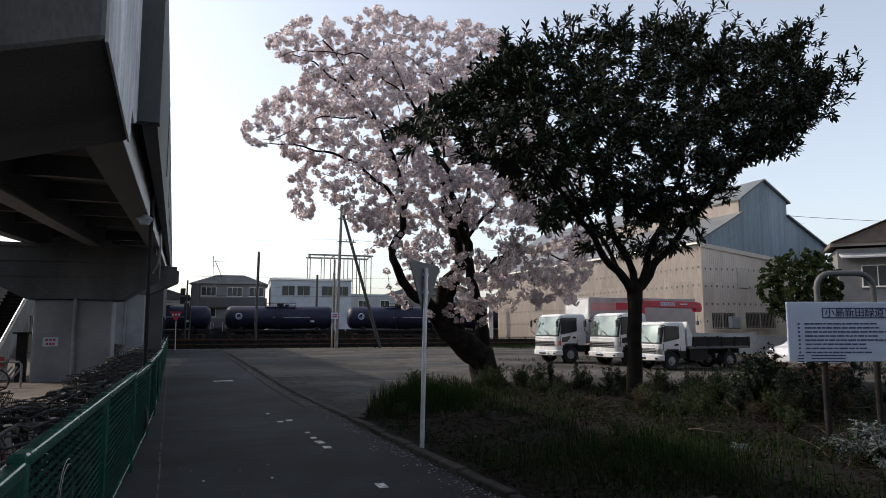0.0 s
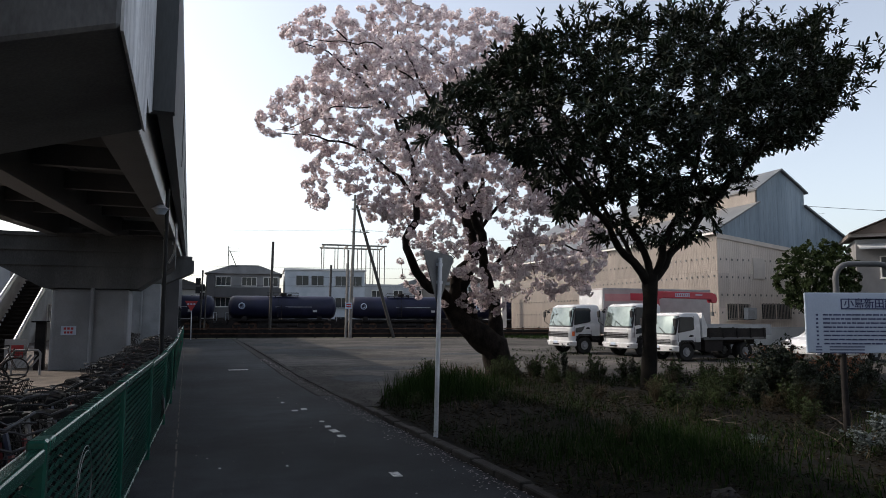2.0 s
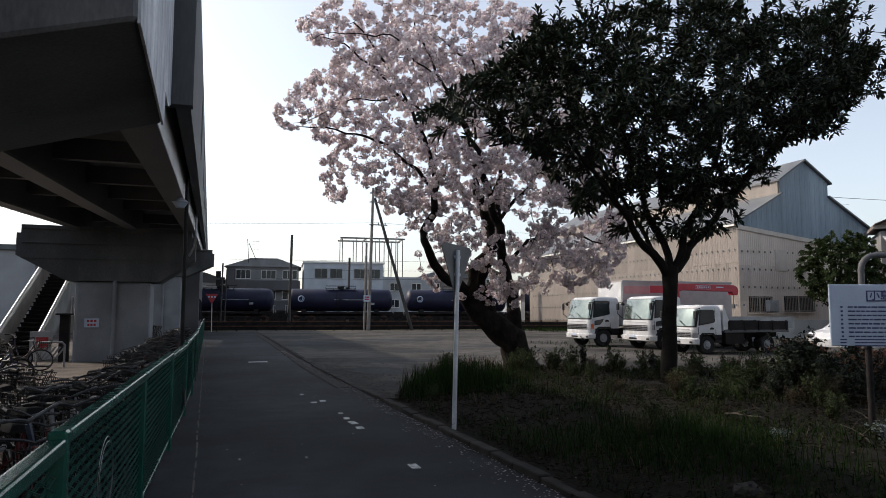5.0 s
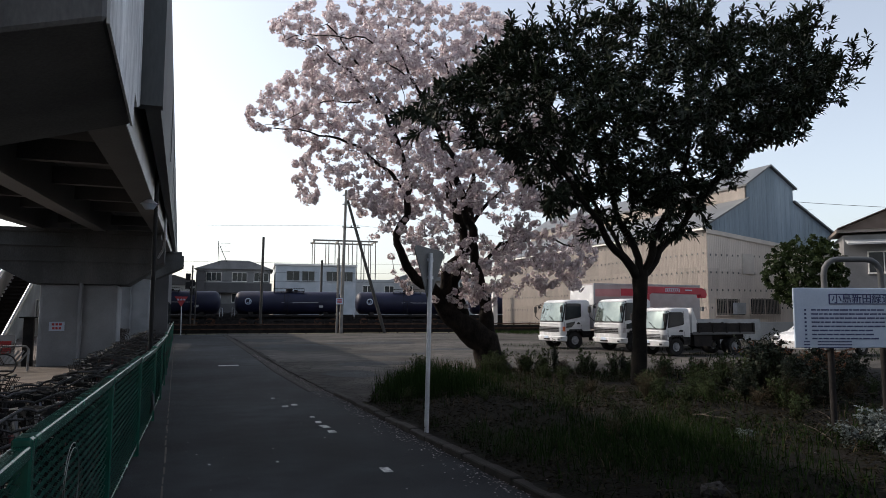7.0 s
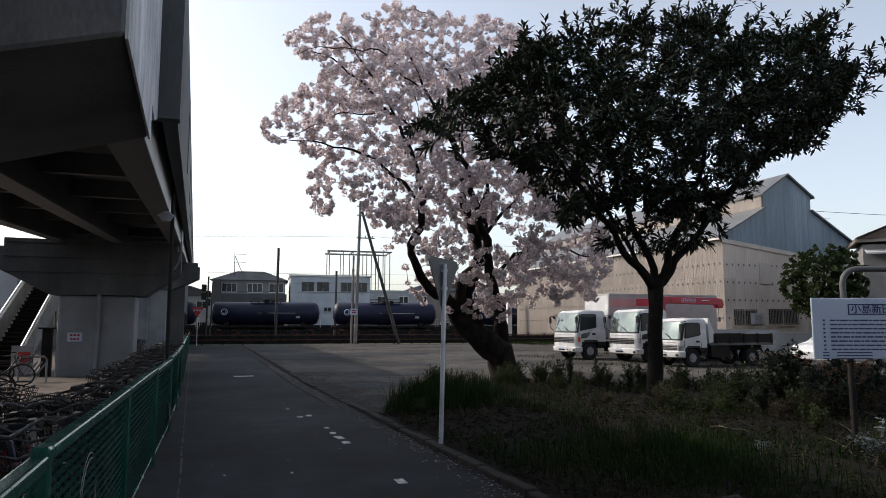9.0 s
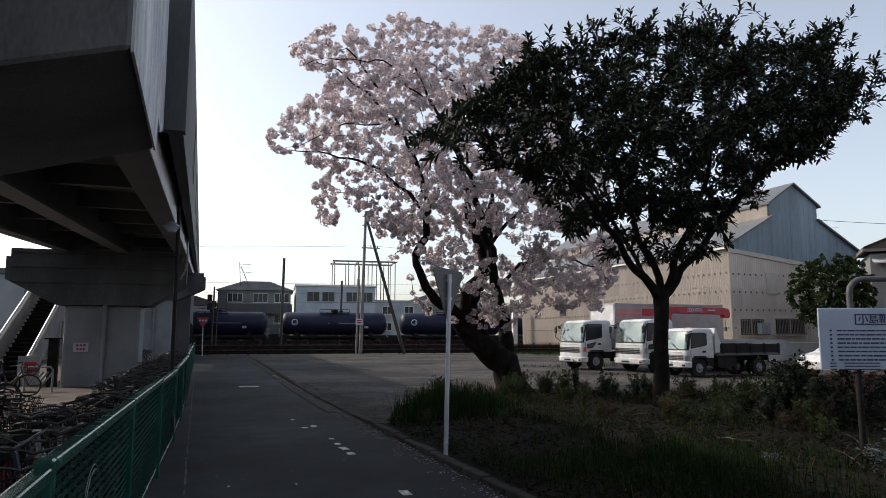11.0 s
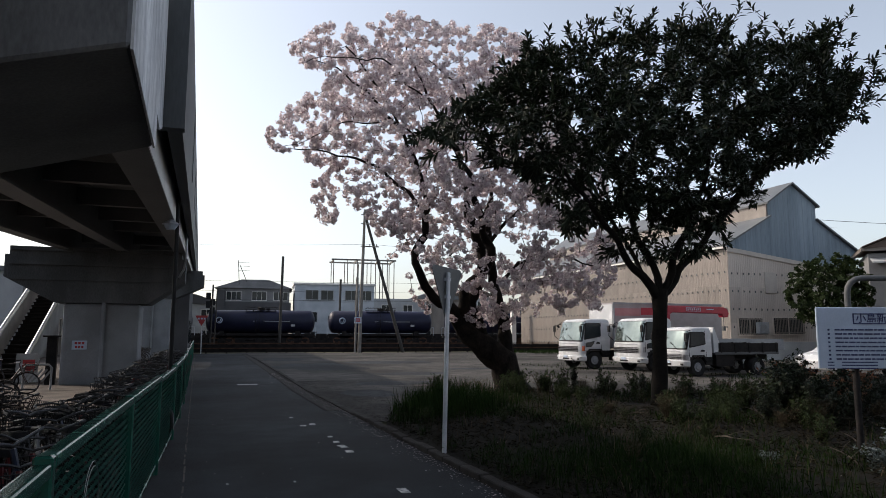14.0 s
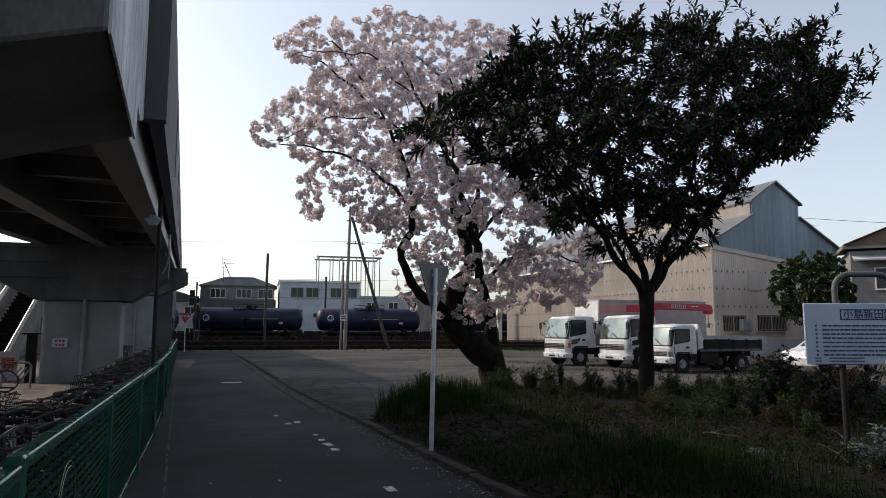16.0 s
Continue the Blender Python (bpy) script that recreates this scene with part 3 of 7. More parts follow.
def tank_car(paint):
    """A four-axled oil tank car, 13.4 m from coupler to coupler, standing on rails at height 0.37."""
    car = thing("tank_car", "dark blue oil tank wagon with white round mark", "tank wagon", "wagons of the train")
    r, zc, half = 1.27, 2.95, 5.95
    prof = [(-half, 0.02), (-half + 0.05, 0.55), (-half + 0.18, 0.95), (-half + 0.42, 1.2), (-half + 0.7, 1.27)]
    prof += [(-2.0, 1.27), (0, 1.3), (2.0, 1.27)] + [(-x, q) for x, q in prof[::-1]]
    bm = bm_new()
    rows = [[bm.verts.new((x, q * math.cos(a), zc + q * math.sin(a))) for a in (k * math.tau / 28 for k in range(28))] for x, q in prof]
    for a, b in zip(rows, rows[1:]):
        for k in range(28):
            bm.faces.new((a[k], a[(k + 1) % 28], b[(k + 1) % 28], b[k]))
    bm.faces.new(rows[0]), bm.faces.new(rows[-1][::-1])
    part("tank", bm, paint, car, smooth=True)
    bm = bm_new()
    rod(bm, (0, 0, zc + 1.2), (0, 0, zc + 1.52), 0.38, seg=16)
    rod(bm, (0, 0, zc + 1.52), (0, 0, zc + 1.58), 0.42, 0.36, seg=16)
    box(bm, (0.75, 0, zc + 1.36), (0.4, 0.3, 0.24))
    part("dome", bm, UNDERFRAME, car)
    bm = bm_new()
    for s in (-1, 1):
        box(bm, (0, 0.62 * s, zc + 1.3), (3.4, 0.36, 0.04))
        for x in (-1.6, -0.8, 0, 0.8, 1.6):
            box(bm, (x, 0.62 * s, zc + 1.2), (0.06, 0.3, 0.2))
        tube(bm, [(-1.7, 0.8 * s, zc + 1.3), (-1.7, 0.8 * s, zc + 1.62), (1.7, 0.8 * s, zc + 1.62), (1.7, 0.8 * s, zc + 1.3)], 0.02, 5)
    part("walkway", bm, UNDERFRAME, car)
    bm = bm_new()
    box(bm, (0, 0, 1.3), (11.9, 0.5, 0.34))
    box(bm, (0, 0, 1.42), (9.5, 1.7, 0.1))
    for s in (-1, 1):
        box(bm, (5.95 * s, 0, 1.32), (0.18, 2.4, 0.34))
        box(bm, (6.35 * s, 0, 1.05), (0.75, 0.22, 0.24))
        for y in (-1.0, 1.0):
            box(bm, (5.6 * s, y, 1.3), (0.7, 0.06, 0.06))
        box(bm, (4.1 * s, 0, 1.65), (0.5, 2.0, 0.55))
    for x in (-1.6, 0.6):
        rod(bm, (x, -0.6, 0.95), (x + 1.1, -0.6, 0.95), 0.2, seg=10)
    part("underframe", bm, UNDERFRAME, car)
    for s in (-1, 1):
        bm = bm_new()
        tube(bm, [(6.05 * s, -1.08, 1.4), (6.05 * s, -1.08, 2.35), (6.05 * s, 1.08, 2.35), (6.05 * s, 1.08, 1.4)], 0.025, 5)
        part("handrail", bm, GALV, car)
    bm = bm_new()
    tube(bm, [(-0.45, -1.33, 1.5), (-0.45, -1.36, 2.9), (-0.45, -1.0, 3.95)], 0.025, 5)
    tube(bm, [(-0.05, -1.33, 1.5), (-0.05, -1.36, 2.9), (-0.05, -1.0, 3.95)], 0.025, 5)
    for k in range(7):
        box(bm, (-0.25, -1.36, 1.7 + k * 0.24), (0.4, 0.025, 0.025))
    part("ladder", bm, UNDERFRAME, car)
    for s in (-1, 1):
        bogie = part("bogie", bm_bogie(s), UNDERFRAME, car)
        for ax in (-0.85, 0.85):
            bm = bm_new()
            for y in (-0.53, 0.53):
                rod(bm, (4.1 * s + ax, y - 0.06, 0.8), (4.1 * s + ax, y + 0.06, 0.8), 0.43, seg=20)
            rod(bm, (4.1 * s + ax, -0.6, 0.8), (4.1 * s + ax, 0.6, 0.8), 0.08, seg=8)
            part("wheelset", bm, RUST, bogie)
    for side in (-1, 1):
        bm = bm_new()
        ring(bm, (-4.35, 1.275 * side, zc + 0.12), 0.31, 0.055, "Y", 24, 4)
        tube(bm, [(-4.22, 1.29 * side, zc + 0.26), (-4.22, 1.29 * side, zc - 0.0), (-4.35, 1.29 * side, zc - 0.07), (-4.48, 1.29 * side, zc + 0.02)], 0.04, 5)
        part("round_mark", bm, SIGN_WHITE, car, "white round mark on the tank")
        bm = bm_new()
        box(bm, (1.3, 1.285 * side, zc + 0.02), (4.0, 0.012, 0.07))
        box(bm, (3.6, 1.24 * side, zc - 0.35), (0.45, 0.012, 0.4), (12 * side, 0, 0))
        part("lettering", bm, TRUCK_GREY, car, "grey bars of writing")
    return car


def bm_bogie(s):
    bm = bm_new()
    for y in (-0.95, 0.95):
        box(bm, (4.1 * s, y, 0.9), (2.3, 0.14, 0.22))
        box(bm, (4.1 * s, y, 0.72), (0.7, 0.16, 0.34))
        for ax in (-0.85, 0.85):
            box(bm, (4.1 * s + ax, y, 0.8), (0.32, 0.18, 0.32))
    box(bm, (4.1 * s, 0, 1.02), (0.5, 1.9, 0.2))
    return bm


TRAIN_CARS = [tank_car(TANK_BLUE)]
for k in range(8):
    TRAIN_CARS.append(copy_thing(TRAIN_CARS[0], pose(0, 0, 0)))


# ---- buildings ----
def corrugated(name, w, h, material, ribs=6, depth=0.009):
    """A profiled sheet, w wide and h high, standing in the x-z plane and facing -y."""
    vs, fs = [], []
    xs = []
    for i in range(ribs):
        a = i * w / ribs
        xs += [(a, 0), (a + w / ribs * 0.35, 0), (a + w / ribs * 0.45, -depth), (a + w / ribs * 0.85, -depth), (a + w / ribs * 0.95, 0)]
    xs.append((w, 0))
    for x, y in xs:
        vs += [(x, y, 0), (x, y, h)]
    for i in range(len(xs) - 1):
        fs.append((2 * i, 2 * i + 2, 2 * i + 3, 2 * i + 1))
    me = bpy.data.meshes.new(name)
    me.from_pydata(vs, [], fs)
    me.materials.append(material)
    return me


def window(parent, c, w, h, facing=0, frame_mat=None, mid=1, pane=None):
    """A window with frame, sill and panes, set in a wall; c is its centre on the wall's face, facing turns it about z."""
    frame_mat, pane = frame_mat or TRIM, pane or PANE
    at = pose(*c, 0, 0, facing)
    wn = part("window", (lambda b: (box(b, (0, 0.0, h / 2), (w + 0.12, 0.1, 0.06)), box(b, (0, 0.0, -h / 2), (w + 0.12, 0.1, 0.06)),
                                    box(b, (-w / 2 - 0.03, 0, 0), (0.06, 0.1, h)), box(b, (w / 2 + 0.03, 0, 0), (0.06, 0.1, h)),
                                    [box(b, (-w / 2 + w * (k + 1) / (mid + 1), -0.01, 0), (0.05, 0.06, h - 0.06)) for k in range(mid)], b)[-1])(bm_new()), frame_mat, parent)
    wn.matrix_basis = at
    for k in range(mid + 1):
        bm = bm_new()
        box(bm, (-w / 2 + w * (k + 0.5) / (mid + 1), 0.02, 0), (w / (mid + 1) - 0.05, 0.02, h - 0.06))
        part("pane", bm, pane, wn)
    bm = bm_new()
    box(bm, (0, -0.06, -h / 2 - 0.05), (w + 0.2, 0.16, 0.04))
    part("sill", bm, frame_mat, wn)
    return wn


# warehouse: beige profiled sheets, blue gable and a raised roof lantern
WX0, WX1, WY0, WY1, EAVE = 33.0, 44.5, 36.0, 67.0, 7.6
warehouse = thing("warehouse", "beige corrugated metal warehouse with blue-grey gable and roof lantern", "warehouse")
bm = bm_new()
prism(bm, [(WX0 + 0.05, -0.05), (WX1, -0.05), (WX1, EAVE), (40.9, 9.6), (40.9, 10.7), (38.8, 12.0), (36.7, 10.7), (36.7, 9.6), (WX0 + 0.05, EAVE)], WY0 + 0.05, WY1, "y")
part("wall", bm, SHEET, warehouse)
bm = bm_new()
prism(bm, [(WX0 - 0.02, 7.35), (WX1 + 0.02, 6.0), (WX1 + 0.02, EAVE), (40.95, 9.62), (40.95, 10.72), (38.8, 12.05), (36.65, 10.72), (36.65, 9.62), (WX0 - 0.02, EAVE)], WY0 - 0.03, WY0 + 0.03, "y")
part("gable", bm, SHEET_BLUE, warehouse, "blue-grey sheet gable")
bm = bm_new()
prism(bm, [(WX0 - 0.1, 7.1), (WX1 + 0.1, 5.75), (WX1 + 0.1, 6.02), (WX0 - 0.1, 7.4)], WY0 - 0.11, WY0 - 0.035, "y")
part("gable_trim", bm, VENT_TAN, warehouse, "pale flashing under the gable")
for a, b in (((32.7, 7.45), (36.7, 9.65)), ((44.8, 7.45), (40.9, 9.65)), ((36.45, 10.55), (38.8, 12.1)), ((41.15, 10.55), (38.8, 12.1))):
    bm = bm_new()
    prism(bm, [(a[0], a[1]), (b[0], b[1]), (b[0], b[1] + 0.12), (a[0], a[1] + 0.12)], WY0 - 0.25, WY1 + 0.25, "y")
    part("roof", bm, ROOF_SHEET, warehouse)
bm = bm_new()
box(bm, (36.62, (WY0 + WY1) / 2, 10.15), (0.12, WY1 - WY0 - 0.1, 1.05))
part("lantern_wall", bm, SHEET, warehouse, "sunlit side of the roof lantern")
bm = bm_new()
box(bm, (32.85, (WY0 + WY1) / 2, 7.4), (0.25, WY1 - WY0, 0.16))
part("eaves_gutter", bm, TRIM, warehouse)
bm = bm_new()
for k in range(26):
    x = WX0 + 0.3 + 0.43 * k
    top = min(EAVE + 2.05 * (x - WX0) / 3.7, EAVE + 2.05 * (WX1 - x) / 3.6) if not 36.7 < x < 40.9 else 10.7 + 1.2 * (1 - abs(x - 38.8) / 2.1)
    low = 7.35 - 1.35 * (x - WX0) / (WX1 - WX0)
    box(bm, (x, WY0 - 0.034, (top + low) / 2 - 0.02), (0.03, 0.012, top - low - 0.1))
tagged(part("gable_rib", bm, SHEET_BLUE, warehouse, "narrow standing ribs of the gable sheets"), kind="stuff")
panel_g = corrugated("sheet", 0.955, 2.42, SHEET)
# front sheets use the lightened copy, as the sun misses that side
panel_p = corrugated("sheet", 0.955, 2.42, SHEET_LIFTED)
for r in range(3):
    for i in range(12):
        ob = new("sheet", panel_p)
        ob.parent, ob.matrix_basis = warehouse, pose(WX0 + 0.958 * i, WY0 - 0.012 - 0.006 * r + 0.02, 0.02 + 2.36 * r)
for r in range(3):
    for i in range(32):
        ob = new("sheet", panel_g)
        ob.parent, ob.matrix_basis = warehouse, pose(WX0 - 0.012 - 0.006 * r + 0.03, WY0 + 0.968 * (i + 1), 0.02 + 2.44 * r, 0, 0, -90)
bm = bm_new()
for r in range(6):
    for i in range(24):
        if 1.0 + 1.18 * r < 6.9 - 1.35 * (0.24 + 0.478 * i) / 11.5:
            box(bm, (WX0 + 0.24 + 0.478 * i, WY0 - 0.05, 0.92 + 1.18 * r), (0.07, 0.03, 0.13))
    for i in range(56):
        box(bm, (WX0 - 0.05, WY0 + 0.3 + 0.54 * i, 0.88 + 1.22 * r), (0.03, 0.07, 0.13))
tagged(part("sheet_clip", bm, STEEL_DARK, warehouse, "rows of small fixing clips"), kind="stuff")
for c, w, h in (((34.55, WY0 - 0.06, 2.15), 1.9, 1.1), ((37.85, WY0 - 0.06, 2.2), 2.6, 1.1)):
    window(warehouse, c, w, h, 0, SHEET_LIFTED, 1)
    bm = bm_new()
    n = int(w / 0.13)
    for k in range(n):
        box(bm, (c[0] - w / 2 + (k + 0.5) * w / n, c[1] - 0.14, c[2]), (0.035, 0.03, h))
    for z in (-0.45, 0.45):
        box(bm, (c[0], c[1] - 0.14, c[2] + z), (w, 0.035, 0.04))
    part("window_grille", bm, SHEET, warehouse, "tan vertical window bars")
bm = bm_new()
box(bm, (36.5, WY0 - 0.05, 5.1), (1.0, 0.08, 1.4))
part("vent_panel", bm, VENT_TAN, warehouse, "paler square sheet panel")
bm = bm_new()
box(bm, (31.5, WY1 - 1.2, 2.4), (0.5, 0.4, 5.0))
part("buttress", bm, TRIM, warehouse, "pale upright pillar by the far corner")

aircon = thing("air_conditioner", "white outdoor air conditioner unit on the warehouse wall", "air conditioner")
bm = bm_new()
box(bm, (35.1, WY0 - 0.55, 2.05), (0.8, 0.35, 0.75))
bevel(bm, 0.03)
part("case", bm, TRUCK_GREY, aircon)
bm = bm_new()
ring(bm, (35.0, WY0 - 0.74, 2.05), 0.24, 0.02)
for k in range(5):
    box(bm, (35.0, WY0 - 0.735, 1.88 + k * 0.085), (0.44, 0.015, 0.02))
part("fan_grille", bm, TRUCK_GREY, aircon)
bm = bm_new()
for x in (34.8, 35.4):
    box(bm, (x, WY0 - 0.35, 1.65), (0.05, 0.7, 0.05))
part("bracket", bm, STEEL_DARK, aircon)
annex = thing("low_wall", "pale concrete base wall before the warehouse", "wall")
bm = bm_new()
box(bm, (38.5, 34.6, 0.55), (11, 0.16, 1.2))
bevel(bm, 0.02, 1)
part("wall", bm, RENDER_GREY, annex)

# house with brown tiles beyond the yard
house = thing("house", "weathered house with brown tiled roof and pale walls", "house")
house.matrix_basis = pose(38.2, 30.3, 0.75, 0, 0, -45) @ pose(-38.2, -29.4, 0)
bm = bm_new()
box(bm, (44.85, 32.5, 2.5), (12.7, 5.0, 6.7))
part("wall", bm, FLATS, house)
bm = bm_new()
prism(bm, [(38.2, 6.15), (51.8, 6.15), (49, 8.4), (43.6, 8.4)], 29.4, 35.6, "y")
part("roof", bm, TILE_BROWN, house)
bm = bm_new()
box(bm, (0, 0, 0), (0.26, 0.3, 0.05), (0, 0, 0))
tile = mesh_of("roof_tile", bm, TILE_BROWN)
for i in range(11):
    for k in range(8):
        x = 38.35 + 0.5 * i + 0.02
        z = 6.2 + (x - 38.2) / 5.4 * 2.25
        ob = new("roof_tile", tile)
        ob.parent, ob.matrix_basis = house, pose(x, 29.5 + 0.75 * k, z + 0.03, 0, -22.6, 0) @ Matrix.Diagonal((2.0, 2.4, 1, 1))
bm = bm_new()
box(bm, (45.0, 29.55, 6.05), (13.6, 0.16, 0.2))
box(bm, (38.15, 32.5, 6.05), (0.16, 6.2, 0.2))
part("fascia", bm, SHEET, house)
bm = bm_new()
prism(bm, [(28.9, 5.15), (30.0, 5.45), (30.0, 5.55), (28.9, 5.25)], 38.6, 50, "x")
part("awning", bm, RENDER_GREY, house, "grey sheet awning")
for x in (40.6, 44.0):
    window(house, (x, 29.95, 4.1), 1.6, 1.3, 0, TRIM, 1)
    window(house, (x, 29.95, 1.5), 1.6, 1.6, 0, TRIM, 1)

# buildings beyond the railway, square to the tracks
FAR = pose(12.5, 97, 0, 0, 0, -6)


def far_building(name, label, x0, x1, depth, h, wall, roof, rows):
    b = thing(name, label, "building", at=FAR)
    bm = bm_new()
    box(bm, ((x0 + x1) / 2, depth / 2, h / 2 - 0.05), (x1 - x0, depth, h))
    part("wall", bm, wall, b)
    bm = bm_new()
    box(bm, ((x0 + x1) / 2, depth / 2, h + 0.07), (x1 - x0 + 0.4, depth + 0.4, 0.25))
    part("roof_edge", bm, roof, b)
    for z, xs, w, hh in rows:
        for x in xs:
            window(b, (x, -0.04, z), w, hh, 0, RENDER_GREY, 1)
    return b


office = far_building("office_building", "pale blue-white office block with dark windows", 0.2, 11.4, 9, 8.5, RENDER_WHITE, TRIM,
                      [(7.0, (2.6, 4.7, 8.1, 10.1), 1.7, 1.35), (3.9, (2.5, 8.1), 1.7, 1.4), (1.2, (2.5, 8.1), 1.7, 1.4), (3.8, (5.4,), 1.0, 0.6)])
bm = bm_new()
box(bm, (15.3, 4, 3.3), (7.8, 7, 6.7))
part("annex_wall", bm, RENDER_GREY, office, "lower grey annex")
for x in (13.2, 16.4):
    for z in (5.2, 2.8):
        window(office, (x, 0.46, z), 1.3, 1.1, 0, TRIM, 1)
# steel frame on the roof
bm = bm_new()
for x in (5.6, 7.6, 9.0, 11.0, 12.3, 13.4, 14.4):
    for y in (1.0, 5.5):
        rod(bm, (x, y, 6.6 if x > 11.5 else 8.6), (x, y, 12.2), 0.07, seg=6)
for y in (1.0, 5.5):
    box(bm, (10.0, y, 12.25), (9.4, 0.2, 0.22))
for x in (5.6, 9.0, 12.3, 14.4):
    box(bm, (x, 3.2, 12.25), (0.18, 4.6, 0.18))
part("roof_frame", bm, POLE_CONC, office, "open steel frame on the roof")

flats = thing("apartment_building", "grey flats with dark balconies and a hipped roof", "building", at=FAR)
bm = bm_new()
box(bm, (-5.2, 5.0, 3.9), (9.4, 9, 7.9))
part("wall", bm, FLATS, flats)
bm = bm_new()
prism(bm, [(-10.6, 7.8), (-0.1, 7.8), (-3.4, 9.0), (-7.0, 9.0)], 0.1, 9.8, "y")
part("roof", bm, FLATS, flats)
for z in (5.2, 2.4):
    bm = bm_new()
    box(bm, (-4.8, -0.1, z), (9.0, 1.3, 1.3))
    part("balcony", bm, RENDER_DARK, flats, "dark panelled balcony")
for z in (6.75, 3.9):
    for x in (-8.0, -4.6, -1.7):
        window(flats, (x, 0.46, z), 1.9, 1.2, 0, TRIM, 2)
bm = bm_new()
box(bm, (-9.6, -0.3, 3.8), (1.0, 1.6, 7.4))
part("stair_shaft", bm, RENDER_DARK, flats)
random.seed(21)
for i in range(26):
    x0 = -46 + i * 9.0 + random.uniform(-1, 1)
    if -12 < x0 - 0 < 14:
        continue
    h = random.uniform(4.5, 8.0)
    w = random.uniform(6, 8.5)
    b = thing("distant_house", "distant low house beyond the railway", "house", "houses beyond the railway", at=FAR @ pose(x0, random.uniform(3, 14), 0))
    bm = bm_new()
    box(bm, (w / 2, 4, h / 2 - 0.05), (w, 8, h))
    part("wall", bm, random.choice((RENDER_WHITE, RENDER_GREY, SHEET)), b)
    bm = bm_new()
    prism(bm, [(-0.4, h - 0.02), (w + 0.4, h - 0.02), (w / 2, h + 1.5)], -0.4, 8.4, "y")
    part("roof", bm, random.choice((ROOF_SHEET, TILE_BROWN, RENDER_DARK)), b)
    for x in (w * 0.28, w * 0.72):
        for z in (1.5, h - 1.4):
            window(b, (x, -0.04, z), 1.5, 1.1, 0, TRIM, 1)

# plain blocks that close the place to the west and behind; those out of view are added to hold back sky light and sun
for c, s, nm in (((-13.5, 54, 2.55), (8, 18, 5.2), "station_block"), ((-27, 34, 2.4), (10, 60, 4.9), "station_block"), ((-24, -18, 4.5), (8, 36, 9.1), "apartment_block"), ((10, -26, 5), (50, 10, 10.1), "apartment_block"), ((34, -4, 4.5), (14, 26, 9.1), "apartment_block")):
    b = thing(nm, "plain grey block closing the place and holding back light", "building")
    bm = bm_new()
    box(bm, c, s)
    part("wall", bm, RENDER_GREY, b)
    bm = bm_new()
    box(bm, (c[0], c[1], s[2] + 0.05), (s[0] + 0.5, s[1] + 0.5, 0.3))
    part("roof", bm, ROOF_SHEET, b)
    east = c[0] + s[0] / 2 + 0.04
    if c[0] < 0:
        for k in range(int(s[1] / 5)):
            for z in (2.0, 5.2):
                window(b, (east, c[1] - s[1] / 2 + 2.5 + 5 * k, z), 1.8, 1.3, 90, TRIM, 1)

# ---- stair up to the station ----
stair = thing("stairway", "dark stair between white metal stringers", "stairway")
SX0, SX1 = -6.3, -5.1
slope = 2.5 / 5.5
bm = bm_new()
box(bm, (0, 0, 0), (SX1 - SX0 - 0.1, 0.34, 0.05))
tread = mesh_of("tread", bm, UNDERFRAME)
for k in range(36):
    y = 25.6 + k * 0.33
    ob = new("tread", tread)
    ob.parent, ob.matrix_basis = stair, pose((SX0 + SX1) / 2, y, 0.12 + k * 0.33 * slope)
bm = bm_new()
box(bm, (0, 0, 0), (SX1 - SX0 - 0.1, 0.03, 0.16))
riser = mesh_of("riser", bm, UNDERFRAME)
for k in range(36):
    ob = new("riser", riser)
    ob.parent, ob.matrix_basis = stair, pose((SX0 + SX1) / 2, 25.6 + k * 0.33 + 0.16, 0.03 + k * 0.33 * slope)
for x in (SX0, SX1):
    bm = bm_new()
    prism(bm, [(25.2, -0.02), (25.45, -0.02), (37.5, 5.75), (37.5, 6.35), (25.2, 0.78)], x - 0.09, x + 0.09, "x")
    part("side_panel", bm, STAIR_PAINT, stair, "grey-white sloping side panel")
    bm = bm_new()
    tube(bm, [(x, 25.1, 0.3), (x, 25.15, 0.83), (x, 37.5, 6.42)], 0.04)
    part("handrail", bm, GALV, stair)
bm = bm_new()
box(bm, (-5.0, 25.05, 0.5), (0.62, 0.04, 0.9))
part("end_panel", bm, STAIR_PAINT, stair)
bm = bm_new()
box(bm, (-4.95, 25.02, 0.56), (0.34, 0.012, 0.4))
box(bm, (-4.95, 25.012, 0.56), (0.16, 0.012, 0.03))
part("red_notice", bm, SIGN_RED, stair, "red notice plate")

# ---- street furniture ----
# plate on the pier
plate = thing("notice_plate", "small white plate with red lettering on the pier", "sign")
bm = bm_new()
box(bm, (-3.42, 24.085, 1.23), (0.42, 0.02, 0.28))
part("board", bm, SIGN_WHITE, plate)
bm = bm_new()
for z, w in ((1.29, 0.3), (1.17, 0.26)):
    for k in range(3):
        box(bm, (-3.42 - w / 3 + k * w / 3, 24.072, z), (w / 4.2, 0.008, 0.07))
part("lettering", bm, SIGN_RED, plate)

# lamp post beside the fence
lamp = thing("street_lamp", "slim dark lamp post with a bowl-shaped head", "street lamp")
bm = bm_new()
rod(bm, (-0.372, 12.6, -0.02), (-0.38, 12.6, 3.32), 0.036, 0.034, 10)
rod(bm, (-0.38, 12.6, 3.27), (-0.384, 12.6, 4.37), 0.032, 0.03, 10)
part("pole", bm, BLACK, lamp, smooth=True)
bm = bm_new()
tube(bm, [(-0.38, 12.6, 3.39), (-0.41, 12.55, 3.5), (-0.48, 12.5, 3.51)], 0.018)
part("arm", bm, BLACK, lamp)
bm = bm_new()
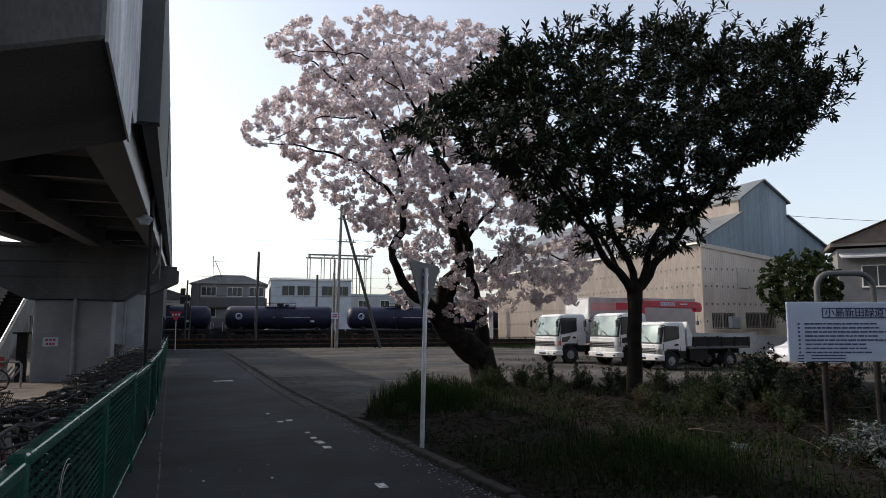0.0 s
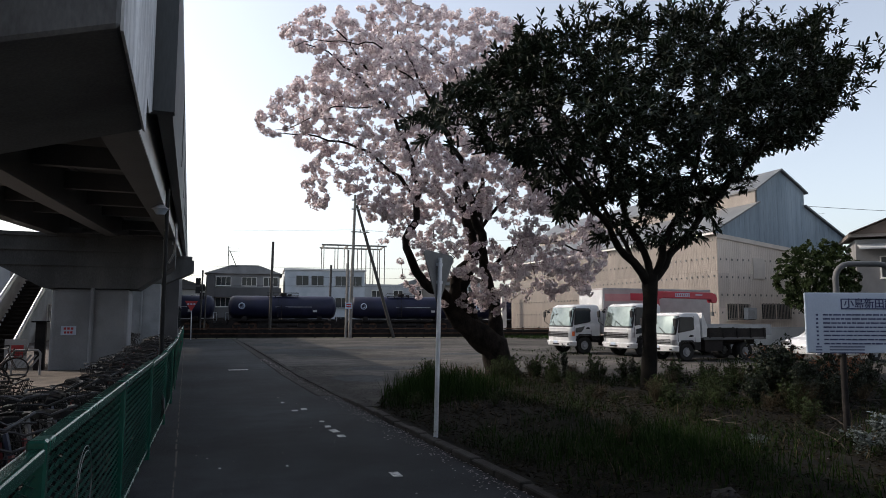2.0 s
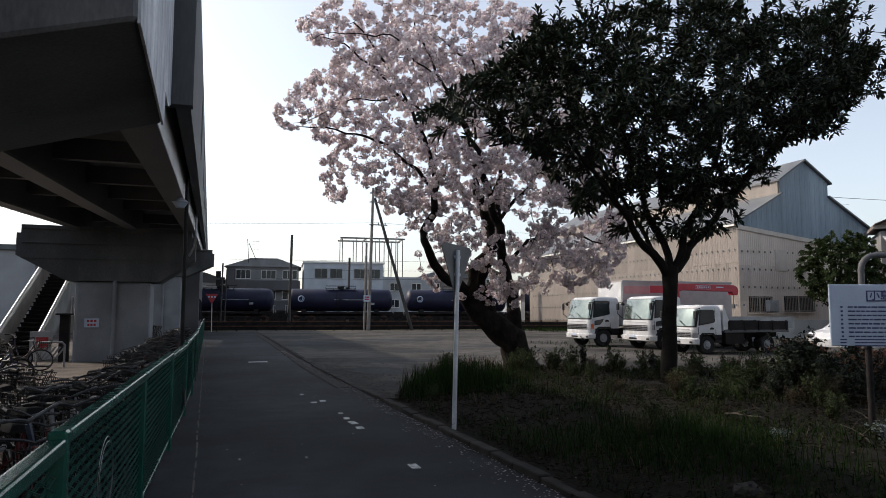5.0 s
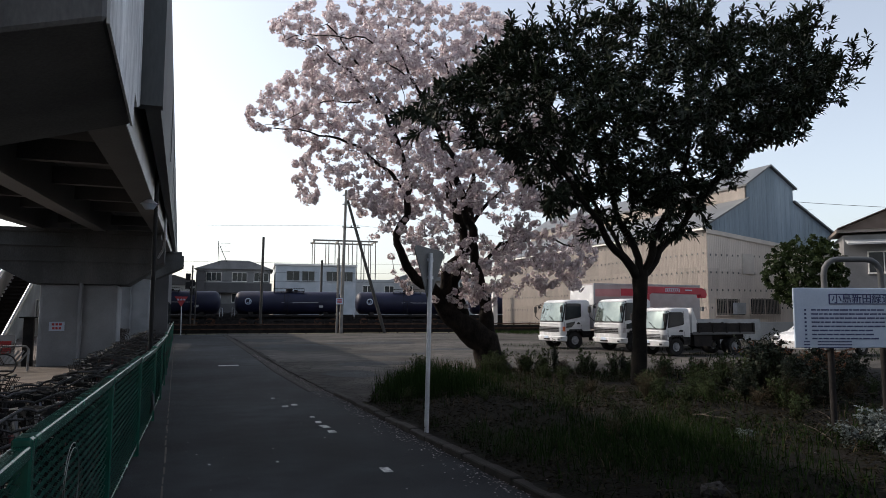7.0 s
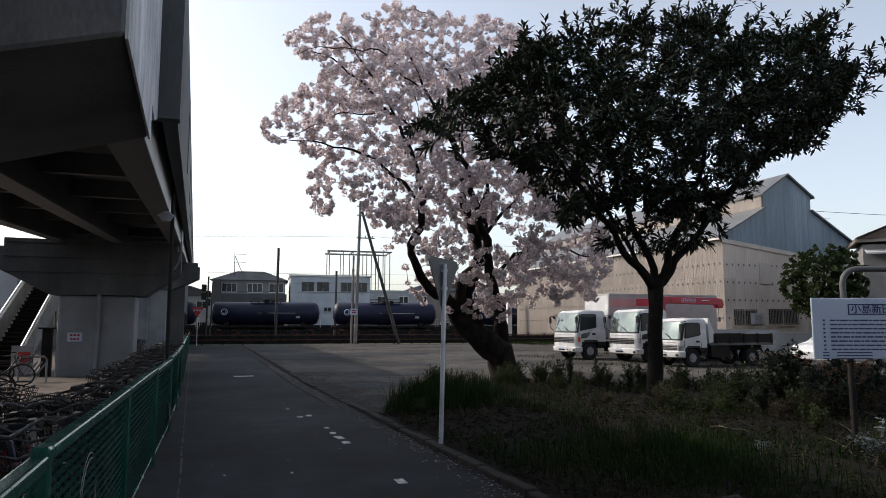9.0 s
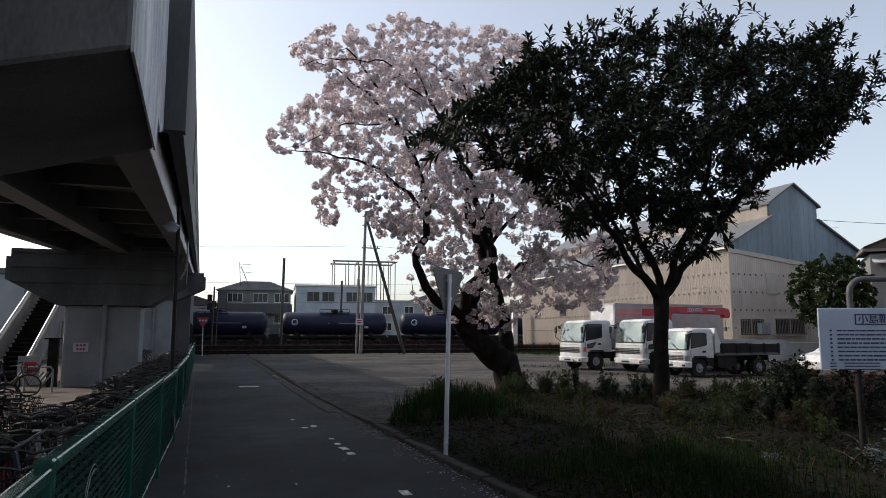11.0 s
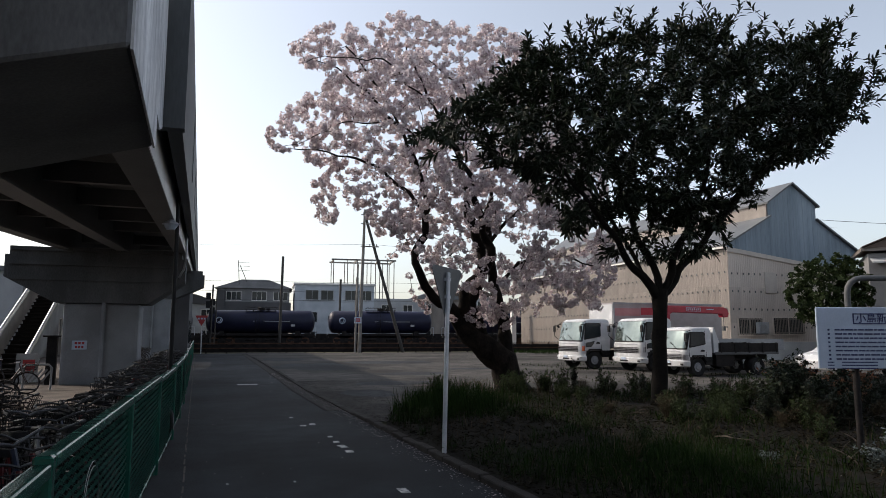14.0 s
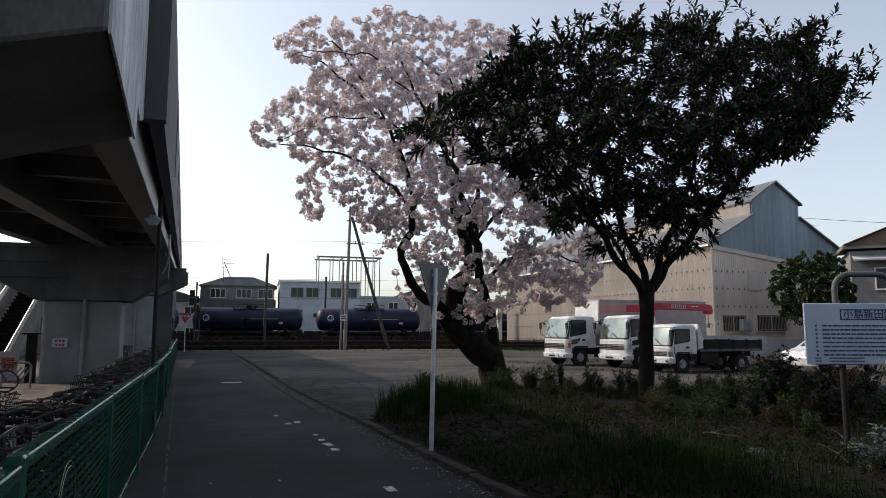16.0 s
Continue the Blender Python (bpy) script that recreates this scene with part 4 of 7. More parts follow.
rod(bm, (-0.48, 12.47, 3.466), (-0.48, 12.47, 3.546), 0.15, 0.045, 16)
part("shade", bm, GALV, lamp, "grey metal lamp shade")
bm = bm_new()
rod(bm, (-0.48, 12.47, 3.374), (-0.48, 12.47, 3.466), 0.07, 0.126, 16)
part("bowl", bm, SIGN_WHITE, lamp, "white glass bowl")

# back of the stop sign by the kerb
stop = thing("road_sign", "triangular road sign seen from behind on a pale post", "road sign")
bm = bm_new()
rod(bm, (3.135, 8.6, -0.02), (3.19, 8.6, 2.43), 0.031, 0.03, 12)
part("post", bm, GALV, stop, "pale galvanised post", smooth=True)
bm = bm_new()
side, hh = 0.8, 0.69
tri = [(-side / 2 + 0.04, hh / 2), (-side / 2, hh / 2 - 0.05), (-0.03, -hh / 2), (0.03, -hh / 2), (side / 2, hh / 2 - 0.05), (side / 2 - 0.04, hh / 2)]
prism(bm, tri, 0, 0.012, "y")
plate_ob = part("plate", bm, SIGN_BACK, stop, "grey back of the sign plate")
plate_ob.matrix_basis = pose(3.195, 8.66, 2.16, 0, 2, 40)
for z in (2.1, 2.34):
    bm = bm_new()
    box(bm, (3.19, 8.63, z), (0.1, 0.05, 0.04), (0, 0, 40))
    part("bracket", bm, GALV, stop)

# red stop sign at the lane's far end
stop2 = thing("stop_sign", "small red triangular stop sign on a white post", "road sign")
bm = bm_new()
rod(bm, (0.38, 56.8, -0.02), (0.34, 56.8, 2.9), 0.04, 0.04, 8)
part("post", bm, WHITE_PAINT, stop2)
bm = bm_new()
prism(bm, [(-0.48, 0.38), (0.48, 0.38), (0, -0.44)], 0, 0.02, "y")
t = part("plate", bm, SIGN_RED, stop2, "red triangular plate")
t.matrix_basis = pose(0.33, 56.74, 2.6)
bm = bm_new()
for k in range(3):
    box(bm, (0.33 - 0.22 + 0.22 * k, 56.73, 2.74), (0.14, 0.01, 0.13))
part("lettering", bm, SIGN_WHITE, stop2, "white bars of writing")

# utility pole with its strut
upole = thing("utility_pole", "tall concrete utility pole with a leaning strut", "utility pole")
bm = bm_new()
rod(bm, (13.25, 58.3, -0.1), (13.55, 58.3, 12.5), 0.17, 0.11, 12)
part("pole", bm, POLE_CONC, upole, smooth=True)
bm = bm_new()
rod(bm, (17.2, 58.3, -0.1), (13.7, 58.3, 11.6), 0.16, 0.12, 10)
part("strut", bm, POLE_DARK, upole, "dark leaning strut", smooth=True)
bm = bm_new()
rod(bm, (12.85, 58.2, -0.1), (13.0, 58.2, 7.6), 0.09, 0.08, 8)
part("cable_riser", bm, POLE_CONC, upole)
for z in (12.0, 11.2, 9.2):
    bm = bm_new()
    box(bm, (14.0, 58.1, z), (1.6, 0.09, 0.09))
    for x in (13.4, 14.0, 14.6):
        rod(bm, (x, 58.1, z), (x, 58.1, z + 0.22), 0.05, 0.04, 6)
    part("cross_arm", bm, POLE_CONC, upole)
bm = bm_new()
box(bm, (13.05, 58.05, 2.75), (0.6, 0.03, 0.55))
part("notice", bm, SIGN_WHITE, upole, "white notice with red print")
bm = bm_new()
for z in (2.86, 2.68):
    box(bm, (13.05, 58.03, z), (0.4, 0.012, 0.11))
part("notice_print", bm, SIGN_RED, upole)

for nm, x, y, h, r, mt, lab in (("track_post", 6.85, 61.5, 8.4, 0.13, POLE_DARK, "plain dark steel post beside the tracks"),
                                ("signal_post", 1.35, 76, 6.7, 0.1, POLE_DARK, "dark post with railway signal lamps"),
                                ("signal_post", 1.8, 77, 6.1, 0.08, POLE_DARK, "dark post with railway signal lamps"),
                                ("catenary_post", 16.5, 84, 8.3, 0.16, POLE_DARK, "dark steel post beside the tracks"),
                                ("catenary_post", 18.6, 84, 8.6, 0.2, POLE_DARK, "dark steel post beside the tracks")):
    pst = thing(nm, lab, "post")
    bm = bm_new()
    rod(bm, (x, y, -0.1), (x + 0.1, y, h), r, r * 0.85, 10)
    part("post", bm, mt, pst, smooth=True)
    if nm == "signal_post":
        bm = bm_new()
        for z in (h - 1.2, h - 2.1):
            box(bm, (x - 0.32, y, z), (0.5, 0.3, 0.7))
        part("signal_head", bm, BLACK, pst)
# aerial poles beside the flats
aerial = thing("aerial_mast", "thin roof aerial mast on the flats", "aerial")
bm = bm_new()
for a, b in (((5.2, 97.5, 8.3), (5.0, 97.5, 11.6)), ((5.2, 97.5, 11.0), (6.2, 97.5, 8.7))):
    rod(bm, a, b, 0.05, seg=5)
for z in (10.2, 10.8, 11.3):
    box(bm, (5.8, 97.5, z), (1.6, 0.04, 0.04))
part("mast", bm, POLE_DARK, aerial)

# wires
def wire(a, b, sag, r=0.012):
    bm = bm_new()
    a, b = Vector(a), Vector(b)
    tube(bm, [a.lerp(b, k / 12) - Vector((0, 0, sag * 4 * (k / 12) * (1 - k / 12))) for k in range(13)], r, 4)
    ob = part("overhead_wire", bm, POLE_DARK)
    return tagged(ob, "thin dark overhead wire", "wire", "overhead wires")


for z in (12.2, 11.4, 9.4):
    wire((14.0, 58.1, z), (62, 52, z + 0.5), 0.9)
for z, y in ((5.6, 79), (6.6, 79), (7.4, 74.8), (5.4, 74.8)):
    wire((-40, y + 9.7, z), (70, y - 11.7, z), 0.25, 0.016)
wire((14, 58.1, 9.4), (-40, 66, 9.8), 0.7)
wire((44, 40, 10.6), (75, 30, 10.2), 0.4, 0.02)

# notice board by the verge
board = thing("notice_board", "white notice board with blue lettering on a bent pipe frame", "notice board")
board.matrix_basis = pose(6.67, 5.9, 0, 0, 0, -20)
bm = bm_new()
box(bm, (0.75, 0, 1.575), (1.5, 0.025, 0.69))
bevel(bm, 0.006, 1)
part("panel", bm, SIGN_WHITE, board)
for x0, x1 in ((0.42, 1.1),):
    bm = bm_new()
    r = 0.17
    top = 2.26
    pts = [(x0, 0.07, 1.2), (x0, 0.07, top - r)]
    pts += [(x0 + r - r * math.cos(a), 0.07, top - r + r * math.sin(a)) for a in (radians(k * 22.5) for k in range(1, 5))]
    pts += [(x1 - r + r * math.sin(a), 0.07, top - r + r * math.cos(a)) for a in (radians(k * 22.5) for k in range(0, 4))]
    pts += [(x1, 0.07, top - r), (x1, 0.07, 1.2)]
    tube(bm, pts, 0.034, 10)
    part("pipe_frame", bm, STEEL_DARK, board, "bent grey steel pipe", smooth=True)
for x in (0.45, 1.07):
    bm = bm_new()
    rod(bm, (x, 0.06, -0.1), (x, 0.06, 1.85), 0.036, seg=10)
    part("post", bm, UNDERFRAME, board, "dark rusty post", smooth=True)
bm = bm_new()
for c, s in (((0.80, 1.845), (0.76, 0.012)), ((0.80, 1.735), (0.76, 0.012)), ((0.42, 1.79), (0.012, 0.122)), ((1.18, 1.79), (0.012, 0.122))):
    box(bm, (c[0], -0.016, c[1]), (s[0], 0.006, s[1]))
part("title_border", bm, SIGN_BLUE, board)
txt = bpy.data.curves.new("title", "FONT")
txt.body, txt.size, txt.align_x, txt.align_y, txt.extrude = "小島新田緑道", 0.118, "CENTER", "CENTER", 0.002
txt.offset = 0.0008
txt.materials.append(SIGN_BLUE)
tmp = new("title", txt)
tmp.rotation_euler = (radians(90), 0, 0)
tmp.location = (0.80, -0.017, 1.79)
tmp.parent = board
bm = bm_new()
random.seed(9)
for k in range(8):
    z = 1.665 - k * 0.047
    box(bm, (0.13, -0.015, z), (0.022, 0.005, 0.02))
    x, end = 0.2, 0.2 + random.uniform(0.6, 1.15)
    while x < end:
        w = random.uniform(0.03, 0.1)
        box(bm, (x + w / 2, -0.015, z), (w, 0.005, 0.016))
        x += w + 0.012
for k in range(3):
    z = 1.3 - k * 0.034
    for x, w in ((0.1, 0.07), (0.26, 0.4), (1.15, 0.28)):
        box(bm, (x + w / 2, -0.015, z), (w, 0.005, 0.012))
tagged(part("lettering", bm, SIGN_BLUE, board, "blue bars of small writing"), kind="stuff")

# ---- green fence ----
fence = thing("fence", "green chain-link fence with a flat steel top rail", "fence")
ys = [-2.35 + 2.75 * k for k in range(20)]
bm = bm_new()
box(bm, (0, 0, 0.55), (0.075, 0.075, 1.14))
bevel(bm, 0.01, 1)
fpost = mesh_of("post", bm, FENCE_GREEN)
for y in ys:
    ob = new("post", fpost)
    ob.parent, ob.matrix_basis = fence, pose(fence_x(y), y, 0)
bm = bm_new()
for z, h, w in ((1.075, 0.06, 0.075), (0.09, 0.04, 0.035)):
    box(bm, (0, 0, z), (w, 2.67, h))
bevel(bm, 0.016, 3)
frail = mesh_of("rail", bm, FENCE_GREEN)


def chain_link(length, height, cell, wide):
    """Zig-zag wires of a woven mesh in the y-z plane."""
    vs, fs = [], []
    n = int(length / wide)
    rows = int(height / cell)
    r = 0.0042
    for i in range(n):
        for s in (-1, 1):
            last = None
            for j in range(rows + 1):
                y = (i + 0.5) * wide + (s * wide / 2 if j % 2 else -s * wide / 2) - length / 2
                z = 0.11 + j * cell
                base = len(vs)
                o = 0.009 * s * (1 if j % 2 else -1)
                vs += [(o - r, y - r, z), (o + r, y - r, z), (o, y + r * 1.4, z)]
                if last is not None:
                    for k in range(3):
                        fs.append((last + k, last + (k + 1) % 3, base + (k + 1) % 3, base + k))
                last = base
    me = bpy.data.meshes.new("mesh_panel")
    me.from_pydata(vs, [], fs)
    me.materials.append(MESH_GREEN)
    return me


net = chain_link(2.66, 0.94, 0.05, 0.125)
for a, b in zip(ys, ys[1:]):
    ym, ang = (a + b) / 2, math.degrees(math.atan2(-(fence_x(b) - fence_x(a)), b - a))
    step = 0.012 * (1 if int(a) % 4 else -1)
    for nm, me in (("rail", frail), ("mesh_panel", net)):
        ob = new(nm, me)
        ob.parent, ob.matrix_basis = fence, pose((fence_x(a) + fence_x(b)) / 2, ym, step, 0, 0, ang)


bm = bm_new()
ring(bm, (0, 0, 0), 0.2, 0.0025, "Y", 30, 3)
ring(bm, (0.01, 0.006, 0.01), 0.215, 0.0025, "Y", 30, 3)
coil = part("wire_coil", bm, CHROME, fence, "coil of loose wire on the mesh")
coil.matrix_basis = pose(-0.48, 4.25, 0.68, 0, 0, 87)


# ---- bicycles ----
def bicycle(paint, basket=True):
    """A city bicycle along x, its front to +x, standing upright."""
    bk = thing("bicycle", "parked city bicycle with front basket", "bicycle", "bicycles in the cycle park")
    for nm, x in (("front_wheel", 0.53), ("rear_wheel", -0.53)):
        bm = bm_new()
        ring(bm, (x, 0, 0.33), 0.305, 0.012, "Y", 22, 4)
        rod(bm, (x, -0.04, 0.33), (x, 0.04, 0.33), 0.022, seg=6)
        wheel = part(nm, bm, BIKE_METAL, bk)
        bm = bm_new()
        ring(bm, (x, 0, 0.33), 0.318, 0.018, "Y", 22, 5)
        part("tyre", bm, RUBBER, wheel)
        bm = bm_new()
        for k in range(12):
            a = k * math.tau / 12
            rod(bm, (x, 0.02 if k % 2 else -0.02, 0.33), (x + 0.3 * math.cos(a), 0, 0.33 + 0.3 * math.sin(a)), 0.0018, seg=3, caps=False)
        tagged(part("spoke_set", bm, BIKE_METAL, wheel), kind="stuff")
    bm = bm_new()
    head, foot, seat = (0.36, 0, 0.78), (-0.08, 0, 0.3), (-0.22, 0, 0.74)
    tube(bm, [head, (0.2, 0, 0.52), foot], 0.019)
    tube(bm, [(0.38, 0, 0.68), (0.2, 0, 0.45), (-0.1, 0, 0.36)], 0.015)
    tube(bm, [foot, seat], 0.016)
    for s in (-0.05, 0.05):
        tube(bm, [foot, (-0.3, s, 0.31), (-0.53, s, 0.33)], 0.01, 5)
        tube(bm, [(-0.19, 0, 0.64), (-0.3, s, 0.55), (-0.53, s, 0.33)], 0.009, 5)
        tube(bm, [(0.39, 0, 0.66), (0.42, s, 0.6), (0.53, s, 0.33)], 0.011, 5)
    tube(bm, [(0.34, 0, 0.92), (0.4, 0, 0.64)], 0.02)
    part("frame", bm, paint, bk, smooth=True)
    bm = bm_new()
    tube(bm, [(0.18, -0.28, 0.97), (0.3, -0.25, 0.99), (0.36, -0.08, 0.97), (0.34, 0, 0.94), (0.36, 0.08, 0.97), (0.3, 0.25, 0.99), (0.18, 0.28, 0.97)], 0.012, 6)
    part("handlebar", bm, BIKE_METAL, bk, smooth=True)
    for q in (-1, 1):
        bm = bm_new()
        tube(bm, [(0.16, 0.285 * q, 0.968), (0.25, 0.262 * q, 0.982), (0.29, 0.252 * q, 0.989)], 0.018, 6)
        part("grip", bm, BLACK, bk)
    bm = bm_new()
    box(bm, (-0.27, 0, 0.86), (0.26, 0.2, 0.07), None, (0.8, 0.7))
    bevel(bm, 0.025, 2)
    rod(bm, (-0.25, 0, 0.72), (-0.27, 0, 0.84), 0.013, seg=6)
    part("saddle", bm, SADDLE, bk, smooth=True)
    for x in (0.53, -0.53):
        bm = bm_new()
        tube(bm, [(x + 0.365 * math.cos(a), 0, 0.33 + 0.365 * math.sin(a)) for a in (radians(k) for k in ((60, 90, 120, 150, 180) if x > 0 else (30, 60, 90, 120, 150, 190)))], 0.017, 5)
        part("mudguard", bm, BIKE_METAL, bk, smooth=True)
    bm = bm_new()
    tube(bm, [(-0.28, 0, 0.7), (-0.75, 0.06, 0.71), (-0.75, -0.06, 0.71), (-0.28, 0, 0.7)], 0.008, 5)
    for s in (-0.06, 0.06):
        tube(bm, [(-0.62, s, 0.71), (-0.53, s, 0.33)], 0.007, 4)
    part("rear_rack", bm, BIKE_METAL, bk)
    bm = bm_new()
    box(bm, (-0.3, -0.055, 0.325), (0.5, 0.02, 0.13))
    bevel(bm, 0.03, 1)
    part("chain_case", bm, BLACK, bk)
    bm = bm_new()
    tube(bm, [(-0.53, 0.09, 0.33), (-0.62, 0.16, 0.01)], 0.01, 5)
    part("stand", bm, BIKE_METAL, bk)
    if basket:
        bm = bm_new()
        for k in range(5):
            z, w = 0.7 + k * 0.055, 0.14 + k * 0.008
            tube(bm, [(0.46, -w, z), (0.46 + 2 * w, -w, z), (0.46 + 2 * w, w, z), (0.46, w, z), (0.46, -w, z)], 0.005, 4)
        for k in range(7):
            o = -0.14 + k * 0.0467
            for p0, p1 in (((0.46, o, 0.7), (0.46, o * 1.2, 0.92)), ((0.74, o, 0.7), (0.8, o * 1.2, 0.92)), ((0.6 + o, -0.14, 0.7), (0.62 + o * 1.2, -0.172, 0.92)), ((0.6 + o, 0.14, 0.7), (0.62 + o * 1.2, 0.172, 0.92))):
                rod(bm, p0, p1, 0.004, seg=4, caps=False)
        tagged(part("basket", bm, BLACK, bk), kind="stuff")
    return bk


random.seed(12)
protos = []
for k, paint in enumerate(BIKE_PAINTS):
    b = bicycle(paint, k != 3)
    b["label"] = ("parked black city bicycle with wire basket", "parked silver city bicycle with wire basket", "parked dark red city bicycle with wire basket",
                  "parked blue bicycle without a basket", "parked brown city bicycle with wire basket")[k]
    protos.append(b)
spots = []
for i in range(84):
    y = 2.6 + i * 0.325 + random.uniform(-0.12, 0.12)
    spots.append((fence_x(y) - 0.62 - 0.12 * (y < 8) + random.uniform(-0.08, 0.08), y, random.choice((-58, -52, 122, 128)) + random.uniform(-11, 11)))
for i in range(24):
    y = 3.6 + i * 0.3 + random.uniform(-0.08, 0.08)
    spots.append((fence_x(y) - 1.75 - 0.25 * (i % 3) + random.uniform(-0.1, 0.1), y, random.choice((-58, -50, 122, 130)) + random.uniform(-12, 12)))
for i in range(18):
    spots.append((-3.3 + random.uniform(-0.2, 0.2), 27.5 + i * 0.9 + random.uniform(-0.1, 0.1), random.choice((5, 175)) + random.uniform(-12, 12)))
for i in range(9):
    spots.append((-4.6 - 0.55 * i, 20.6 + random.uniform(-0.5, 0.5), 20 + random.uniform(-15, 15)))
spots += [(-4.3, 17.0, 8), (-4.9, 18.2, 172), (-5.7, 15.6, 12), (-4.4, 14.2, 165), (-3.9, 12.4, 178), (-4.6, 11.0, 8)]
for i, (x, y, a) in enumerate(spots):
    k_ = random.uniform(0.84, 0.97)
    m = pose(x, y, 0.0, random.uniform(-13, 13), 0, a) @ Matrix.Diagonal((0.95, 0.95, k_, 1))
    if i < len(protos):
        protos[i].matrix_basis = m
    else:
        copy_thing(random.choice(protos), m).matrix_basis = m
# low steel barriers in the cycle park
for x, y in ((-4.2, 22.4),):
    bar = thing("hoop_barrier", "bent steel hoop barrier in the cycle park", "barrier")
    bm = bm_new()
    tube(bm, [(x - 0.35, y, -0.02), (x - 0.35, y, 0.62), (x - 0.28, y, 0.7), (x + 0.28, y, 0.7), (x + 0.35, y, 0.62), (x + 0.35, y, -0.02)], 0.03, 8)
    part("hoop", bm, STAIR_PAINT, bar, smooth=True)
    bm = bm_new()
    for k in range(5):
        box(bm, (x - 0.24 + 0.12 * k, y, 0.4), (0.05, 0.015, 0.42), (0, 35, 0))
    part("stripe", bm, STAIR_PAINT, bar, "grey slanted bars")
gatepost = thing("gate_post", "dark steel gate post beside the pier", "post")
bm = bm_new()
box(bm, (-4.25, 24.6, 0.75), (0.28, 0.2, 1.55))
box(bm, (-4.25, 24.45, 1.5), (0.5, 0.12, 0.05))
part("post", bm, UNDERFRAME, gatepost)


# ---- vehicles ----
def road_wheel(parent, c, r, w, name="wheel"):
    bm = bm_new()
    rod(bm, (c[0], c[1] - w * 0.36, c[2]), (c[0], c[1] + w * 0.36, c[2]), r * 0.52, seg=18)
    rod(bm, (c[0], c[1] - w * 0.55, c[2]), (c[0], c[1] - w * 0.4, c[2]), r * 0.22, r * 0.3, seg=10)
    for k in range(6):
        a = k * math.tau / 6
        rod(bm, (c[0] + r * 0.42 * math.cos(a), c[1] - w * 0.48, c[2] + r * 0.42 * math.sin(a)), (c[0] + r * 0.42 * math.cos(a), c[1] - w * 0.4, c[2] + r * 0.42 * math.sin(a)), r * 0.07, seg=6)
    wh = part(name, bm, TRUCK_GREY, parent, smooth=True)
    bm = bm_new()
    prof = [(0.5, -0.46), (0.9, -0.5), (1.0, -0.38), (1.0, 0.38), (0.9, 0.5), (0.5, 0.46)]
    rows = [[bm.verts.new((c[0] + r * q * math.cos(a), c[1] + w * v, c[2] + r * q * math.sin(a))) for q, v in prof] for a in (k * math.tau / 24 for k in range(24))]
    for i in range(24):
        for j in range(6):
            bm.faces.new((rows[i][j], rows[(i + 1) % 24][j], rows[(i + 1) % 24][(j + 1) % 6], rows[i][(j + 1) % 6]))
    part("tyre", bm, RUBBER, wh, smooth=True)
    return wh


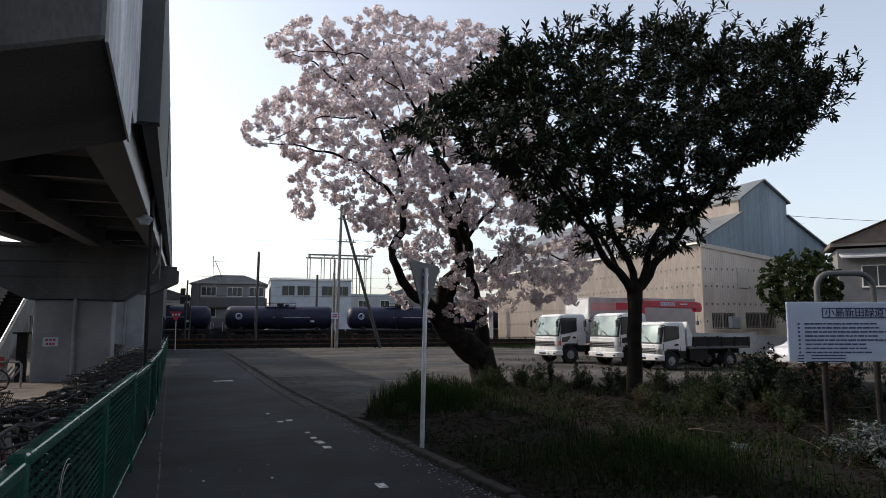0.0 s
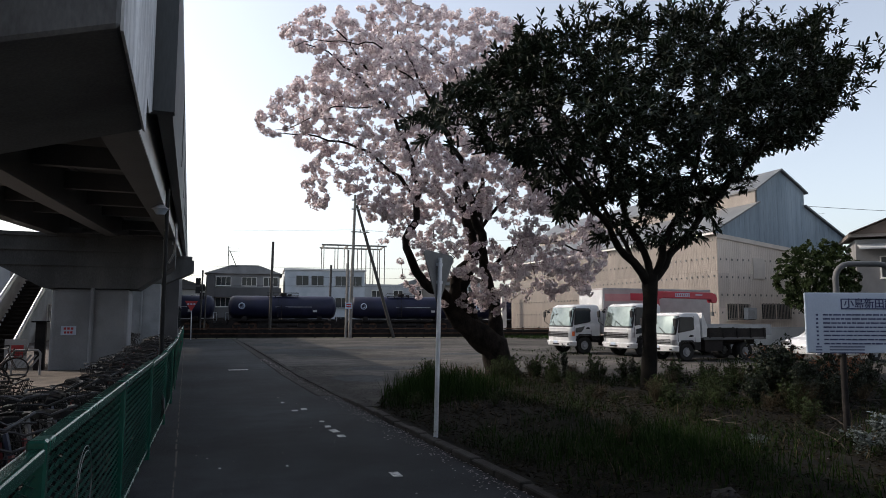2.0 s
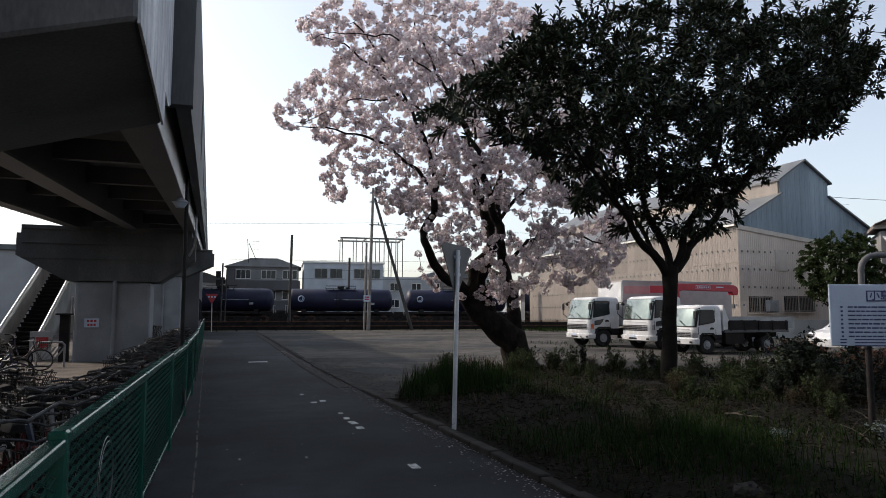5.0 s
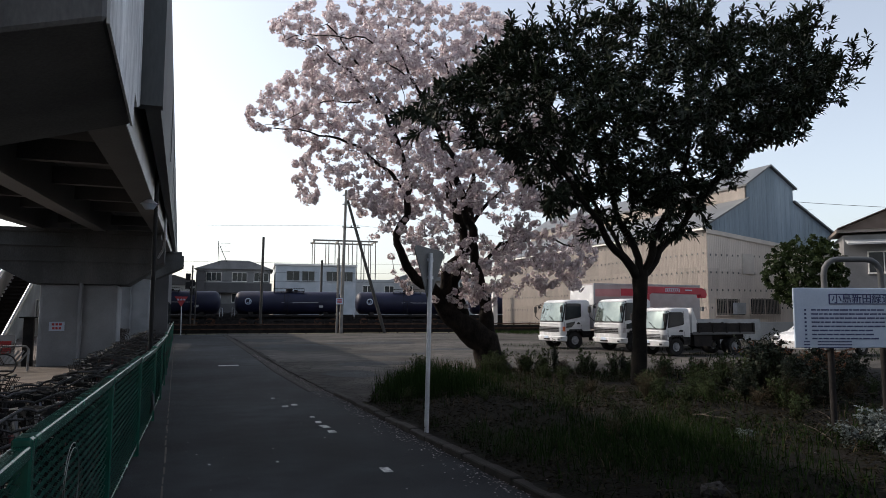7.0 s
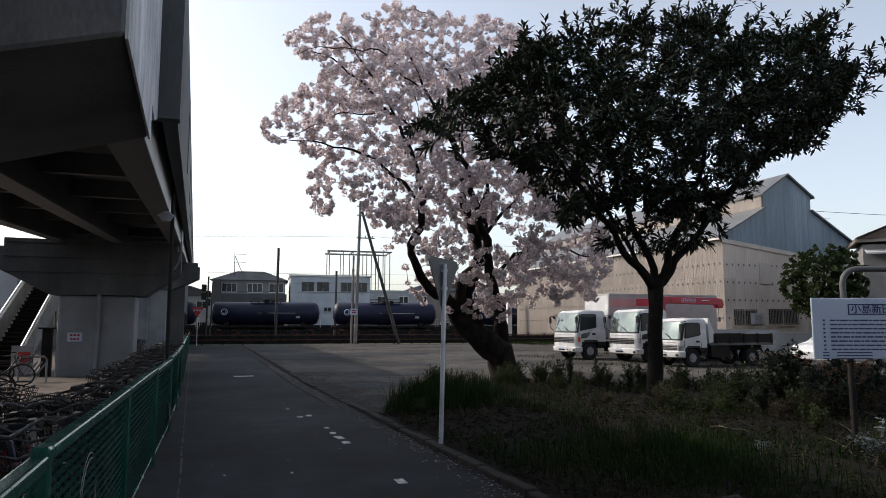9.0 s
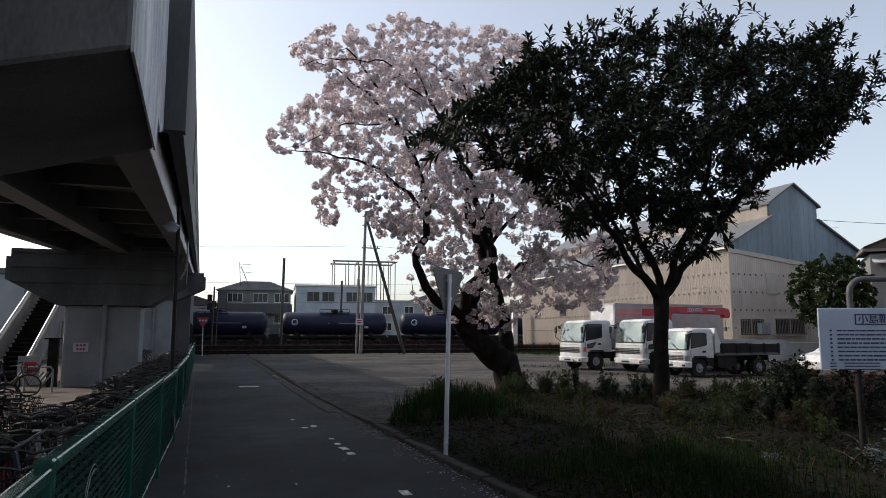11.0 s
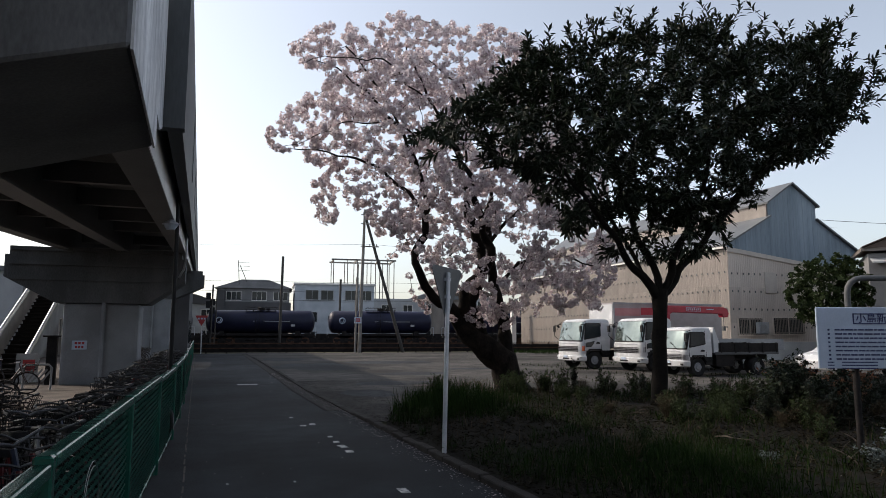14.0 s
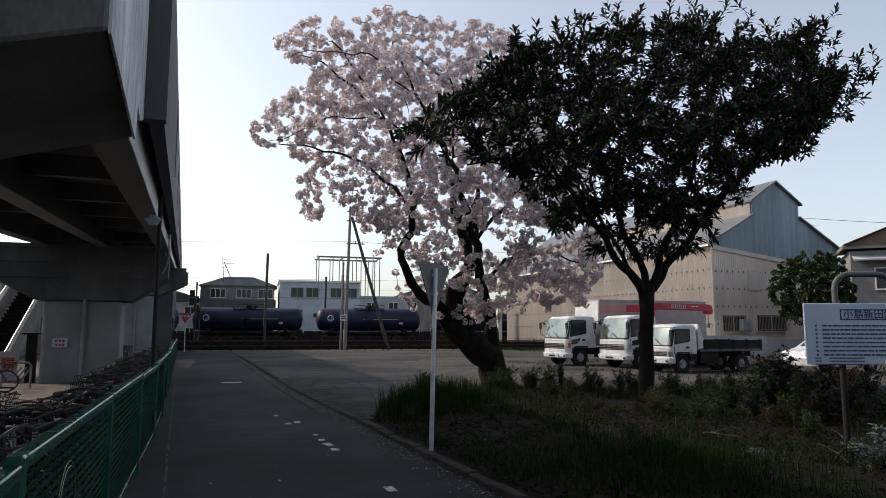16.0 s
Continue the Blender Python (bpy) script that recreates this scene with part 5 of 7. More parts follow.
def truck(label, width, height, cab_len, wheel_x, wheel_r, bed, corner_lamp, low_pane=True):
    """A cab-over truck, front at x = 0 facing -x, near side at y = 0; bed: builder of what is behind the cab."""
    tk = thing("truck", label, "truck", "parked trucks")
    h, r, w = height, wheel_r, width
    a0, a1 = wheel_x - r * 1.15, wheel_x + r * 1.15
    zs = [0.0, h * 0.4, h * 0.5, h * 0.57, h * 0.75, h - 0.17, h - 0.06, h - 0.015, h]
    xf = [0.0, 0.0, 0.015, 0.05, 0.14, 0.24, 0.32, 0.42, 0.6]
    ins = [0.0, 0.0, 0.0, 0.004, 0.02, 0.045, 0.075, 0.12, 0.22]

    def ring(z, rear, grow=0.0):
        """Outline of the cab at a height, from the far rear corner round the bowed front to the near one."""
        f, s = float(np.interp(z, zs, xf)) - grow, float(np.interp(z, zs, ins)) - grow
        q, out = 0.26, [(rear, w - s)]
        for k in range(7):
            t = math.pi / 2 * k / 6
            out.append((f + 0.07 + q - q * math.sin(t), w - s - q + q * math.cos(t)))
        for k in range(1, 6):
            y = w - s - q - (w - 2 * s - 2 * q) * k / 6
            out.append((f + 0.07 * (2 * y / w - 1) ** 2 / 0.6, y))
        for k in range(7):
            t = math.pi / 2 * (1 - k / 6)
            out.append((f + 0.07 + q - q * math.sin(t), s + q - q * math.cos(t)))
        return out + [(rear, s)]

    def loft(bm, rings, closed=True):
        rows = [[bm.verts.new((x, y, z)) for x, y in pts_] for z, pts_ in rings]
        n = len(rows[0])
        for lo, hi in zip(rows, rows[1:]):
            for i in range(n if closed else n - 1):
                bm.faces.new((lo[i], lo[(i + 1) % n], hi[(i + 1) % n], hi[i]))
        if closed:
            bm.faces.new(rows[0]), bm.faces.new(rows[-1])

    floor_z = r * 2.08
    bm = bm_new()
    loft(bm, [(z, ring(z, cab_len - (0.1 if z > h - 0.02 else 0.03 if z > h - 0.1 else 0))) for z in [floor_z] + [z for z in zs if z > floor_z + 0.05]])
    loft(bm, [(z, ring(z, a0)) for z in (0.62, floor_z - 0.003)])
    ob = part("cab", bm, WHITE_PAINT, tk, "white rounded cab")
    bm = bm_new()
    loft(bm, [(z, ring(z, a0 - 0.02, g)) for z, g in ((0.36, -0.02), (0.4, 0.05), (0.58, 0.06), (0.615, 0.03))])
    part("bumper", bm, WHITE_PAINT, tk, "white front bumper")
    bm = bm_new()
    box(bm, ((a1 + cab_len) / 2 - 0.02, w / 2, floor_z - 0.16), (max(0.1, cab_len - a1 + 0.06), w - 0.04, 0.3))
    box(bm, (wheel_x, w / 2, floor_z - 0.12), (a1 - a0, w - 0.5, 0.22))
    part("underbody", bm, BLACK, tk)

    def wrap(name, z0, z1, i0, i1, grow, mat, label_=""):
        """A skin on the cab's front between two heights."""
        bm = bm_new()
        loft(bm, [(z0 + (z1 - z0) * k / 4, ring(z0 + (z1 - z0) * k / 4, cab_len, grow)[i0:i1]) for k in range(5)], False)
        return part(name, bm, mat, tk, label_, smooth=True)

    wrap("windscreen_seal", h * 0.545, h - 0.12, 3, 18, 0.008, BLACK)
    wrap("windscreen", h * 0.57, h - 0.15, 4, 17, 0.014, CAB_PANE, "windscreen that mirrors the sky")
    wrap("sun_visor", h - 0.14, h - 0.1, 4, 17, 0.02, TRUCK_GREY)
    bm = bm_new()
    for k in (0.25, 0.58):
        tube(bm, [(0.015, w * k, h * 0.565), (0.06, w * (k + 0.22), h * 0.565 + 0.24)], 0.012, 4)
    part("wiper", bm, BLACK, tk)
    # grille: dark mouth with bright bars, lamps in the bumper
    wrap("grille", h * 0.345, h * 0.45, 6, 15, 0.006, BLACK)
    for k in range(3):
        z = h * (0.358 + 0.032 * k)
        wrap("grille_bar", z, z + 0.035, 6, 15, 0.02, CHROME)
    wrap("badge_strip", h * 0.5, h * 0.515, 7, 14, 0.008, TRUCK_GREY)
    for i0, i1 in ((5, 8), (9, 12), (13, 16)):
        wrap("bumper_slot", 0.43, 0.5, i0, i1, 0.062, BLACK)
    bm = bm_new()
    box(bm, (-0.075, w / 2, 0.56), (0.012, 0.34, 0.1))
    part("number_plate", bm, SIGN_WHITE, tk)
    for i0, i1 in ((2, 6), (15, 19)):
        if low_pane:
            wrap("headlight", 0.5, 0.575, i0 + 1, i1 - 1, 0.066, CHROME)
            wrap("indicator", h * 0.36, h * 0.455, i0 - 1 if i0 < 9 else i0 + 2, i1 - 2 if i0 < 9 else i1 + 1, 0.006, corner_lamp, "corner lamp")
        else:
            wrap("headlight", h * 0.33, h * 0.44, i0, i1, 0.01, CHROME)
    for y, s in ((-0.006, -1), (w + 0.006, 1)):
        def skin(name, pts_, mat, d=0.0):
            """A thin plate on the cab's flank, leaning in as the flank does."""
            bm = bm_new()
            prism(bm, pts_, y + s * d - 0.005, y + s * d + 0.005, "y")
            for v in bm.verts:
                v.co.y -= s * float(np.interp(v.co.z, zs, ins))
            return part(name, bm, mat, tk)
        c = cab_len
        e = 0.46 if low_pane else 0.26
        skin("window_seal", [(0.3, h * 0.59), (0.4, h - 0.18), (c - e - 0.1, h - 0.18), (c - e - 0.03, h - 0.23), (c - e - 0.03, h * 0.66), (c - e - 0.1, h * 0.64), (0.32, h * 0.58)], BLACK)
        skin("side_window", [(0.35, h * 0.605), (0.44, h - 0.21), (c - e - 0.12, h - 0.21), (c - e - 0.07, h - 0.25), (c - e - 0.07, h * 0.675), (c - e - 0.12, h * 0.66)], PANE, 0.006)
        if low_pane:
            skin("corner_window", [(0.36, h * 0.43), (0.37, h * 0.52), (0.86, h * 0.56), (0.8, h * 0.5), (0.66, h * 0.44)], PANE, 0.014)
        for q in ([(0.285, floor_z), (0.3, floor_z), (0.3, h * 0.55), (0.285, h * 0.55)], [(c - e - 0.02, floor_z), (c - e - 0.006, floor_z), (c - e - 0.006, h - 0.14), (c - e - 0.02, h - 0.14)]):
            skin("door_gap", q, BLACK)
        skin("door_handle", [(c - e - 0.3, h * 0.5), (c - e - 0.1, h * 0.5), (c - e - 0.1, h * 0.53), (c - e - 0.22, h * 0.545), (c - e - 0.3, h * 0.52)], BLACK, 0.01)
        bm = bm_new()
        tube(bm, [(0.34, y, h - 0.24), (0.06, y + 0.12 * s, h - 0.28), (0.02, y + 0.14 * s, h * 0.66), (0.2, y, h * 0.57)], 0.013, 5)
        box(bm, (0.04, y + 0.14 * s, h * 0.8), (0.07, 0.18, 0.3))
        bevel(bm, 0.02, 1, 60)
        part("mirror", bm, BLACK, tk)
        bm = bm_new()
        prism(bm, [(a0 - 0.06, 0.42), (a0 - 0.04, r * 1.6), (a0 + 0.14, r * 2.28), (a1 - 0.14, r * 2.28), (a1 + 0.06, r * 1.6), (max(a1 + 0.08, c), 0.72), (max(a1 + 0.08, c), 0.62), (a1, 0.62),
                   (a1 - 0.02, r * 1.5), (a1 - 0.2, r * 2.1), (a0 + 0.2, r * 2.1), (a0 + 0.03, r * 1.5), (a0 + 0.01, 0.42)], y - 0.012, y + 0.012, "y")
        part("wheel_arch", bm, BLACK, tk)
    bm = bm_new()
    rod(bm, (0.0, w * 0.84, h * 0.86), (-0.05, w * 0.84, h * 0.84), 0.085, 0.07, 12)
    tube(bm, [(0.2, w * 0.86, h - 0.15), (0.0, w * 0.84, h * 0.9)], 0.012, 4)
    part("round_mirror", bm, BLACK, tk)
    for y in (0.16, w - 0.16):
        road_wheel(tk, (wheel_x, y, r), r, 0.26, "front_wheel")
    bed(tk, w, h, cab_len, r)
    return tk


def chassis(tk, w, x0, x1, r, rear):
    bm = bm_new()
    for y in (w * 0.32, w * 0.68):
        box(bm, ((x0 + x1) / 2, y, 0.72), (x1 - x0, 0.09, 0.22))
    box(bm, (x0 + 0.9, w * 0.15, 0.6), (0.9, 0.4, 0.45))
    part("chassis", bm, UNDERFRAME, tk)
    for y in (0.28, w - 0.28):
        road_wheel(tk, (rear, y, r), r, 0.45, "rear_wheel")


def van_bed(tk, w, h, c, r):
    chassis(tk, w, c - 0.2, 8.2, r, 6.4)
    bm = bm_new()
    box(bm, (c + 0.25 + 3.2, w / 2, 2.03), (6.4, w, 2.2))
    bevel(bm, 0.03, 1)
    part("van_body", bm, VAN_SIDE, tk, "pale van body")
    bm = bm_new()
    box(bm, (c + 0.235, w / 2, 2.03), (0.03, w - 0.16, 2.04))
    part("front_panel", bm, WHITE_PAINT, tk)
    for x0, x1, z0, z1, mat in ((c + 0.32, c + 1.75, 2.5, 2.86, FADED_RED), (c + 1.78, c + 2.9, 2.55, 2.9, CRANE_RED)):
        bm = bm_new()
        box(bm, ((x0 + x1) / 2, -0.002, (z0 + z1) / 2), (x1 - x0, 0.008, z1 - z0))
        part("painted_panel", bm, mat, tk, "red painted field")
    bm = bm_new()
    for z in (0.95, 3.1):
        box(bm, (c + 3.45, -0.012, z), (6.42, 0.03, 0.07))
    box(bm, (c + 0.25, 0.0, 2.03), (0.06, 0.05, 2.2))
    part("edge_rail", bm, TRUCK_GREY, tk)


def crane_bed(tk, w, h, c, r):
    chassis(tk, w, c - 0.2, 7.6, r, 5.8)
    bm = bm_new()
    box(bm, (c + 3.6, w / 2, 0.98), (5.4, w, 0.14))
    for y in (0.03, w - 0.03):
        box(bm, (c + 3.6, y, 1.22), (5.4, 0.05, 0.4))
    box(bm, (c + 1.0, w / 2, 1.5), (0.08, w, 0.95))
    part("flat_bed", bm, TRUCK_GREY, tk)
    bm = bm_new()
    box(bm, (c + 0.45, w / 2, 1.1), (0.6, 1.2, 0.5))
    box(bm, (c + 0.45, w / 2, 1.9), (0.42, 0.45, 1.4))
    bevel(bm, 0.03, 1)
    part("crane_column", bm, CRANE_RED, tk)
    bm = bm_new()
    prism(bm, [(c + 0.15, 2.2), (c + 0.2, 2.75), (c + 0.4, 2.93), (c + 3.75, 2.9), (c + 3.98, 2.8), (c + 4.05, 2.6), (c + 3.98, 2.42), (c + 3.7, 2.42), (c + 3.66, 2.58), (c + 0.85, 2.62), (c + 0.62, 2.5), (c + 0.5, 2.2)], w / 2 - 0.15, w / 2 + 0.15, "y")
    bevel(bm, 0.03, 2, 50)
    part("crane_boom", bm, CRANE_RED, tk, "red crane boom", smooth=False)
    bm = bm_new()
    for z in (2.69, 2.84):
        box(bm, (c + 2.0, w / 2 - 0.155, z), (0.8, 0.012, 0.022))
    for x in (1.6, 2.4):
        box(bm, (c + x, w / 2 - 0.155, 2.765), (0.022, 0.012, 0.17))
    for k in range(6):
        box(bm, (c + 1.7 + 0.12 * k, w / 2 - 0.155, 2.765 + 0.012 * (k % 2)), (0.06, 0.012, 0.08))
    box(bm, (c + 2.95, w / 2 - 0.155, 2.78), (0.4, 0.012, 0.05))
    part("boom_lettering", bm, SIGN_WHITE, tk, "white bars of writing")
    bm = bm_new()
    rod(bm, (c + 3.85, w / 2, 2.45), (c + 3.85, w / 2, 1.95), 0.015, seg=5)
    box(bm, (c + 3.85, w / 2, 1.9), (0.12, 0.1, 0.2))
    part("hook", bm, STEEL_DARK, tk)


def tipper_bed(tk, w, h, c, r):
    chassis(tk, w, c - 0.2, 4.6, r, 3.7)
    bm = bm_new()
    box(bm, (c + 1.75, w / 2, 0.88), (3.2, w, 0.1))
    part("floor_plate", bm, STEEL_DARK, tk)
    for y in (0.03, w - 0.03):
        bm = bm_new()
        box(bm, (c + 1.85, y, 1.1), (3.0, 0.05, 0.36))
        for k in range(5):
            box(bm, (c + 0.45 + k * 0.7, y - 0.02, 1.1), (0.06, 0.06, 0.4))
        part("side_board", bm, UNDERFRAME, tk, "dark blue-grey drop side")
    bm = bm_new()
    box(bm, (c + 0.16, w / 2, 1.4), (0.06, w * 0.96, 1.0))
    for y in (0.08, w - 0.08):
        prism(bm, [(c + 0.12, 0.95), (c + 0.55, 0.95), (c + 0.18, 1.85), (c + 0.12, 1.85)], y - 0.05, y + 0.05, "y")
    part("head_board", bm, WHITE_PAINT, tk, "white guard frame behind the cab")


truck("white truck with a pale van body, parked in the yard", 2.2, 2.33, 1.7, 0.88, 0.41, van_bed, ORANGE).matrix_basis = pose(16.77, 28.0, -0.006)
truck("white truck with a red crane behind the cab", 2.2, 2.33, 1.7, 0.88, 0.41, crane_bed, CHROME).matrix_basis = pose(17.93, 24.95, -0.006)
truck("small white dropside truck parked in the yard", 1.75, 1.9, 1.38, 0.72, 0.36, tipper_bed, CHROME, False).matrix_basis = pose(17.64, 21.8, -0.006)

car = thing("car", "white hatchback parked behind the shrubs", "car")
car.matrix_basis = pose(22.6, 19.6, -0.006)
prof = [(0.05, 0.3), (0.35, 0.28), (0.42, 0.5), (0.62, 0.66), (0.9, 0.66), (1.08, 0.5), (1.15, 0.25), (2.75, 0.25), (2.82, 0.5), (3.0, 0.66), (3.3, 0.66), (3.46, 0.5),
        (3.52, 0.28), (3.95, 0.32), (4.0, 0.75), (3.92, 1.0), (3.6, 1.42), (3.2, 1.5), (1.95, 1.5), (1.6, 1.42), (0.95, 0.98), (0.25, 0.84), (0.03, 0.62)]
bm = bm_new()
prism(bm, prof, 0, 1.66, "y")
for v in bm.verts:
    if v.co.z > 1.0:
        v.co.y = 0.83 + (v.co.y - 0.83) * (1 - 0.22 * (v.co.z - 1.0) / 0.5)
bevel(bm, 0.05, 2, 30)
part("body", bm, WHITE_PAINT, car, smooth=True)
for s in (-1, 1):
    bm = bm_new()
    pts2 = [(1.3, 1.0), (1.75, 1.38), (2.25, 1.42), (2.25, 1.0)], [(2.32, 1.0), (2.32, 1.42), (3.1, 1.42), (3.5, 1.05)]
    for q in pts2:
        prism(bm, q, 0.83 + s * 0.835 - 0.01, 0.83 + s * 0.835 + 0.01, "y")
    for v in bm.verts:
        if v.co.z > 1.0:
            v.co.y -= s * 0.183 * (v.co.z - 1.0) / 0.5
    part("side_windows", bm, PANE, car)
bm = bm_new()
prism(bm, [(1.02, 1.04), (1.58, 1.41), (1.63, 1.38), (1.07, 1.0)], 0.2, 1.46, "y")
part("windscreen", bm, PANE, car)
for y in (0.2, 1.46):
    bm = bm_new()
    box(bm, (0.1, y, 0.7), (0.2, 0.3, 0.14))
    part("headlight", bm, CHROME, car)
    for x in (0.76, 3.15):
        road_wheel(car, (x, 0.1 if y < 1 else 1.56, 0.3), 0.3, 0.19)


# ---- trees and plants ----
def inside(poly, x, z):
    hit = False
    for (xa, za), (xb, zb) in zip(poly, poly[1:] + poly[:1]):
        if (za > z) != (zb > z) and x < (xb - xa) * (z - za) / (zb - za) + xa:
            hit = not hit
    return hit


def edge_distance(poly, x, z):
    best = 9.0
    for (xa, za), (xb, zb) in zip(poly, poly[1:] + poly[:1]):
        dx, dz = xb - xa, zb - za
        k = max(0, min(1, ((x - xa) * dx + (z - za) * dz) / (dx * dx + dz * dz)))
        best = min(best, math.hypot(x - xa - k * dx, z - za - k * dz))
    return best


def crown_points(poly, y0, depth, count, rng):
    """Random points of a crown that has this outline from the road and bulges to the front and back."""
    xs, zs = [p[0] for p in poly], [p[1] for p in poly]
    out = []
    while len(out) < count:
        x, z = rng.uniform(min(xs), max(xs)), rng.uniform(min(zs), max(zs))
        if inside(poly, x, z):
            d = min(1.0, edge_distance(poly, x, z) / 2.0)
            y = y0 + rng.uniform(-1, 1) * depth * math.sqrt(d)
            grow = (y / y0) ** 0.8      # fuller at the far, sunny side
            out.append(Vector((x * grow, y, 1.6 + (z - 1.6) * grow)))
    return out


class Tree:
    """Limbs given as rough lines of (point, radius); branches then reach for the crown's points."""

    def __init__(self, rng):
        self.rng, self.pos, self.paths = rng, [], []
        self.table = np.zeros((60000, 3))

    def node(self, p):
        self.table[len(self.pos)] = p
        self.pos.append(tuple(p))

    def limb(self, line, wob=0.15):
        pts = [Vector(p) for p, _ in line]
        rad = [r for _, r in line]
        path, radii = [], []
        for i in range(len(pts) - 1):
            n = max(2, int((pts[i + 1] - pts[i]).length / 0.22))
            for k in range(n + (i == len(pts) - 2)):
                t = k / n
                p0, p1, p2, p3 = pts[max(i - 1, 0)], pts[i], pts[i + 1], pts[min(i + 2, len(pts) - 1)]
                p = 0.5 * (2 * p1 + (p2 - p0) * t + (2 * p0 - 5 * p1 + 4 * p2 - p3) * t * t + (3 * p1 - p0 - 3 * p2 + p3) * t ** 3)
                p = p + noise.noise_vector(p * 1.7) * wob
                path.append(p), radii.append(rad[i] + (rad[i + 1] - rad[i]) * t)
                self.node(p)
        self.paths.append((path, radii, "limb"))

    def reach(self, targets, first_free=0, bend=0.18, up=0.25):
        targets = sorted(targets, key=lambda t: min((Vector(p) - t).length for p in self.pos[first_free::4]))
        ends = []
        for t in targets:
            d = np.linalg.norm(self.table[:len(self.pos)] - np.array(t), axis=1)
            d[:first_free] += 50
            i = int(np.argmin(d))
            a = Vector(self.pos[i])
            length = (t - a).length
            n = max(2, int(length / 0.25))
            path = [a]
            side = noise.noise_vector(t * 3.1) * bend * length
            for k in range(1, n + 1):
                s = k / n
                p = a.lerp(t, s) + side * math.sin(s * math.pi) - Vector((0, 0, up * length * s * (1 - s)))
                path.append(p)
                self.node(p)
            self.paths.append((path, None, "twig"))
            ends.append((t, (path[-1] - path[-2]).normalized(), path))
        return ends

    def meshes(self, parent, mat, twig_mat, fat=0.006):
        limbs, tw_v, tw_f = [], [], []
        for path, radii, kind in self.paths:
            seg = 12 if kind == "limb" else 4
            ln = sum((b - a).length for a, b in zip(path, path[1:]))
            vs, fs = (tw_v, tw_f) if kind == "twig" else ([], [])
            base, u = len(vs), None
            for i, p in enumerate(path):
                d = (path[min(i + 1, len(path) - 1)] - path[max(i - 1, 0)]).normalized()
                u = d.orthogonal().normalized() if u is None else (u - d * u.dot(d)).normalized()
                w = d.cross(u)
                s = i / (len(path) - 1)
                r = radii[i] if radii else (fat * (0.6 + ln)) * (1 - s) + 0.0035
                for k in range(seg):
                    a = k * math.tau / seg
                    rr = r * (1 + 0.22 * noise.noise((p.x * 4 + math.cos(a) * 0.9, p.y * 4 + math.sin(a) * 0.9, p.z * 3))) if radii else r
                    vs.append(p + (u * math.cos(a) + w * math.sin(a)) * rr)
            for i in range(len(path) - 1):
                for k in range(seg):
                    a, b = base + i * seg + k, base + i * seg + (k + 1) % seg
                    fs.append((a, b, b + seg, a + seg))
            if kind == "limb":
                soup("trunk" if not limbs else "limb", vs, fs, mat, parent, True)
                limbs.append(1)
        if tw_v:
            tagged(soup("branchwork", tw_v, tw_f, twig_mat, parent, True), kind="stuff")


def frame_of(d):
    u = d.orthogonal().normalized()
    return u, d.cross(u)


def add_leaf(vs, fs, p, d, nrm, length, width, fold=0.25):
    """A pointed leaf from p along d, folded along its rib and bent down at the tip."""
    s = d.cross(nrm)
    if s.length < 1e-4:
        s = d.orthogonal()
    s.normalize()
    nrm = s.cross(d).normalized()
    b = len(vs)
    vs += [p, p + d * length * 0.4 + s * width / 2 + nrm * width * fold, p + d * length * 0.4, p + d * length * 0.4 - s * width / 2 + nrm * width * fold,
           p + d * length * 0.75 + s * width * 0.45 + nrm * width * fold * 0.4 - Vector((0, 0, length * 0.03)), p + d * length * 0.75 - s * width * 0.45 + nrm * width * fold * 0.4 - Vector((0, 0, length * 0.03)),
           p + d * length - Vector((0, 0, length * 0.1))]
    fs += [(b, b + 2, b + 1), (b, b + 3, b + 2), (b + 1, b + 2, b + 6, b + 4), (b + 2, b + 3, b + 5, b + 6)]


def rosette(vs, fs, rng, p, d, count, length, width, spread=0.9):
    u, w = frame_of(d)
    for k in range(count):
        a = k * 2.4 + rng.uniform(-0.3, 0.3)
        q = rng.uniform(0.35, spread)
        out = (u * math.cos(a) + w * math.sin(a)) * q + d * (1.1 - q) + Vector((0, 0, rng.uniform(-0.25, 0.1)))
        out.normalize()
        add_leaf(vs, fs, p - d * rng.uniform(0, 0.12), out, d + Vector((0, 0, 0.4)), length * rng.uniform(0.7, 1.15), width * rng.uniform(0.8, 1.15))


# evergreen tree before the yard
rng = random.Random(5)
evergreen = thing("evergreen_tree", "dark evergreen tree with long glossy leaves on the verge", "tree")
T_OUT = [(3.1, 4.65), (3.6, 5.2), (4.1, 5.7), (4.9, 6.05), (5.4, 6.75), (6.05, 7.05), (7.0, 7.45), (7.9, 7.7), (9.2, 8.0), (10.4, 8.4), (11.3, 8.0), (12.3, 8.1), (13.4, 8.5), (13.6, 7.8), (14.7, 7.85),
         (14.15, 7.05), (13.6, 6.4), (12.5, 5.5), (11.5, 5.2), (10.75, 4.35), (9.7, 3.75), (8.6, 3.7), (7.5, 3.85), (6.5, 3.45), (6.1, 3.85), (5.7, 4.55), (4.8, 4.8), (3.8, 4.6)]
ty = 11.2
tr = Tree(rng)
tr.limb([((8.48, ty, 0.05), 0.22), ((8.5, ty, 0.35), 0.16), ((8.54, ty, 1.2), 0.14), ((8.59, ty, 2.5), 0.145)], 0.03)
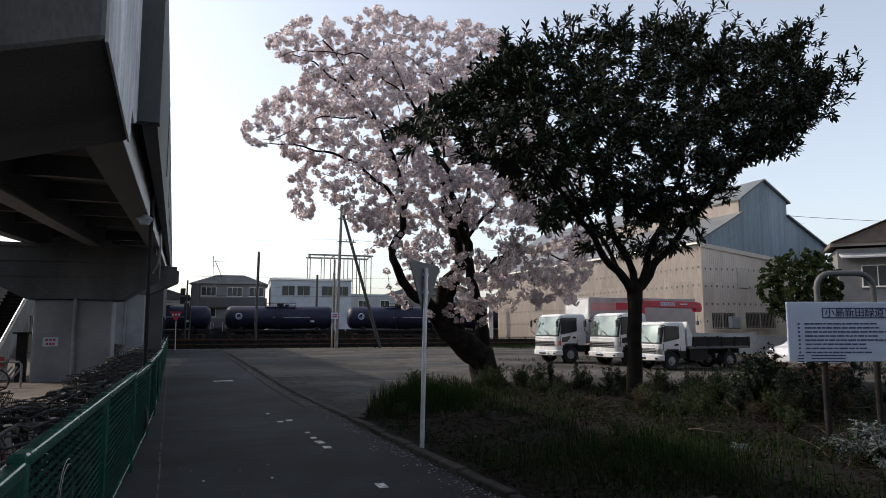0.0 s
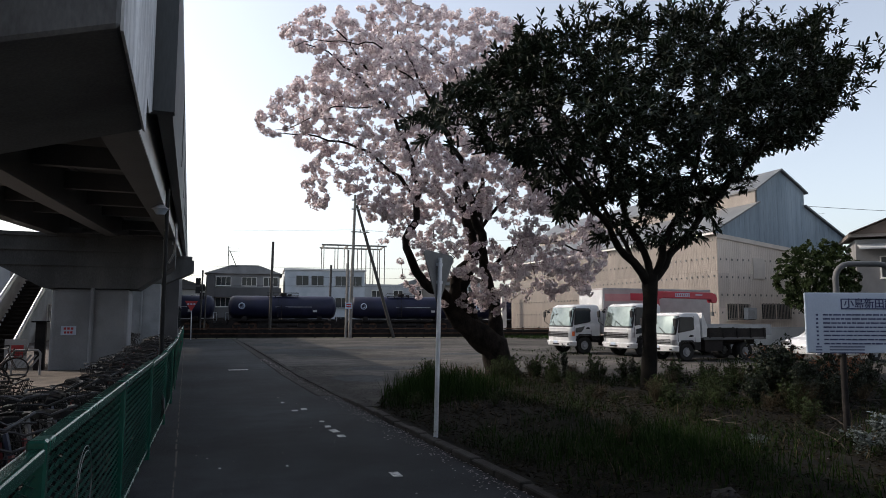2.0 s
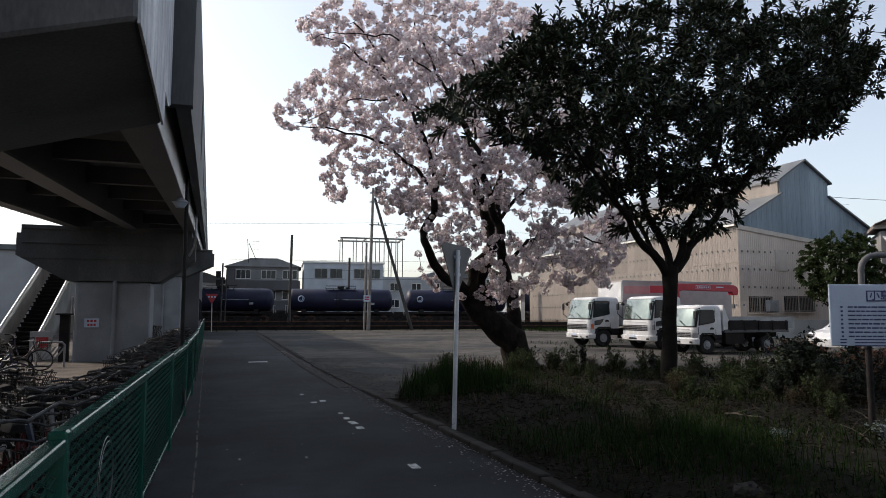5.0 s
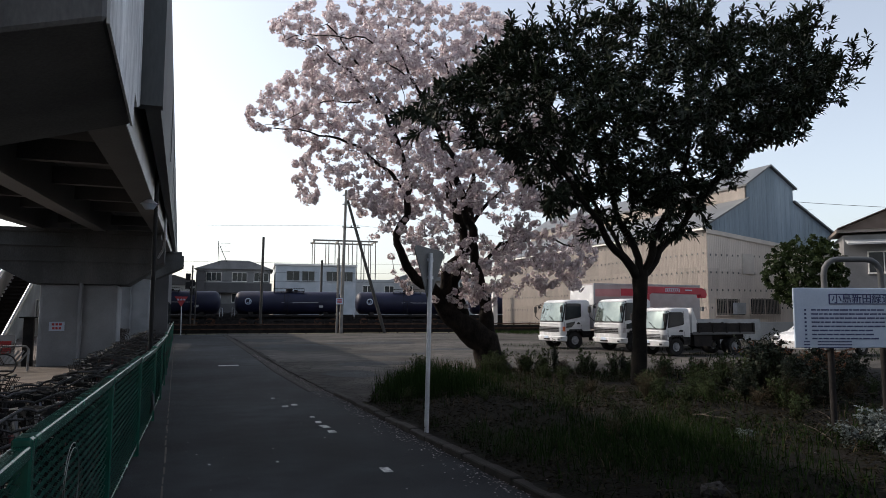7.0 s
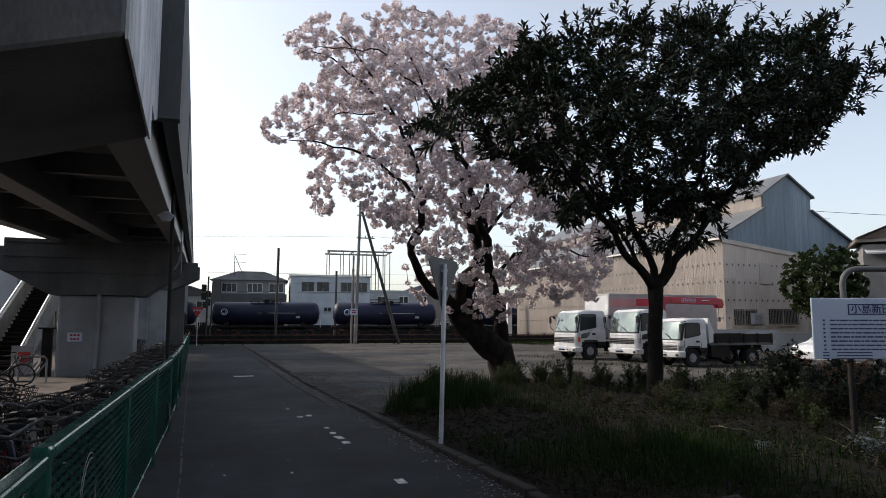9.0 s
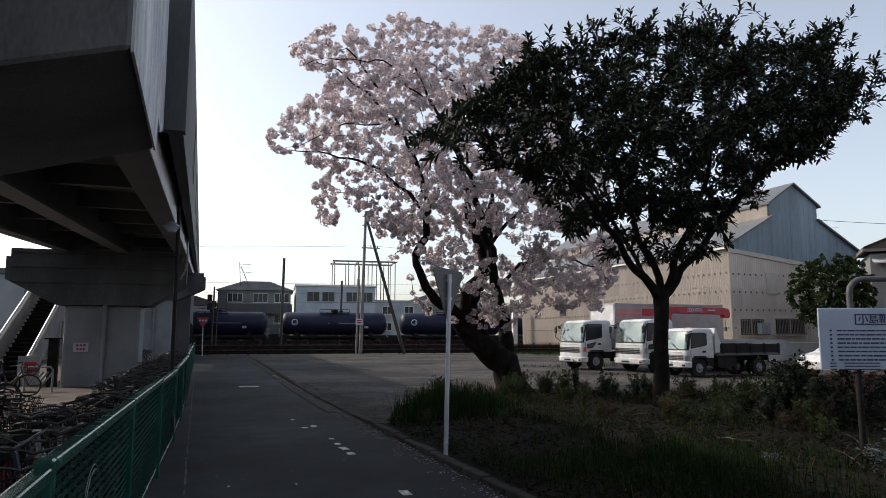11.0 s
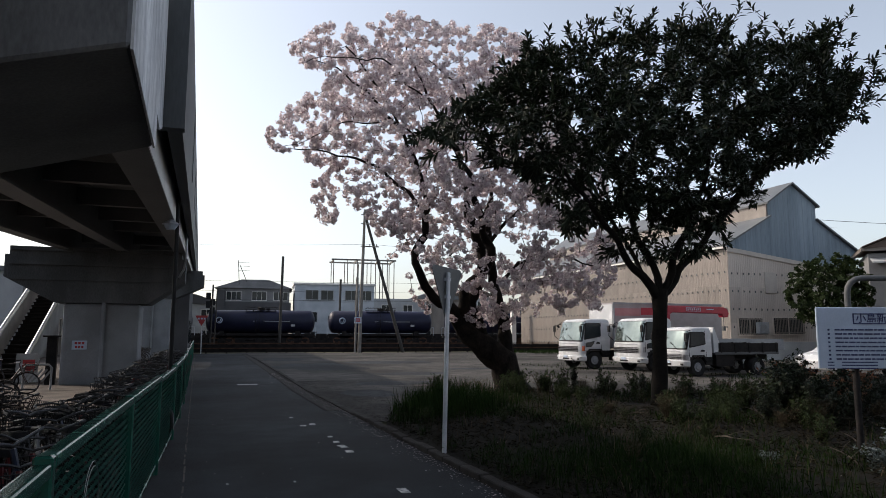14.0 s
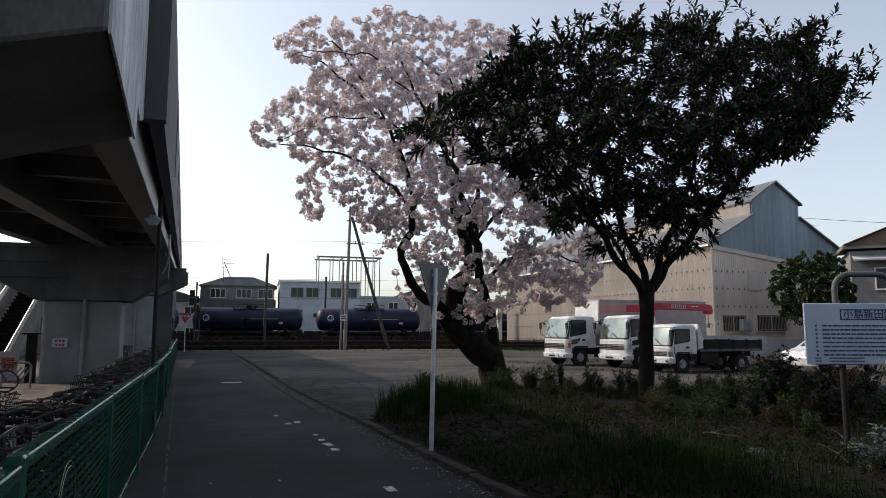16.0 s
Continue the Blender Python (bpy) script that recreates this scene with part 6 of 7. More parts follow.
for line in ([((8.57, ty, 2.35), 0.1), ((8.0, ty - 0.1, 2.95), 0.075), ((7.3, ty - 0.3, 3.5), 0.055), ((6.6, ty - 0.5, 4.2), 0.04), ((5.6, ty - 0.7, 5.0), 0.022)],
             [((8.6, ty, 2.4), 0.1), ((9.3, ty + 0.1, 3.05), 0.08), ((10.0, ty + 0.2, 3.7), 0.06), ((10.9, ty + 0.3, 4.5), 0.045), ((12.2, ty + 0.3, 5.8), 0.025)],
             [((8.57, ty, 2.45), 0.085), ((8.35, ty + 0.3, 3.5), 0.06), ((8.1, ty + 0.5, 4.8), 0.045), ((7.7, ty + 0.6, 6.6), 0.022)],
             [((8.62, ty, 2.5), 0.08), ((9.0, ty - 0.3, 3.6), 0.06), ((9.5, ty - 0.5, 5.0), 0.045), ((10.1, ty - 0.6, 7.0), 0.022)],
             [((8.2, ty - 0.05, 2.8), 0.05), ((7.9, ty + 0.3, 3.6), 0.04), ((7.1, ty + 0.6, 4.6), 0.03), ((5.2, ty + 0.9, 4.9), 0.018)],
             [((9.4, ty + 0.1, 3.15), 0.05), ((10.2, ty - 0.4, 4.3), 0.04), ((11.3, ty - 0.7, 5.6), 0.03), ((12.6, ty - 0.6, 7.4), 0.018)]):
    tr.limb(line)


def shoot(vs, fs, rng, p, d, count, length, width, droop=0.0):
    """The leafy end of a twig: long leaves set round it in a spiral, the lower ones spread wide, the upper ones upright."""
    u, w = frame_of(d)
    turn = rng.uniform(0, 6)
    for k in range(count):
        s, a = k / max(1, count - 1), turn + k * 2.4
        open_ = 1.25 - 0.85 * s + rng.uniform(-0.2, 0.2)
        way = (u * math.cos(a) + w * math.sin(a)) * math.sin(open_) + d * math.cos(open_) - Vector((0, 0, droop * (1.2 - s)))
        add_leaf(vs, fs, p - d * (0.17 * (1 - s)), way.normalized(), d + Vector((0, 0, 0.4)), length * rng.uniform(0.7, 1.15), width * rng.uniform(0.8, 1.2))


pts = [p for p in crown_points(T_OUT, ty, 2.4, 4300, rng)
       if noise.noise(p * 1.1 + Vector((3, 1, 5))) > (-0.2 if p.z < 5.0 else -0.4) and noise.noise(Vector((p.x * 2.6, p.y * 0.3, p.z * 2.6))) > (-0.12 if p.z < 5.2 else -0.28 if p.z < 7.3 else -0.1)]
# shoots that stand out of the outline
mid = Vector((9.2, ty, 5.2))
for i in range(330):
    a, b = rng.choice(list(zip(T_OUT[3:18], T_OUT[4:19])))
    k = rng.random()
    q = Vector((a[0] + (b[0] - a[0]) * k, ty + rng.uniform(-0.9, 0.9), a[1] + (b[1] - a[1]) * k))
    pts.append(q + (q - mid).normalized() * rng.uniform(-0.35, 0.1) + Vector((0, 0, 0.3 * rng.random() ** 3)))
for i in range(150):
    z = rng.uniform(3.1, 4.6)
    pts.append(Vector((8.6 + rng.uniform(-1, 1) * (0.4 + (z - 2.6) * 0.8), ty + rng.uniform(-1.1, 1.1), z)))
ends = tr.reach(pts, 10)
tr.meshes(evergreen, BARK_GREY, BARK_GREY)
vs, fs = [], []
for p, d, path in ends:
    high = min(1.0, max(0.0, (p.z - 4.6) / 3.0))
    d = (d + Vector((0, 0, 0.2 + 0.7 * high))).normalized()
    shoot(vs, fs, rng, p, d, rng.randint(8, 11), 0.185, 0.05, 0.55 * (1 - high))
    for q in path[len(path) // 2:-1]:
        if rng.random() < 0.5:
            shoot(vs, fs, rng, q, (d + Vector((rng.uniform(-1, 1), rng.uniform(-1, 1), 0.3))).normalized(), rng.randint(6, 8), 0.17, 0.048, 0.5 * (1 - high))
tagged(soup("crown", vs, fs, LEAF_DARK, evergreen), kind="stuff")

# cherry tree in full bloom
rng = random.Random(8)
cherry = thing("cherry_tree", "old cherry tree in full pale pink bloom", "cherry tree")
C_OUT = [(1.4, 6.6), (1.85, 7.3), (2.65, 7.85), (3.2, 8.5), (2.1, 8.5), (1.95, 9.15), (2.9, 9.7), (4.0, 9.9), (4.65, 10.45), (5.8, 10.3), (7.5, 10.45), (9.1, 10.3), (10.0, 8.2), (11.5, 6.1), (11.8, 3.6),
         (11.0, 2.3), (9.6, 2.2), (8.1, 1.7), (7.0, 1.9), (6.0, 2.0), (5.0, 2.85), (4.45, 4.1), (3.7, 5.0), (3.1, 4.35), (2.7, 4.5), (2.6, 5.25), (2.8, 5.9), (1.6, 6.25)]
cy = 17.2
tr = Tree(rng)
tr.limb([((8.25, cy, -0.02), 0.58), ((8.15, cy, 0.35), 0.42), ((7.95, cy, 0.8), 0.42), ((7.5, cy, 1.2), 0.36), ((6.95, cy, 1.6), 0.26), ((6.5, cy - 0.1, 2.05), 0.19)], 0.06)
nb = len(tr.pos)
for line in ([((6.55, cy - 0.1, 2.0), 0.19), ((5.75, cy - 0.4, 2.75), 0.15), ((5.25, cy - 0.6, 3.45), 0.13), ((5.45, cy - 0.7, 4.4), 0.11), ((5.3, cy - 0.8, 5.6), 0.08), ((4.4, cy - 1.0, 7.2), 0.045), ((3.2, cy - 1.2, 8.6), 0.02)],
             [((7.4, cy, 1.2), 0.3), ((7.15, cy + 0.2, 2.3), 0.23), ((7.45, cy + 0.3, 3.6), 0.2), ((7.05, cy + 0.2, 4.9), 0.15), ((6.8, cy + 0.1, 6.2), 0.08), ((6.3, cy, 8.2), 0.04)],
             [((8.05, cy + 0.1, 0.6), 0.32), ((8.05, cy + 0.2, 1.8), 0.22), ((7.9, cy + 0.3, 2.9), 0.18), ((7.7, cy + 0.5, 4.2), 0.14), ((8.2, cy + 1.2, 6.0), 0.07), ((8.9, cy + 1.4, 8.2), 0.03)],
             [((6.6, cy - 0.1, 1.95), 0.2), ((6.85, cy - 0.4, 2.9), 0.17), ((7.3, cy - 0.6, 3.6), 0.16), ((6.9, cy - 0.9, 5.0), 0.11), ((5.6, cy - 1.4, 7.0), 0.05), ((4.6, cy - 1.6, 8.8), 0.02)],
             [((5.3, cy - 0.6, 4.9), 0.07), ((4.5, cy - 0.5, 5.6), 0.05), ((3.4, cy - 0.4, 6.1), 0.035), ((2.1, cy - 0.2, 6.2), 0.015)],
             [((4.7, cy - 0.9, 6.8), 0.05), ((3.8, cy - 0.4, 8.0), 0.035), ((2.6, cy - 0.1, 8.7), 0.015)],
             [((7.8, cy + 0.4, 3.0), 0.08), ((8.6, cy + 0.1, 3.6), 0.06), ((9.4, cy - 0.2, 3.8), 0.045), ((10.6, cy - 0.5, 3.5), 0.018)],
             [((5.0, cy - 1.6, 7.5), 0.03), ((4.2, cy - 2.0, 8.0), 0.024), ((3.3, cy - 1.9, 8.15), 0.017), ((2.2, cy - 1.4, 8.0), 0.008)],
             [((5.2, cy - 1.0, 6.4), 0.03), ((4.2, cy - 1.8, 6.7), 0.024), ((2.9, cy - 1.6, 6.5), 0.017), ((1.7, cy - 1.0, 6.0), 0.007)],
             [((6.6, cy - 0.6, 6.2), 0.04), ((6.2, cy - 1.8, 7.4), 0.03), ((5.5, cy - 2.2, 8.0), 0.02), ((4.4, cy - 2.0, 8.5), 0.008)],
             [((6.3, cy - 1.6, 7.2), 0.035), ((6.9, cy - 2.0, 8.0), 0.025), ((8.0, cy - 2.0, 8.1), 0.012)],
             [((7.3, cy - 0.3, 3.9), 0.07), ((8.3, cy - 0.8, 5.2), 0.05), ((9.4, cy - 1.0, 6.2), 0.035), ((10.3, cy - 1.0, 7.4), 0.015)]):
    tr.limb([(p, r * 0.8) for p, r in line], 0.2)
pts = crown_points(C_OUT, cy, 2.9, 5400, rng)
keep = []
for p in pts:
    low = p.z < 4.6
    edge = edge_distance(C_OUT, p.x, p.z)
    if noise.noise(p * 0.8 + Vector((7, 2, 1))) > (-0.1 if p.z < 2.7 else -0.22 if low else -0.3) and noise.noise(p * 2.2) > (-0.02 if edge < 0.4 else -0.08 if low else -0.22):
        keep.append(p)
ends = tr.reach(keep, nb, 0.22, up=-0.1)
tr.meshes(cherry, BARK, TWIG, 0.0075)
vs, fs = [], []


def puff(p, r, petals):
    """A ball of five-cornered petals round a twig."""
    for _ in range(petals):
        o = Vector((rng.gauss(0, 1), rng.gauss(0, 1), rng.gauss(0, 1))).normalized()
        c = p + o * r * rng.uniform(0.75, 1.0)
        n = (o + Vector((rng.uniform(-0.35, 0.35), rng.uniform(-0.35, 0.35), rng.uniform(-0.35, 0.35)))).normalized()
        u, w = frame_of(n)
        s = rng.uniform(0.026, 0.04)
        b = len(vs)
        a0 = rng.uniform(0, 6)
        for k in range(5):
            a = a0 + k * math.tau / 5
            vs.append(c + (u * math.cos(a) + w * math.sin(a)) * s + n * (0.4 * s if k % 2 else 0))
        fs.append((b, b + 1, b + 2, b + 3, b + 4))


for p, d, path in ends:
    puff(p, rng.uniform(0.06, 0.105), 22)
    for a, b in zip(path, path[1:]):
        if rng.random() < 0.85:
            puff(a.lerp(b, rng.random()) + Vector((rng.uniform(-0.06, 0.06), rng.uniform(-0.06, 0.06), rng.uniform(-0.08, 0.05))), rng.uniform(0.05, 0.09), rng.randint(13, 19))
tagged(soup("blossom", vs, fs, BLOSSOM, cherry), kind="stuff")


# background tree by the warehouse
def leaf_ball_tree(name, label, at, radius, z0, count, mat, lsize, seed, trunk=0.12):
    r_ = random.Random(seed)
    th = thing(name, label, "tree" if radius[2] > 1.2 else "shrub")
    t_ = Tree(r_)
    t_.limb([((at[0], at[1], -0.03), trunk), ((at[0] + 0.05, at[1], z0 * 0.6), trunk * 0.8), ((at[0], at[1], z0 + radius[2] * 0.5), trunk * 0.5)], 0.04)
    tg = []
    while len(tg) < count:
        v = Vector((r_.gauss(0, 1), r_.gauss(0, 1), r_.gauss(0, 1))).normalized() * r_.uniform(0.35, 1.0) ** 0.6
        v = Vector((at[0] + v.x * radius[0], at[1] + v.y * radius[1], z0 + radius[2] * 0.75 + v.z * radius[2]))
        if v.z > 0.15 and noise.noise(v * 0.9 + Vector((seed, 0, 0))) > -0.3:
            tg.append(v)
    e_ = t_.reach(tg, 2)
    t_.meshes(th, BARK_GREY, TWIG)
    a, b = [], []
    for p, d, path in e_:
        rosette(a, b, r_, p, (d + Vector((0, 0, 0.2))).normalized(), r_.randint(9, 14), lsize, lsize * 0.5, 1.0)
        for q in path[1:-1]:
            rosette(a, b, r_, q, (d + Vector((r_.uniform(-1, 1), r_.uniform(-1, 1), 0.3))).normalized(), 5, lsize, lsize * 0.5, 1.0)
    tagged(soup("crown", a, b, mat, th), kind="stuff")
    return th


leaf_ball_tree("tree", "rounded evergreen tree beside the house", (35.65, 30.6), (2.6, 2.3, 2.35), 2.4, 760, LEAF_MID, 0.22, 3)


# shrubs on the verge
def shrub(kind, seed, height, spread, count, mat, lsize):
    r_ = random.Random(seed)
    sh = thing("shrub", kind, "shrub", "shrubs on the verge")
    a, b, sv, sf = [], [], [], []
    bm = bm_new()
    for k in range(count):
        ang, lean = r_.uniform(0, math.tau), r_.uniform(0.1, 1.0) * spread
        h = height * r_.uniform(0.55, 1.0)
        line = []
        for i in range(6):
            s = i / 5
            line.append(Vector((math.cos(ang) * lean * s ** 1.3, math.sin(ang) * lean * s ** 1.3, h * s)) + noise.noise_vector(Vector((k * 3.1, s * 3, seed))) * 0.08 * s)
        tube(bm, [line[0], line[2], line[4], line[5]], [0.008, 0.006, 0.004, 0.002], 4)
        for i in range(1, 6):
            if mat is STRAW:
                if i > 2:
                    rosette(a, b, r_, line[i], Vector((0, 0, 1)), 3, lsize, lsize * 0.12, 0.9)
            else:
                for _ in range(2):
                    off = Vector((r_.uniform(-0.09, 0.09), r_.uniform(-0.09, 0.09), r_.uniform(-0.06, 0.06)))
                    rosette(a, b, r_, line[i] + off, (Vector((math.cos(ang), math.sin(ang), 1.0)) + off * 6).normalized(), r_.randint(4, 7), lsize, lsize * 0.45, 1.0)
    tagged(part("stem_tuft", bm, TWIG if mat is not STRAW else STRAW, sh), kind="stuff")
    tagged(soup("foliage", a, b, mat, sh), kind="stuff")
    return sh


kinds = [shrub("low leafy shrub on the verge", 31, 0.85, 0.45, 26, LEAF_MID, 0.07), shrub("loose leafy shrub on the verge", 32, 1.0, 0.5, 20, LEAF_MID, 0.085),
         shrub("dark evergreen shrub on the verge", 33, 1.35, 0.6, 34, LEAF_DARK, 0.1), shrub("dry straw-coloured weed stalks", 34, 0.8, 0.4, 30, STRAW, 0.16),
         shrub("shrub with reddish-brown spring leaves", 35, 1.1, 0.55, 22, LEAF_RED, 0.08), shrub("low pale variegated shrub on the verge", 36, 0.5, 0.3, 40, PALE_LEAF, 0.06),
         shrub("tall slender dark evergreen shoot on the verge", 37, 1.5, 0.2, 16, LEAF_DARK, 0.09)]
rng = random.Random(77)
used = set()


def plant(k, x, y, s):
    m = pose(x, y, verge_height(x, y) - 0.03, 0, 0, rng.uniform(0, 360)) @ Matrix.Diagonal((s, s, s * rng.uniform(0.85, 1.15), 1))
    if k not in used:
        used.add(k)
        kinds[k].matrix_basis = m
    else:
        copy_thing(kinds[k], m).matrix_basis = m


for i in range(26):
    plant(rng.choice((0, 0, 1, 0, 3)), rng.uniform(7.2, 15.5), rng.uniform(11.8, 13.6), rng.uniform(0.22, 0.36) if i % 5 else 0.6)
for x, y, s in ((9.6, 9.2, 0.8), (10.3, 9.4, 0.7), (11.0, 9.0, 0.85), (10.0, 8.3, 0.8), (11.6, 10.2, 0.8), (9.2, 8.4, 0.65), (8.9, 9.8, 0.6), (10.7, 8.0, 0.8), (12.2, 9.4, 0.95), (9.9, 9.9, 0.75), (10.9, 9.9, 0.8), (10.4, 8.9, 0.92), (10.9, 8.6, 0.91), (11.4, 9.3, 0.92), (12.6, 8.8, 0.92)):
    plant(2 if s > 0.9 else 1, x, y, s * (0.5 if x > 1.1 * y else 0.9))
for x, y, s in ((9.3, 12.6, 0.7), (10.2, 13.4, 0.62), (11.4, 12.2, 0.75), (12.4, 13.0, 0.65), (7.6, 13.6, 0.6), (13.2, 11.6, 0.8), (12.0, 10.8, 0.9)):
    plant(1 if s > 0.64 else 0, x, y, s * 0.65)
for i in range(9):
    plant(4, rng.uniform(10.0, 13.5), rng.uniform(7.4, 10.5), rng.uniform(0.6, 0.95))
for i in range(16):
    plant(rng.choice((0, 1, 3, 3)), rng.uniform(6.2, 10.5), rng.uniform(6.2, 10.5), rng.uniform(0.4, 0.65))
for i in range(10):
    plant(rng.choice((0, 3, 1)), rng.uniform(5.4, 8.0), rng.uniform(13.0, 15.8), rng.uniform(0.45, 0.8))

# the dense dark group beside the notice board, and weeds along the yard's edge
for x, y, s in ((9.2, 8.8, 0.85), (9.5, 9.0, 0.6), (9.4, 8.3, 0.55), (8.6, 8.6, 0.45), (9.0, 8.2, 0.5), (9.7, 8.6, 0.6), (9.0, 7.7, 0.45), (9.5, 7.8, 0.5)):
    plant(2, x, y, s)
for x, y, s in ((9.2, 8.75, 0.88), (9.35, 8.6, 0.7), (10.2, 8.6, 0.75), (7.8, 13.2, 0.5), (9.0, 12.4, 0.5)):
    plant(6, x, y, s)
for x, y, s in ((7.75, 14.2, 0.72), (8.1, 14.0, 0.6), (8.55, 13.8, 0.66), (8.9, 14.0, 0.45), (9.6, 13.6, 0.5), (10.3, 13.2, 0.55), (10.9, 13.0, 0.6), (7.4, 14.4, 0.5), (11.6, 13.4, 0.6), (9.2, 12.0, 0.6),
                (9.9, 11.8, 0.66), (10.5, 11.4, 0.6), (8.0, 11.0, 0.4), (11.2, 11.0, 0.7), (7.2, 13.2, 0.4)):
    plant(1 if s != 0.6 else 3, x, y - 0.6, s * 0.85)
for x, y, s in ((6.75, 4.9, 0.75), (6.95, 5.15, 0.8), (6.6, 5.2, 0.6), (6.3, 4.5, 0.4), (5.6, 5.6, 0.4)):
    plant(5, x, y, s)
for i in range(46):
    plant(rng.choice((0, 1, 3, 0)), 3.7 + 9.0 * rng.random(), rng.uniform(4.6, 13.0), rng.uniform(0.22, 0.42))

# grass, longer and brighter by the kerb's far end
rng = random.Random(15)
vs, fs = [], []


def blade(x, y, z, h, lean, w):
    a = rng.uniform(0, math.tau)
    dx, dy = math.cos(a), math.sin(a)
    if z > 0.0 and y > verge_far(x) - 0.12:
        return
    b = len(vs)
    for s, k in ((0.0, 1.0), (0.55, 0.75)):
        ox, oy = x + dx * lean * s * s, y + dy * lean * s * s
        vs.append((ox - dy * w * k / 2, oy + dx * w * k / 2, z + h * s))
        vs.append((ox + dy * w * k / 2, oy - dx * w * k / 2, z + h * s))
    vs.append((x + dx * lean, y + dy * lean, z + h))
    fs.append((b, b + 1, b + 3, b + 2)), fs.append((b + 2, b + 3, b + 4))


for i in range(30000):
    x, y = 3.25 + 10.5 * rng.random() ** 1.3, rng.uniform(2.5, 15.6)
    if noise.noise((x * 0.6, y * 0.6, 3.0)) + 0.5 * noise.noise((x * 2.1, y * 2.1, 8.0)) < 0.02:
        continue
    blade(x, y, verge_height(x, y) - 0.02, rng.uniform(0.05, 0.22), rng.uniform(0.04, 0.22), rng.uniform(0.008, 0.014))
for i in range(3000):
    x, y = rng.gauss(4.5, 0.5), rng.gauss(12.3, 0.7)
    if x < 3.3 or y > 14.3:
        continue
    blade(x, y, verge_height(x, y) - 0.02, rng.uniform(0.2, 0.55), rng.uniform(0.04, 0.3), rng.uniform(0.008, 0.014))
for i in range(2800):
    x, y = rng.gauss(4.6, 0.55), rng.gauss(5.9, 0.7)
    if x < 3.3 or y < 4.0:
        continue
    blade(x, y, verge_height(x, y) - 0.02, rng.uniform(0.1, 0.3), rng.uniform(0.04, 0.2), rng.uniform(0.006, 0.012))
for i in range(5000):
    x, y = rng.uniform(16, 34), rng.uniform(16, 36)
    if noise.noise((x * 0.3, y * 0.3, 9.0)) < 0.1:
        continue
    blade(x, y, -0.01, rng.uniform(0.05, 0.18), rng.uniform(0.02, 0.1), rng.uniform(0.015, 0.03))
for i in range(1500):
    x, y = rng.uniform(26, 33), rng.uniform(50, 58)
    blade(x, y, -0.01, rng.uniform(0.1, 0.35), rng.uniform(0.05, 0.2), 0.03)
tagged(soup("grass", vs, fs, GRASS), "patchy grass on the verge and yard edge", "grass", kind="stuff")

# dry stalks and twigs lying about
vs, fs = [], []
for i in range(1800):
    x, y = rng.uniform(3.6, 13), rng.uniform(5, 15)
    blade(x, y, verge_height(x, y), rng.uniform(0.05, 0.22), rng.uniform(0.06, 0.25), rng.uniform(0.005, 0.01))
tagged(soup("dry_stalks", vs, fs, STRAW), "dry straw-coloured stalks among the grass", "dry grass", kind="stuff")

# pale stone at the verge's edge
stone_ = thing("stone", "pale broken stone lying on the verge", "stone")
bm = bm_new()
bmesh.ops.create_icosphere(bm, subdivisions=2, radius=1.0)
for v in bm.verts:
    v.co = Vector((v.co.x * 0.16, v.co.y * 0.1, v.co.z * 0.075)) * (1 + 0.25 * noise.noise(v.co * 1.6))
part("stone_block", bm, KERB, stone_)
stone_.matrix_basis = pose(4.05, 4.4, verge_height(4.05, 4.4) + 0.03, 4, 3, 25)

# dead branches on the ground among the shrubs
rng = random.Random(41)
for i in range(18):
    x, y = rng.uniform(5.6, 11.5), rng.uniform(5.2, 10.5)
    th = thing("dead_branch", "dry pale dead branch lying on the verge", "branch", "dead branches on the verge")
    bm = bm_new()
    a, ln = rng.uniform(0, math.tau), rng.uniform(0.35, 0.9)
    line = [Vector((x + math.cos(a) * ln * s, y + math.sin(a) * ln * s, verge_height(x, y) + 0.04 + 0.1 * s + 0.02 * math.sin(s * 5 + i))) for s in (0, 0.3, 0.6, 1.0)]
    tube(bm, line, [0.011, 0.009, 0.006, 0.003], 5)
    for k in (1, 2):
        b2 = a + rng.choice((-1, 1)) * rng.uniform(0.5, 1.0)
        tube(bm, [line[k], line[k] + Vector((math.cos(b2) * 0.15, math.sin(b2) * 0.15, 0.06)), line[k] + Vector((math.cos(b2) * 0.3, math.sin(b2) * 0.3, 0.08))], [0.006, 0.004, 0.002], 4)
    part("twig", bm, DEAD_WOOD, th)
rng = random.Random(16)

# low weeds and leaf litter that cover the verge
vs, fs = [], []
for i in range(26000):
    x, y = 3.15 + 11 * rng.random() ** 1.2, rng.uniform(2.5, 16.0)
    if y > verge_far(x) - 0.1:
        continue
    h = abs(noise.noise((x * 1.3, y * 1.3, 5.0))) * 0.28
    p = Vector((x, y, verge_height(x, y) + rng.uniform(0.005, 0.03 + h)))
    a = rng.uniform(0, math.tau)
    add_leaf(vs, fs, p, Vector((math.cos(a), math.sin(a), rng.uniform(-0.2, 0.7))).normalized(), Vector((0, 0, 1)), rng.uniform(0.035, 0.1), rng.uniform(0.02, 0.045))
tagged(soup("weeds_and_litter", vs, fs, LITTER), "low weeds and leaf litter on the verge, tree shade in their colour", "weeds", kind="stuff")

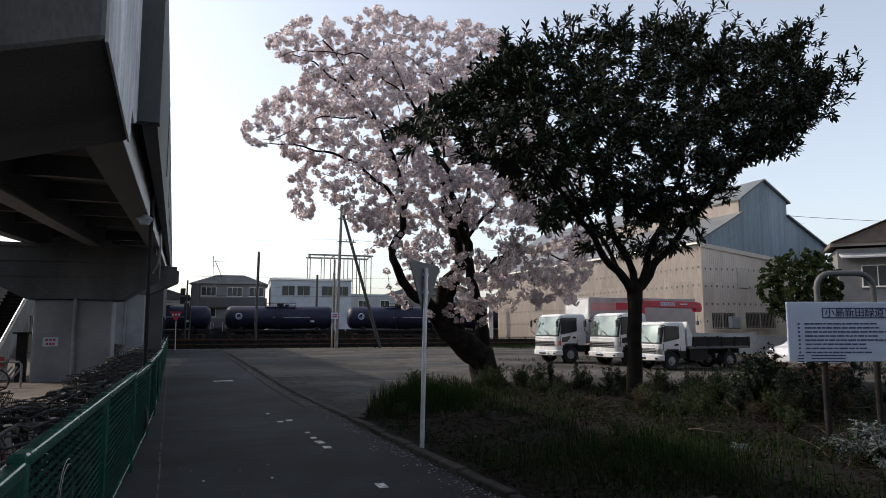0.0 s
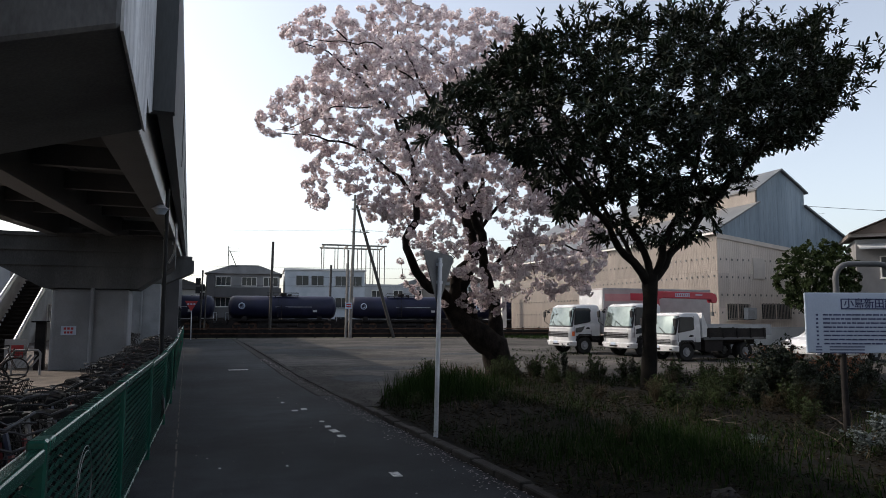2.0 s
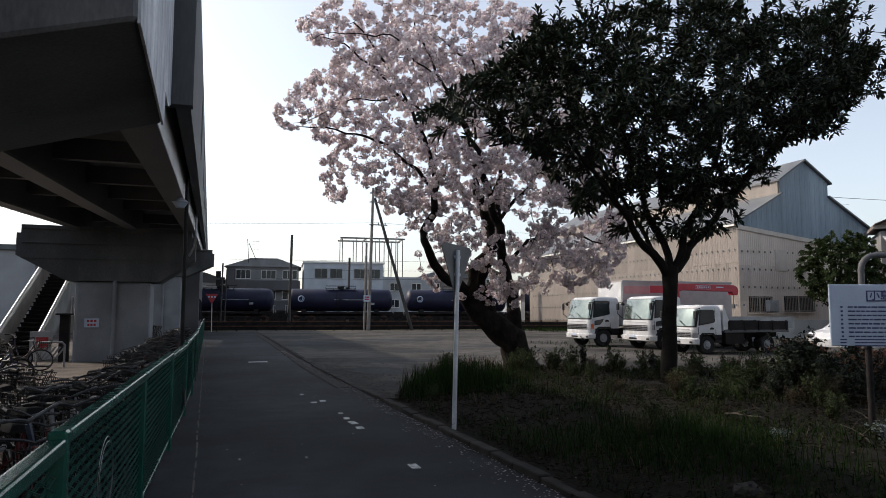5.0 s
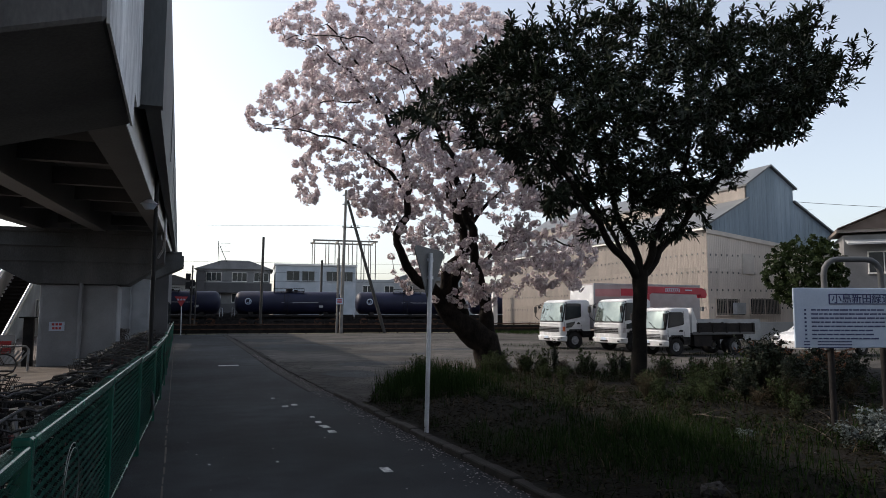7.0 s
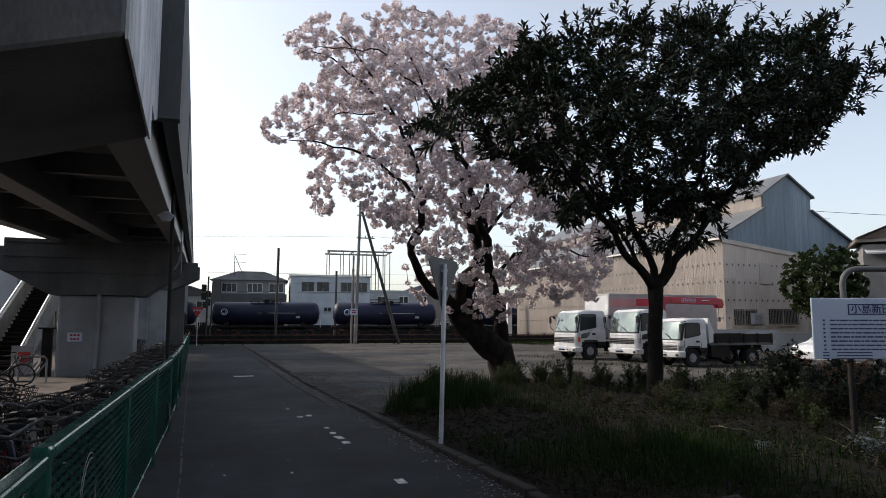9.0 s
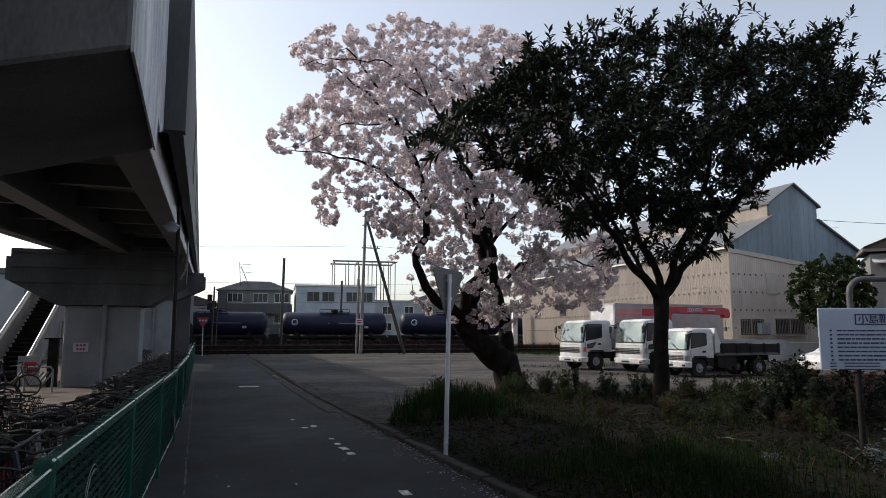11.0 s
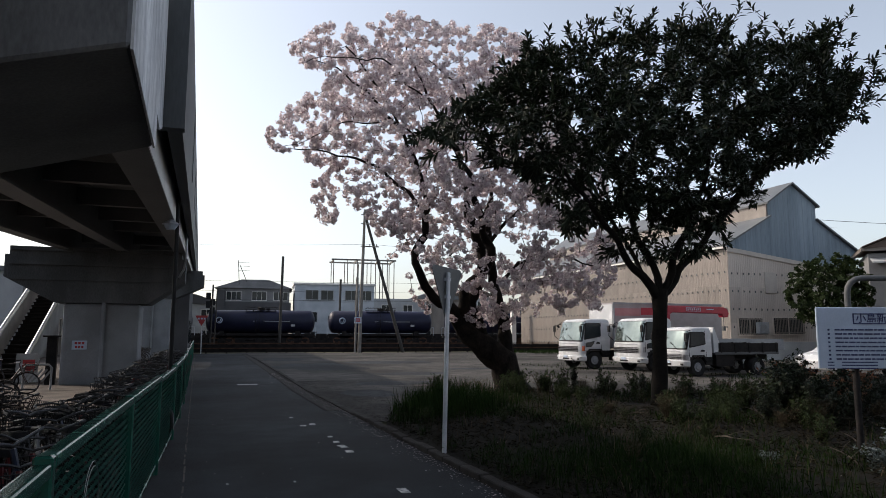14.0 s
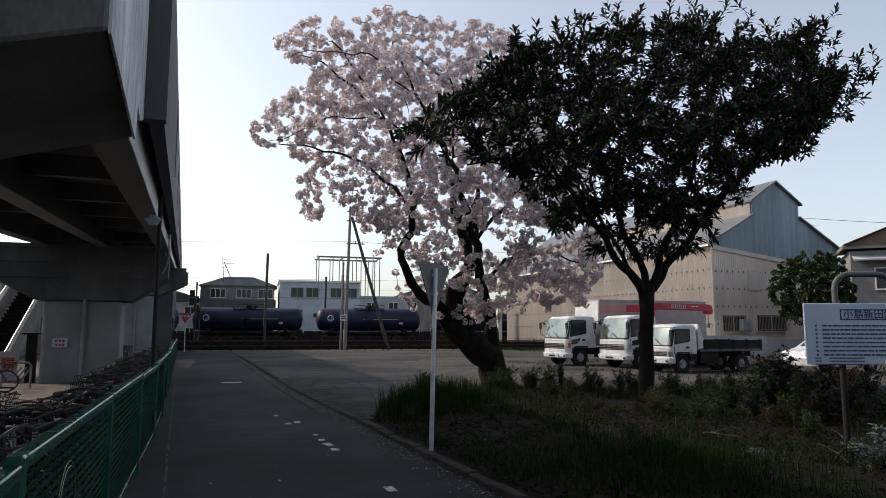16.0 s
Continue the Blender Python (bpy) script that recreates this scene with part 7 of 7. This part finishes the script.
# fallen petals along the kerb and on the lane
vs, fs = [], []
for i in range(1900):
    y = 4.5 + 24 * rng.random()
    x = 3.02 - abs(rng.gauss(0, 0.16)) if rng.random() < 0.9 else rng.uniform(0.0, 7.0)
    z = 0.006 if x < 3.06 else (verge_height(x, y) + 0.012 if y < 13.2 else 0.004)
    if 2.82 < x < 3.05:
        z = 0.01
    a, s = rng.uniform(0, 6.28), rng.uniform(0.008, 0.017)
    b = len(vs)
    for k in range(4):
        vs.append((x + s * math.cos(a + k * 1.57), y + s * math.sin(a + k * 1.57), z + (0.004 if k % 2 else 0)))
    fs.append((b, b + 1, b + 2, b + 3))
tagged(soup("fallen_petals", vs, fs, PETAL_DULL), "fallen cherry petals along the kerb", "petals", kind="stuff")

# loose stones at the yard's edge
vs, fs = [], []
for i in range(2600):
    y = rng.uniform(11.5, 24)
    x = 3.2 + abs(rng.gauss(0, 1.0)) * (y / 18)
    if y < 14.2 and x > 3.5:
        continue
    s = rng.uniform(0.008, 0.02)
    b = len(vs)
    for dx, dy, dz in ((1, 0, 0), (0, 1, 0), (-1, 0, 0), (0, -1, 0), (0.2, 0.1, 0.8)):
        vs.append((x + dx * s * rng.uniform(0.7, 1.2), y + dy * s * rng.uniform(0.7, 1.2), -0.008 + dz * s))
    fs += [(b, b + 1, b + 4), (b + 1, b + 2, b + 4), (b + 2, b + 3, b + 4), (b + 3, b, b + 4)]
tagged(soup("gravel", vs, fs, KERB), "loose grey gravel at the yard's edge", "gravel", kind="stuff")


# ---- what moves ----
# metres that the train has gone along the track, by seconds; it slows down and stops
RUN = [(0.0, -2.9), (0.5, 0.1), (1.0, 3.13), (1.5, 6.2), (2.0, 9.25), (2.5, 12.3), (3.0, 15.35), (3.5, 18.4), (4.0, 21.3), (5.0, 27.0), (6.0, 32.4), (6.5, 35.1), (7.0, 37.75),
       (7.5, 40.27), (8.0, 42.65), (8.5, 44.9), (9.0, 46.98), (9.5, 49.0), (10.5, 52.4), (11.5, 55.4), (12.0, 56.53), (12.5, 57.55), (13.0, 58.38), (13.5, 58.98), (14.0, 59.38), (14.5, 59.62),
       (15.0, 59.69), (16.0, 59.69)]


def motions():
    for k, car in enumerate(TRAIN_CARS):
        walk(car, [(t, RAIL @ pose(s + 4.35 + 13.4 * (2 - k), 0, -0.03)) for t, s in RUN])


motions()
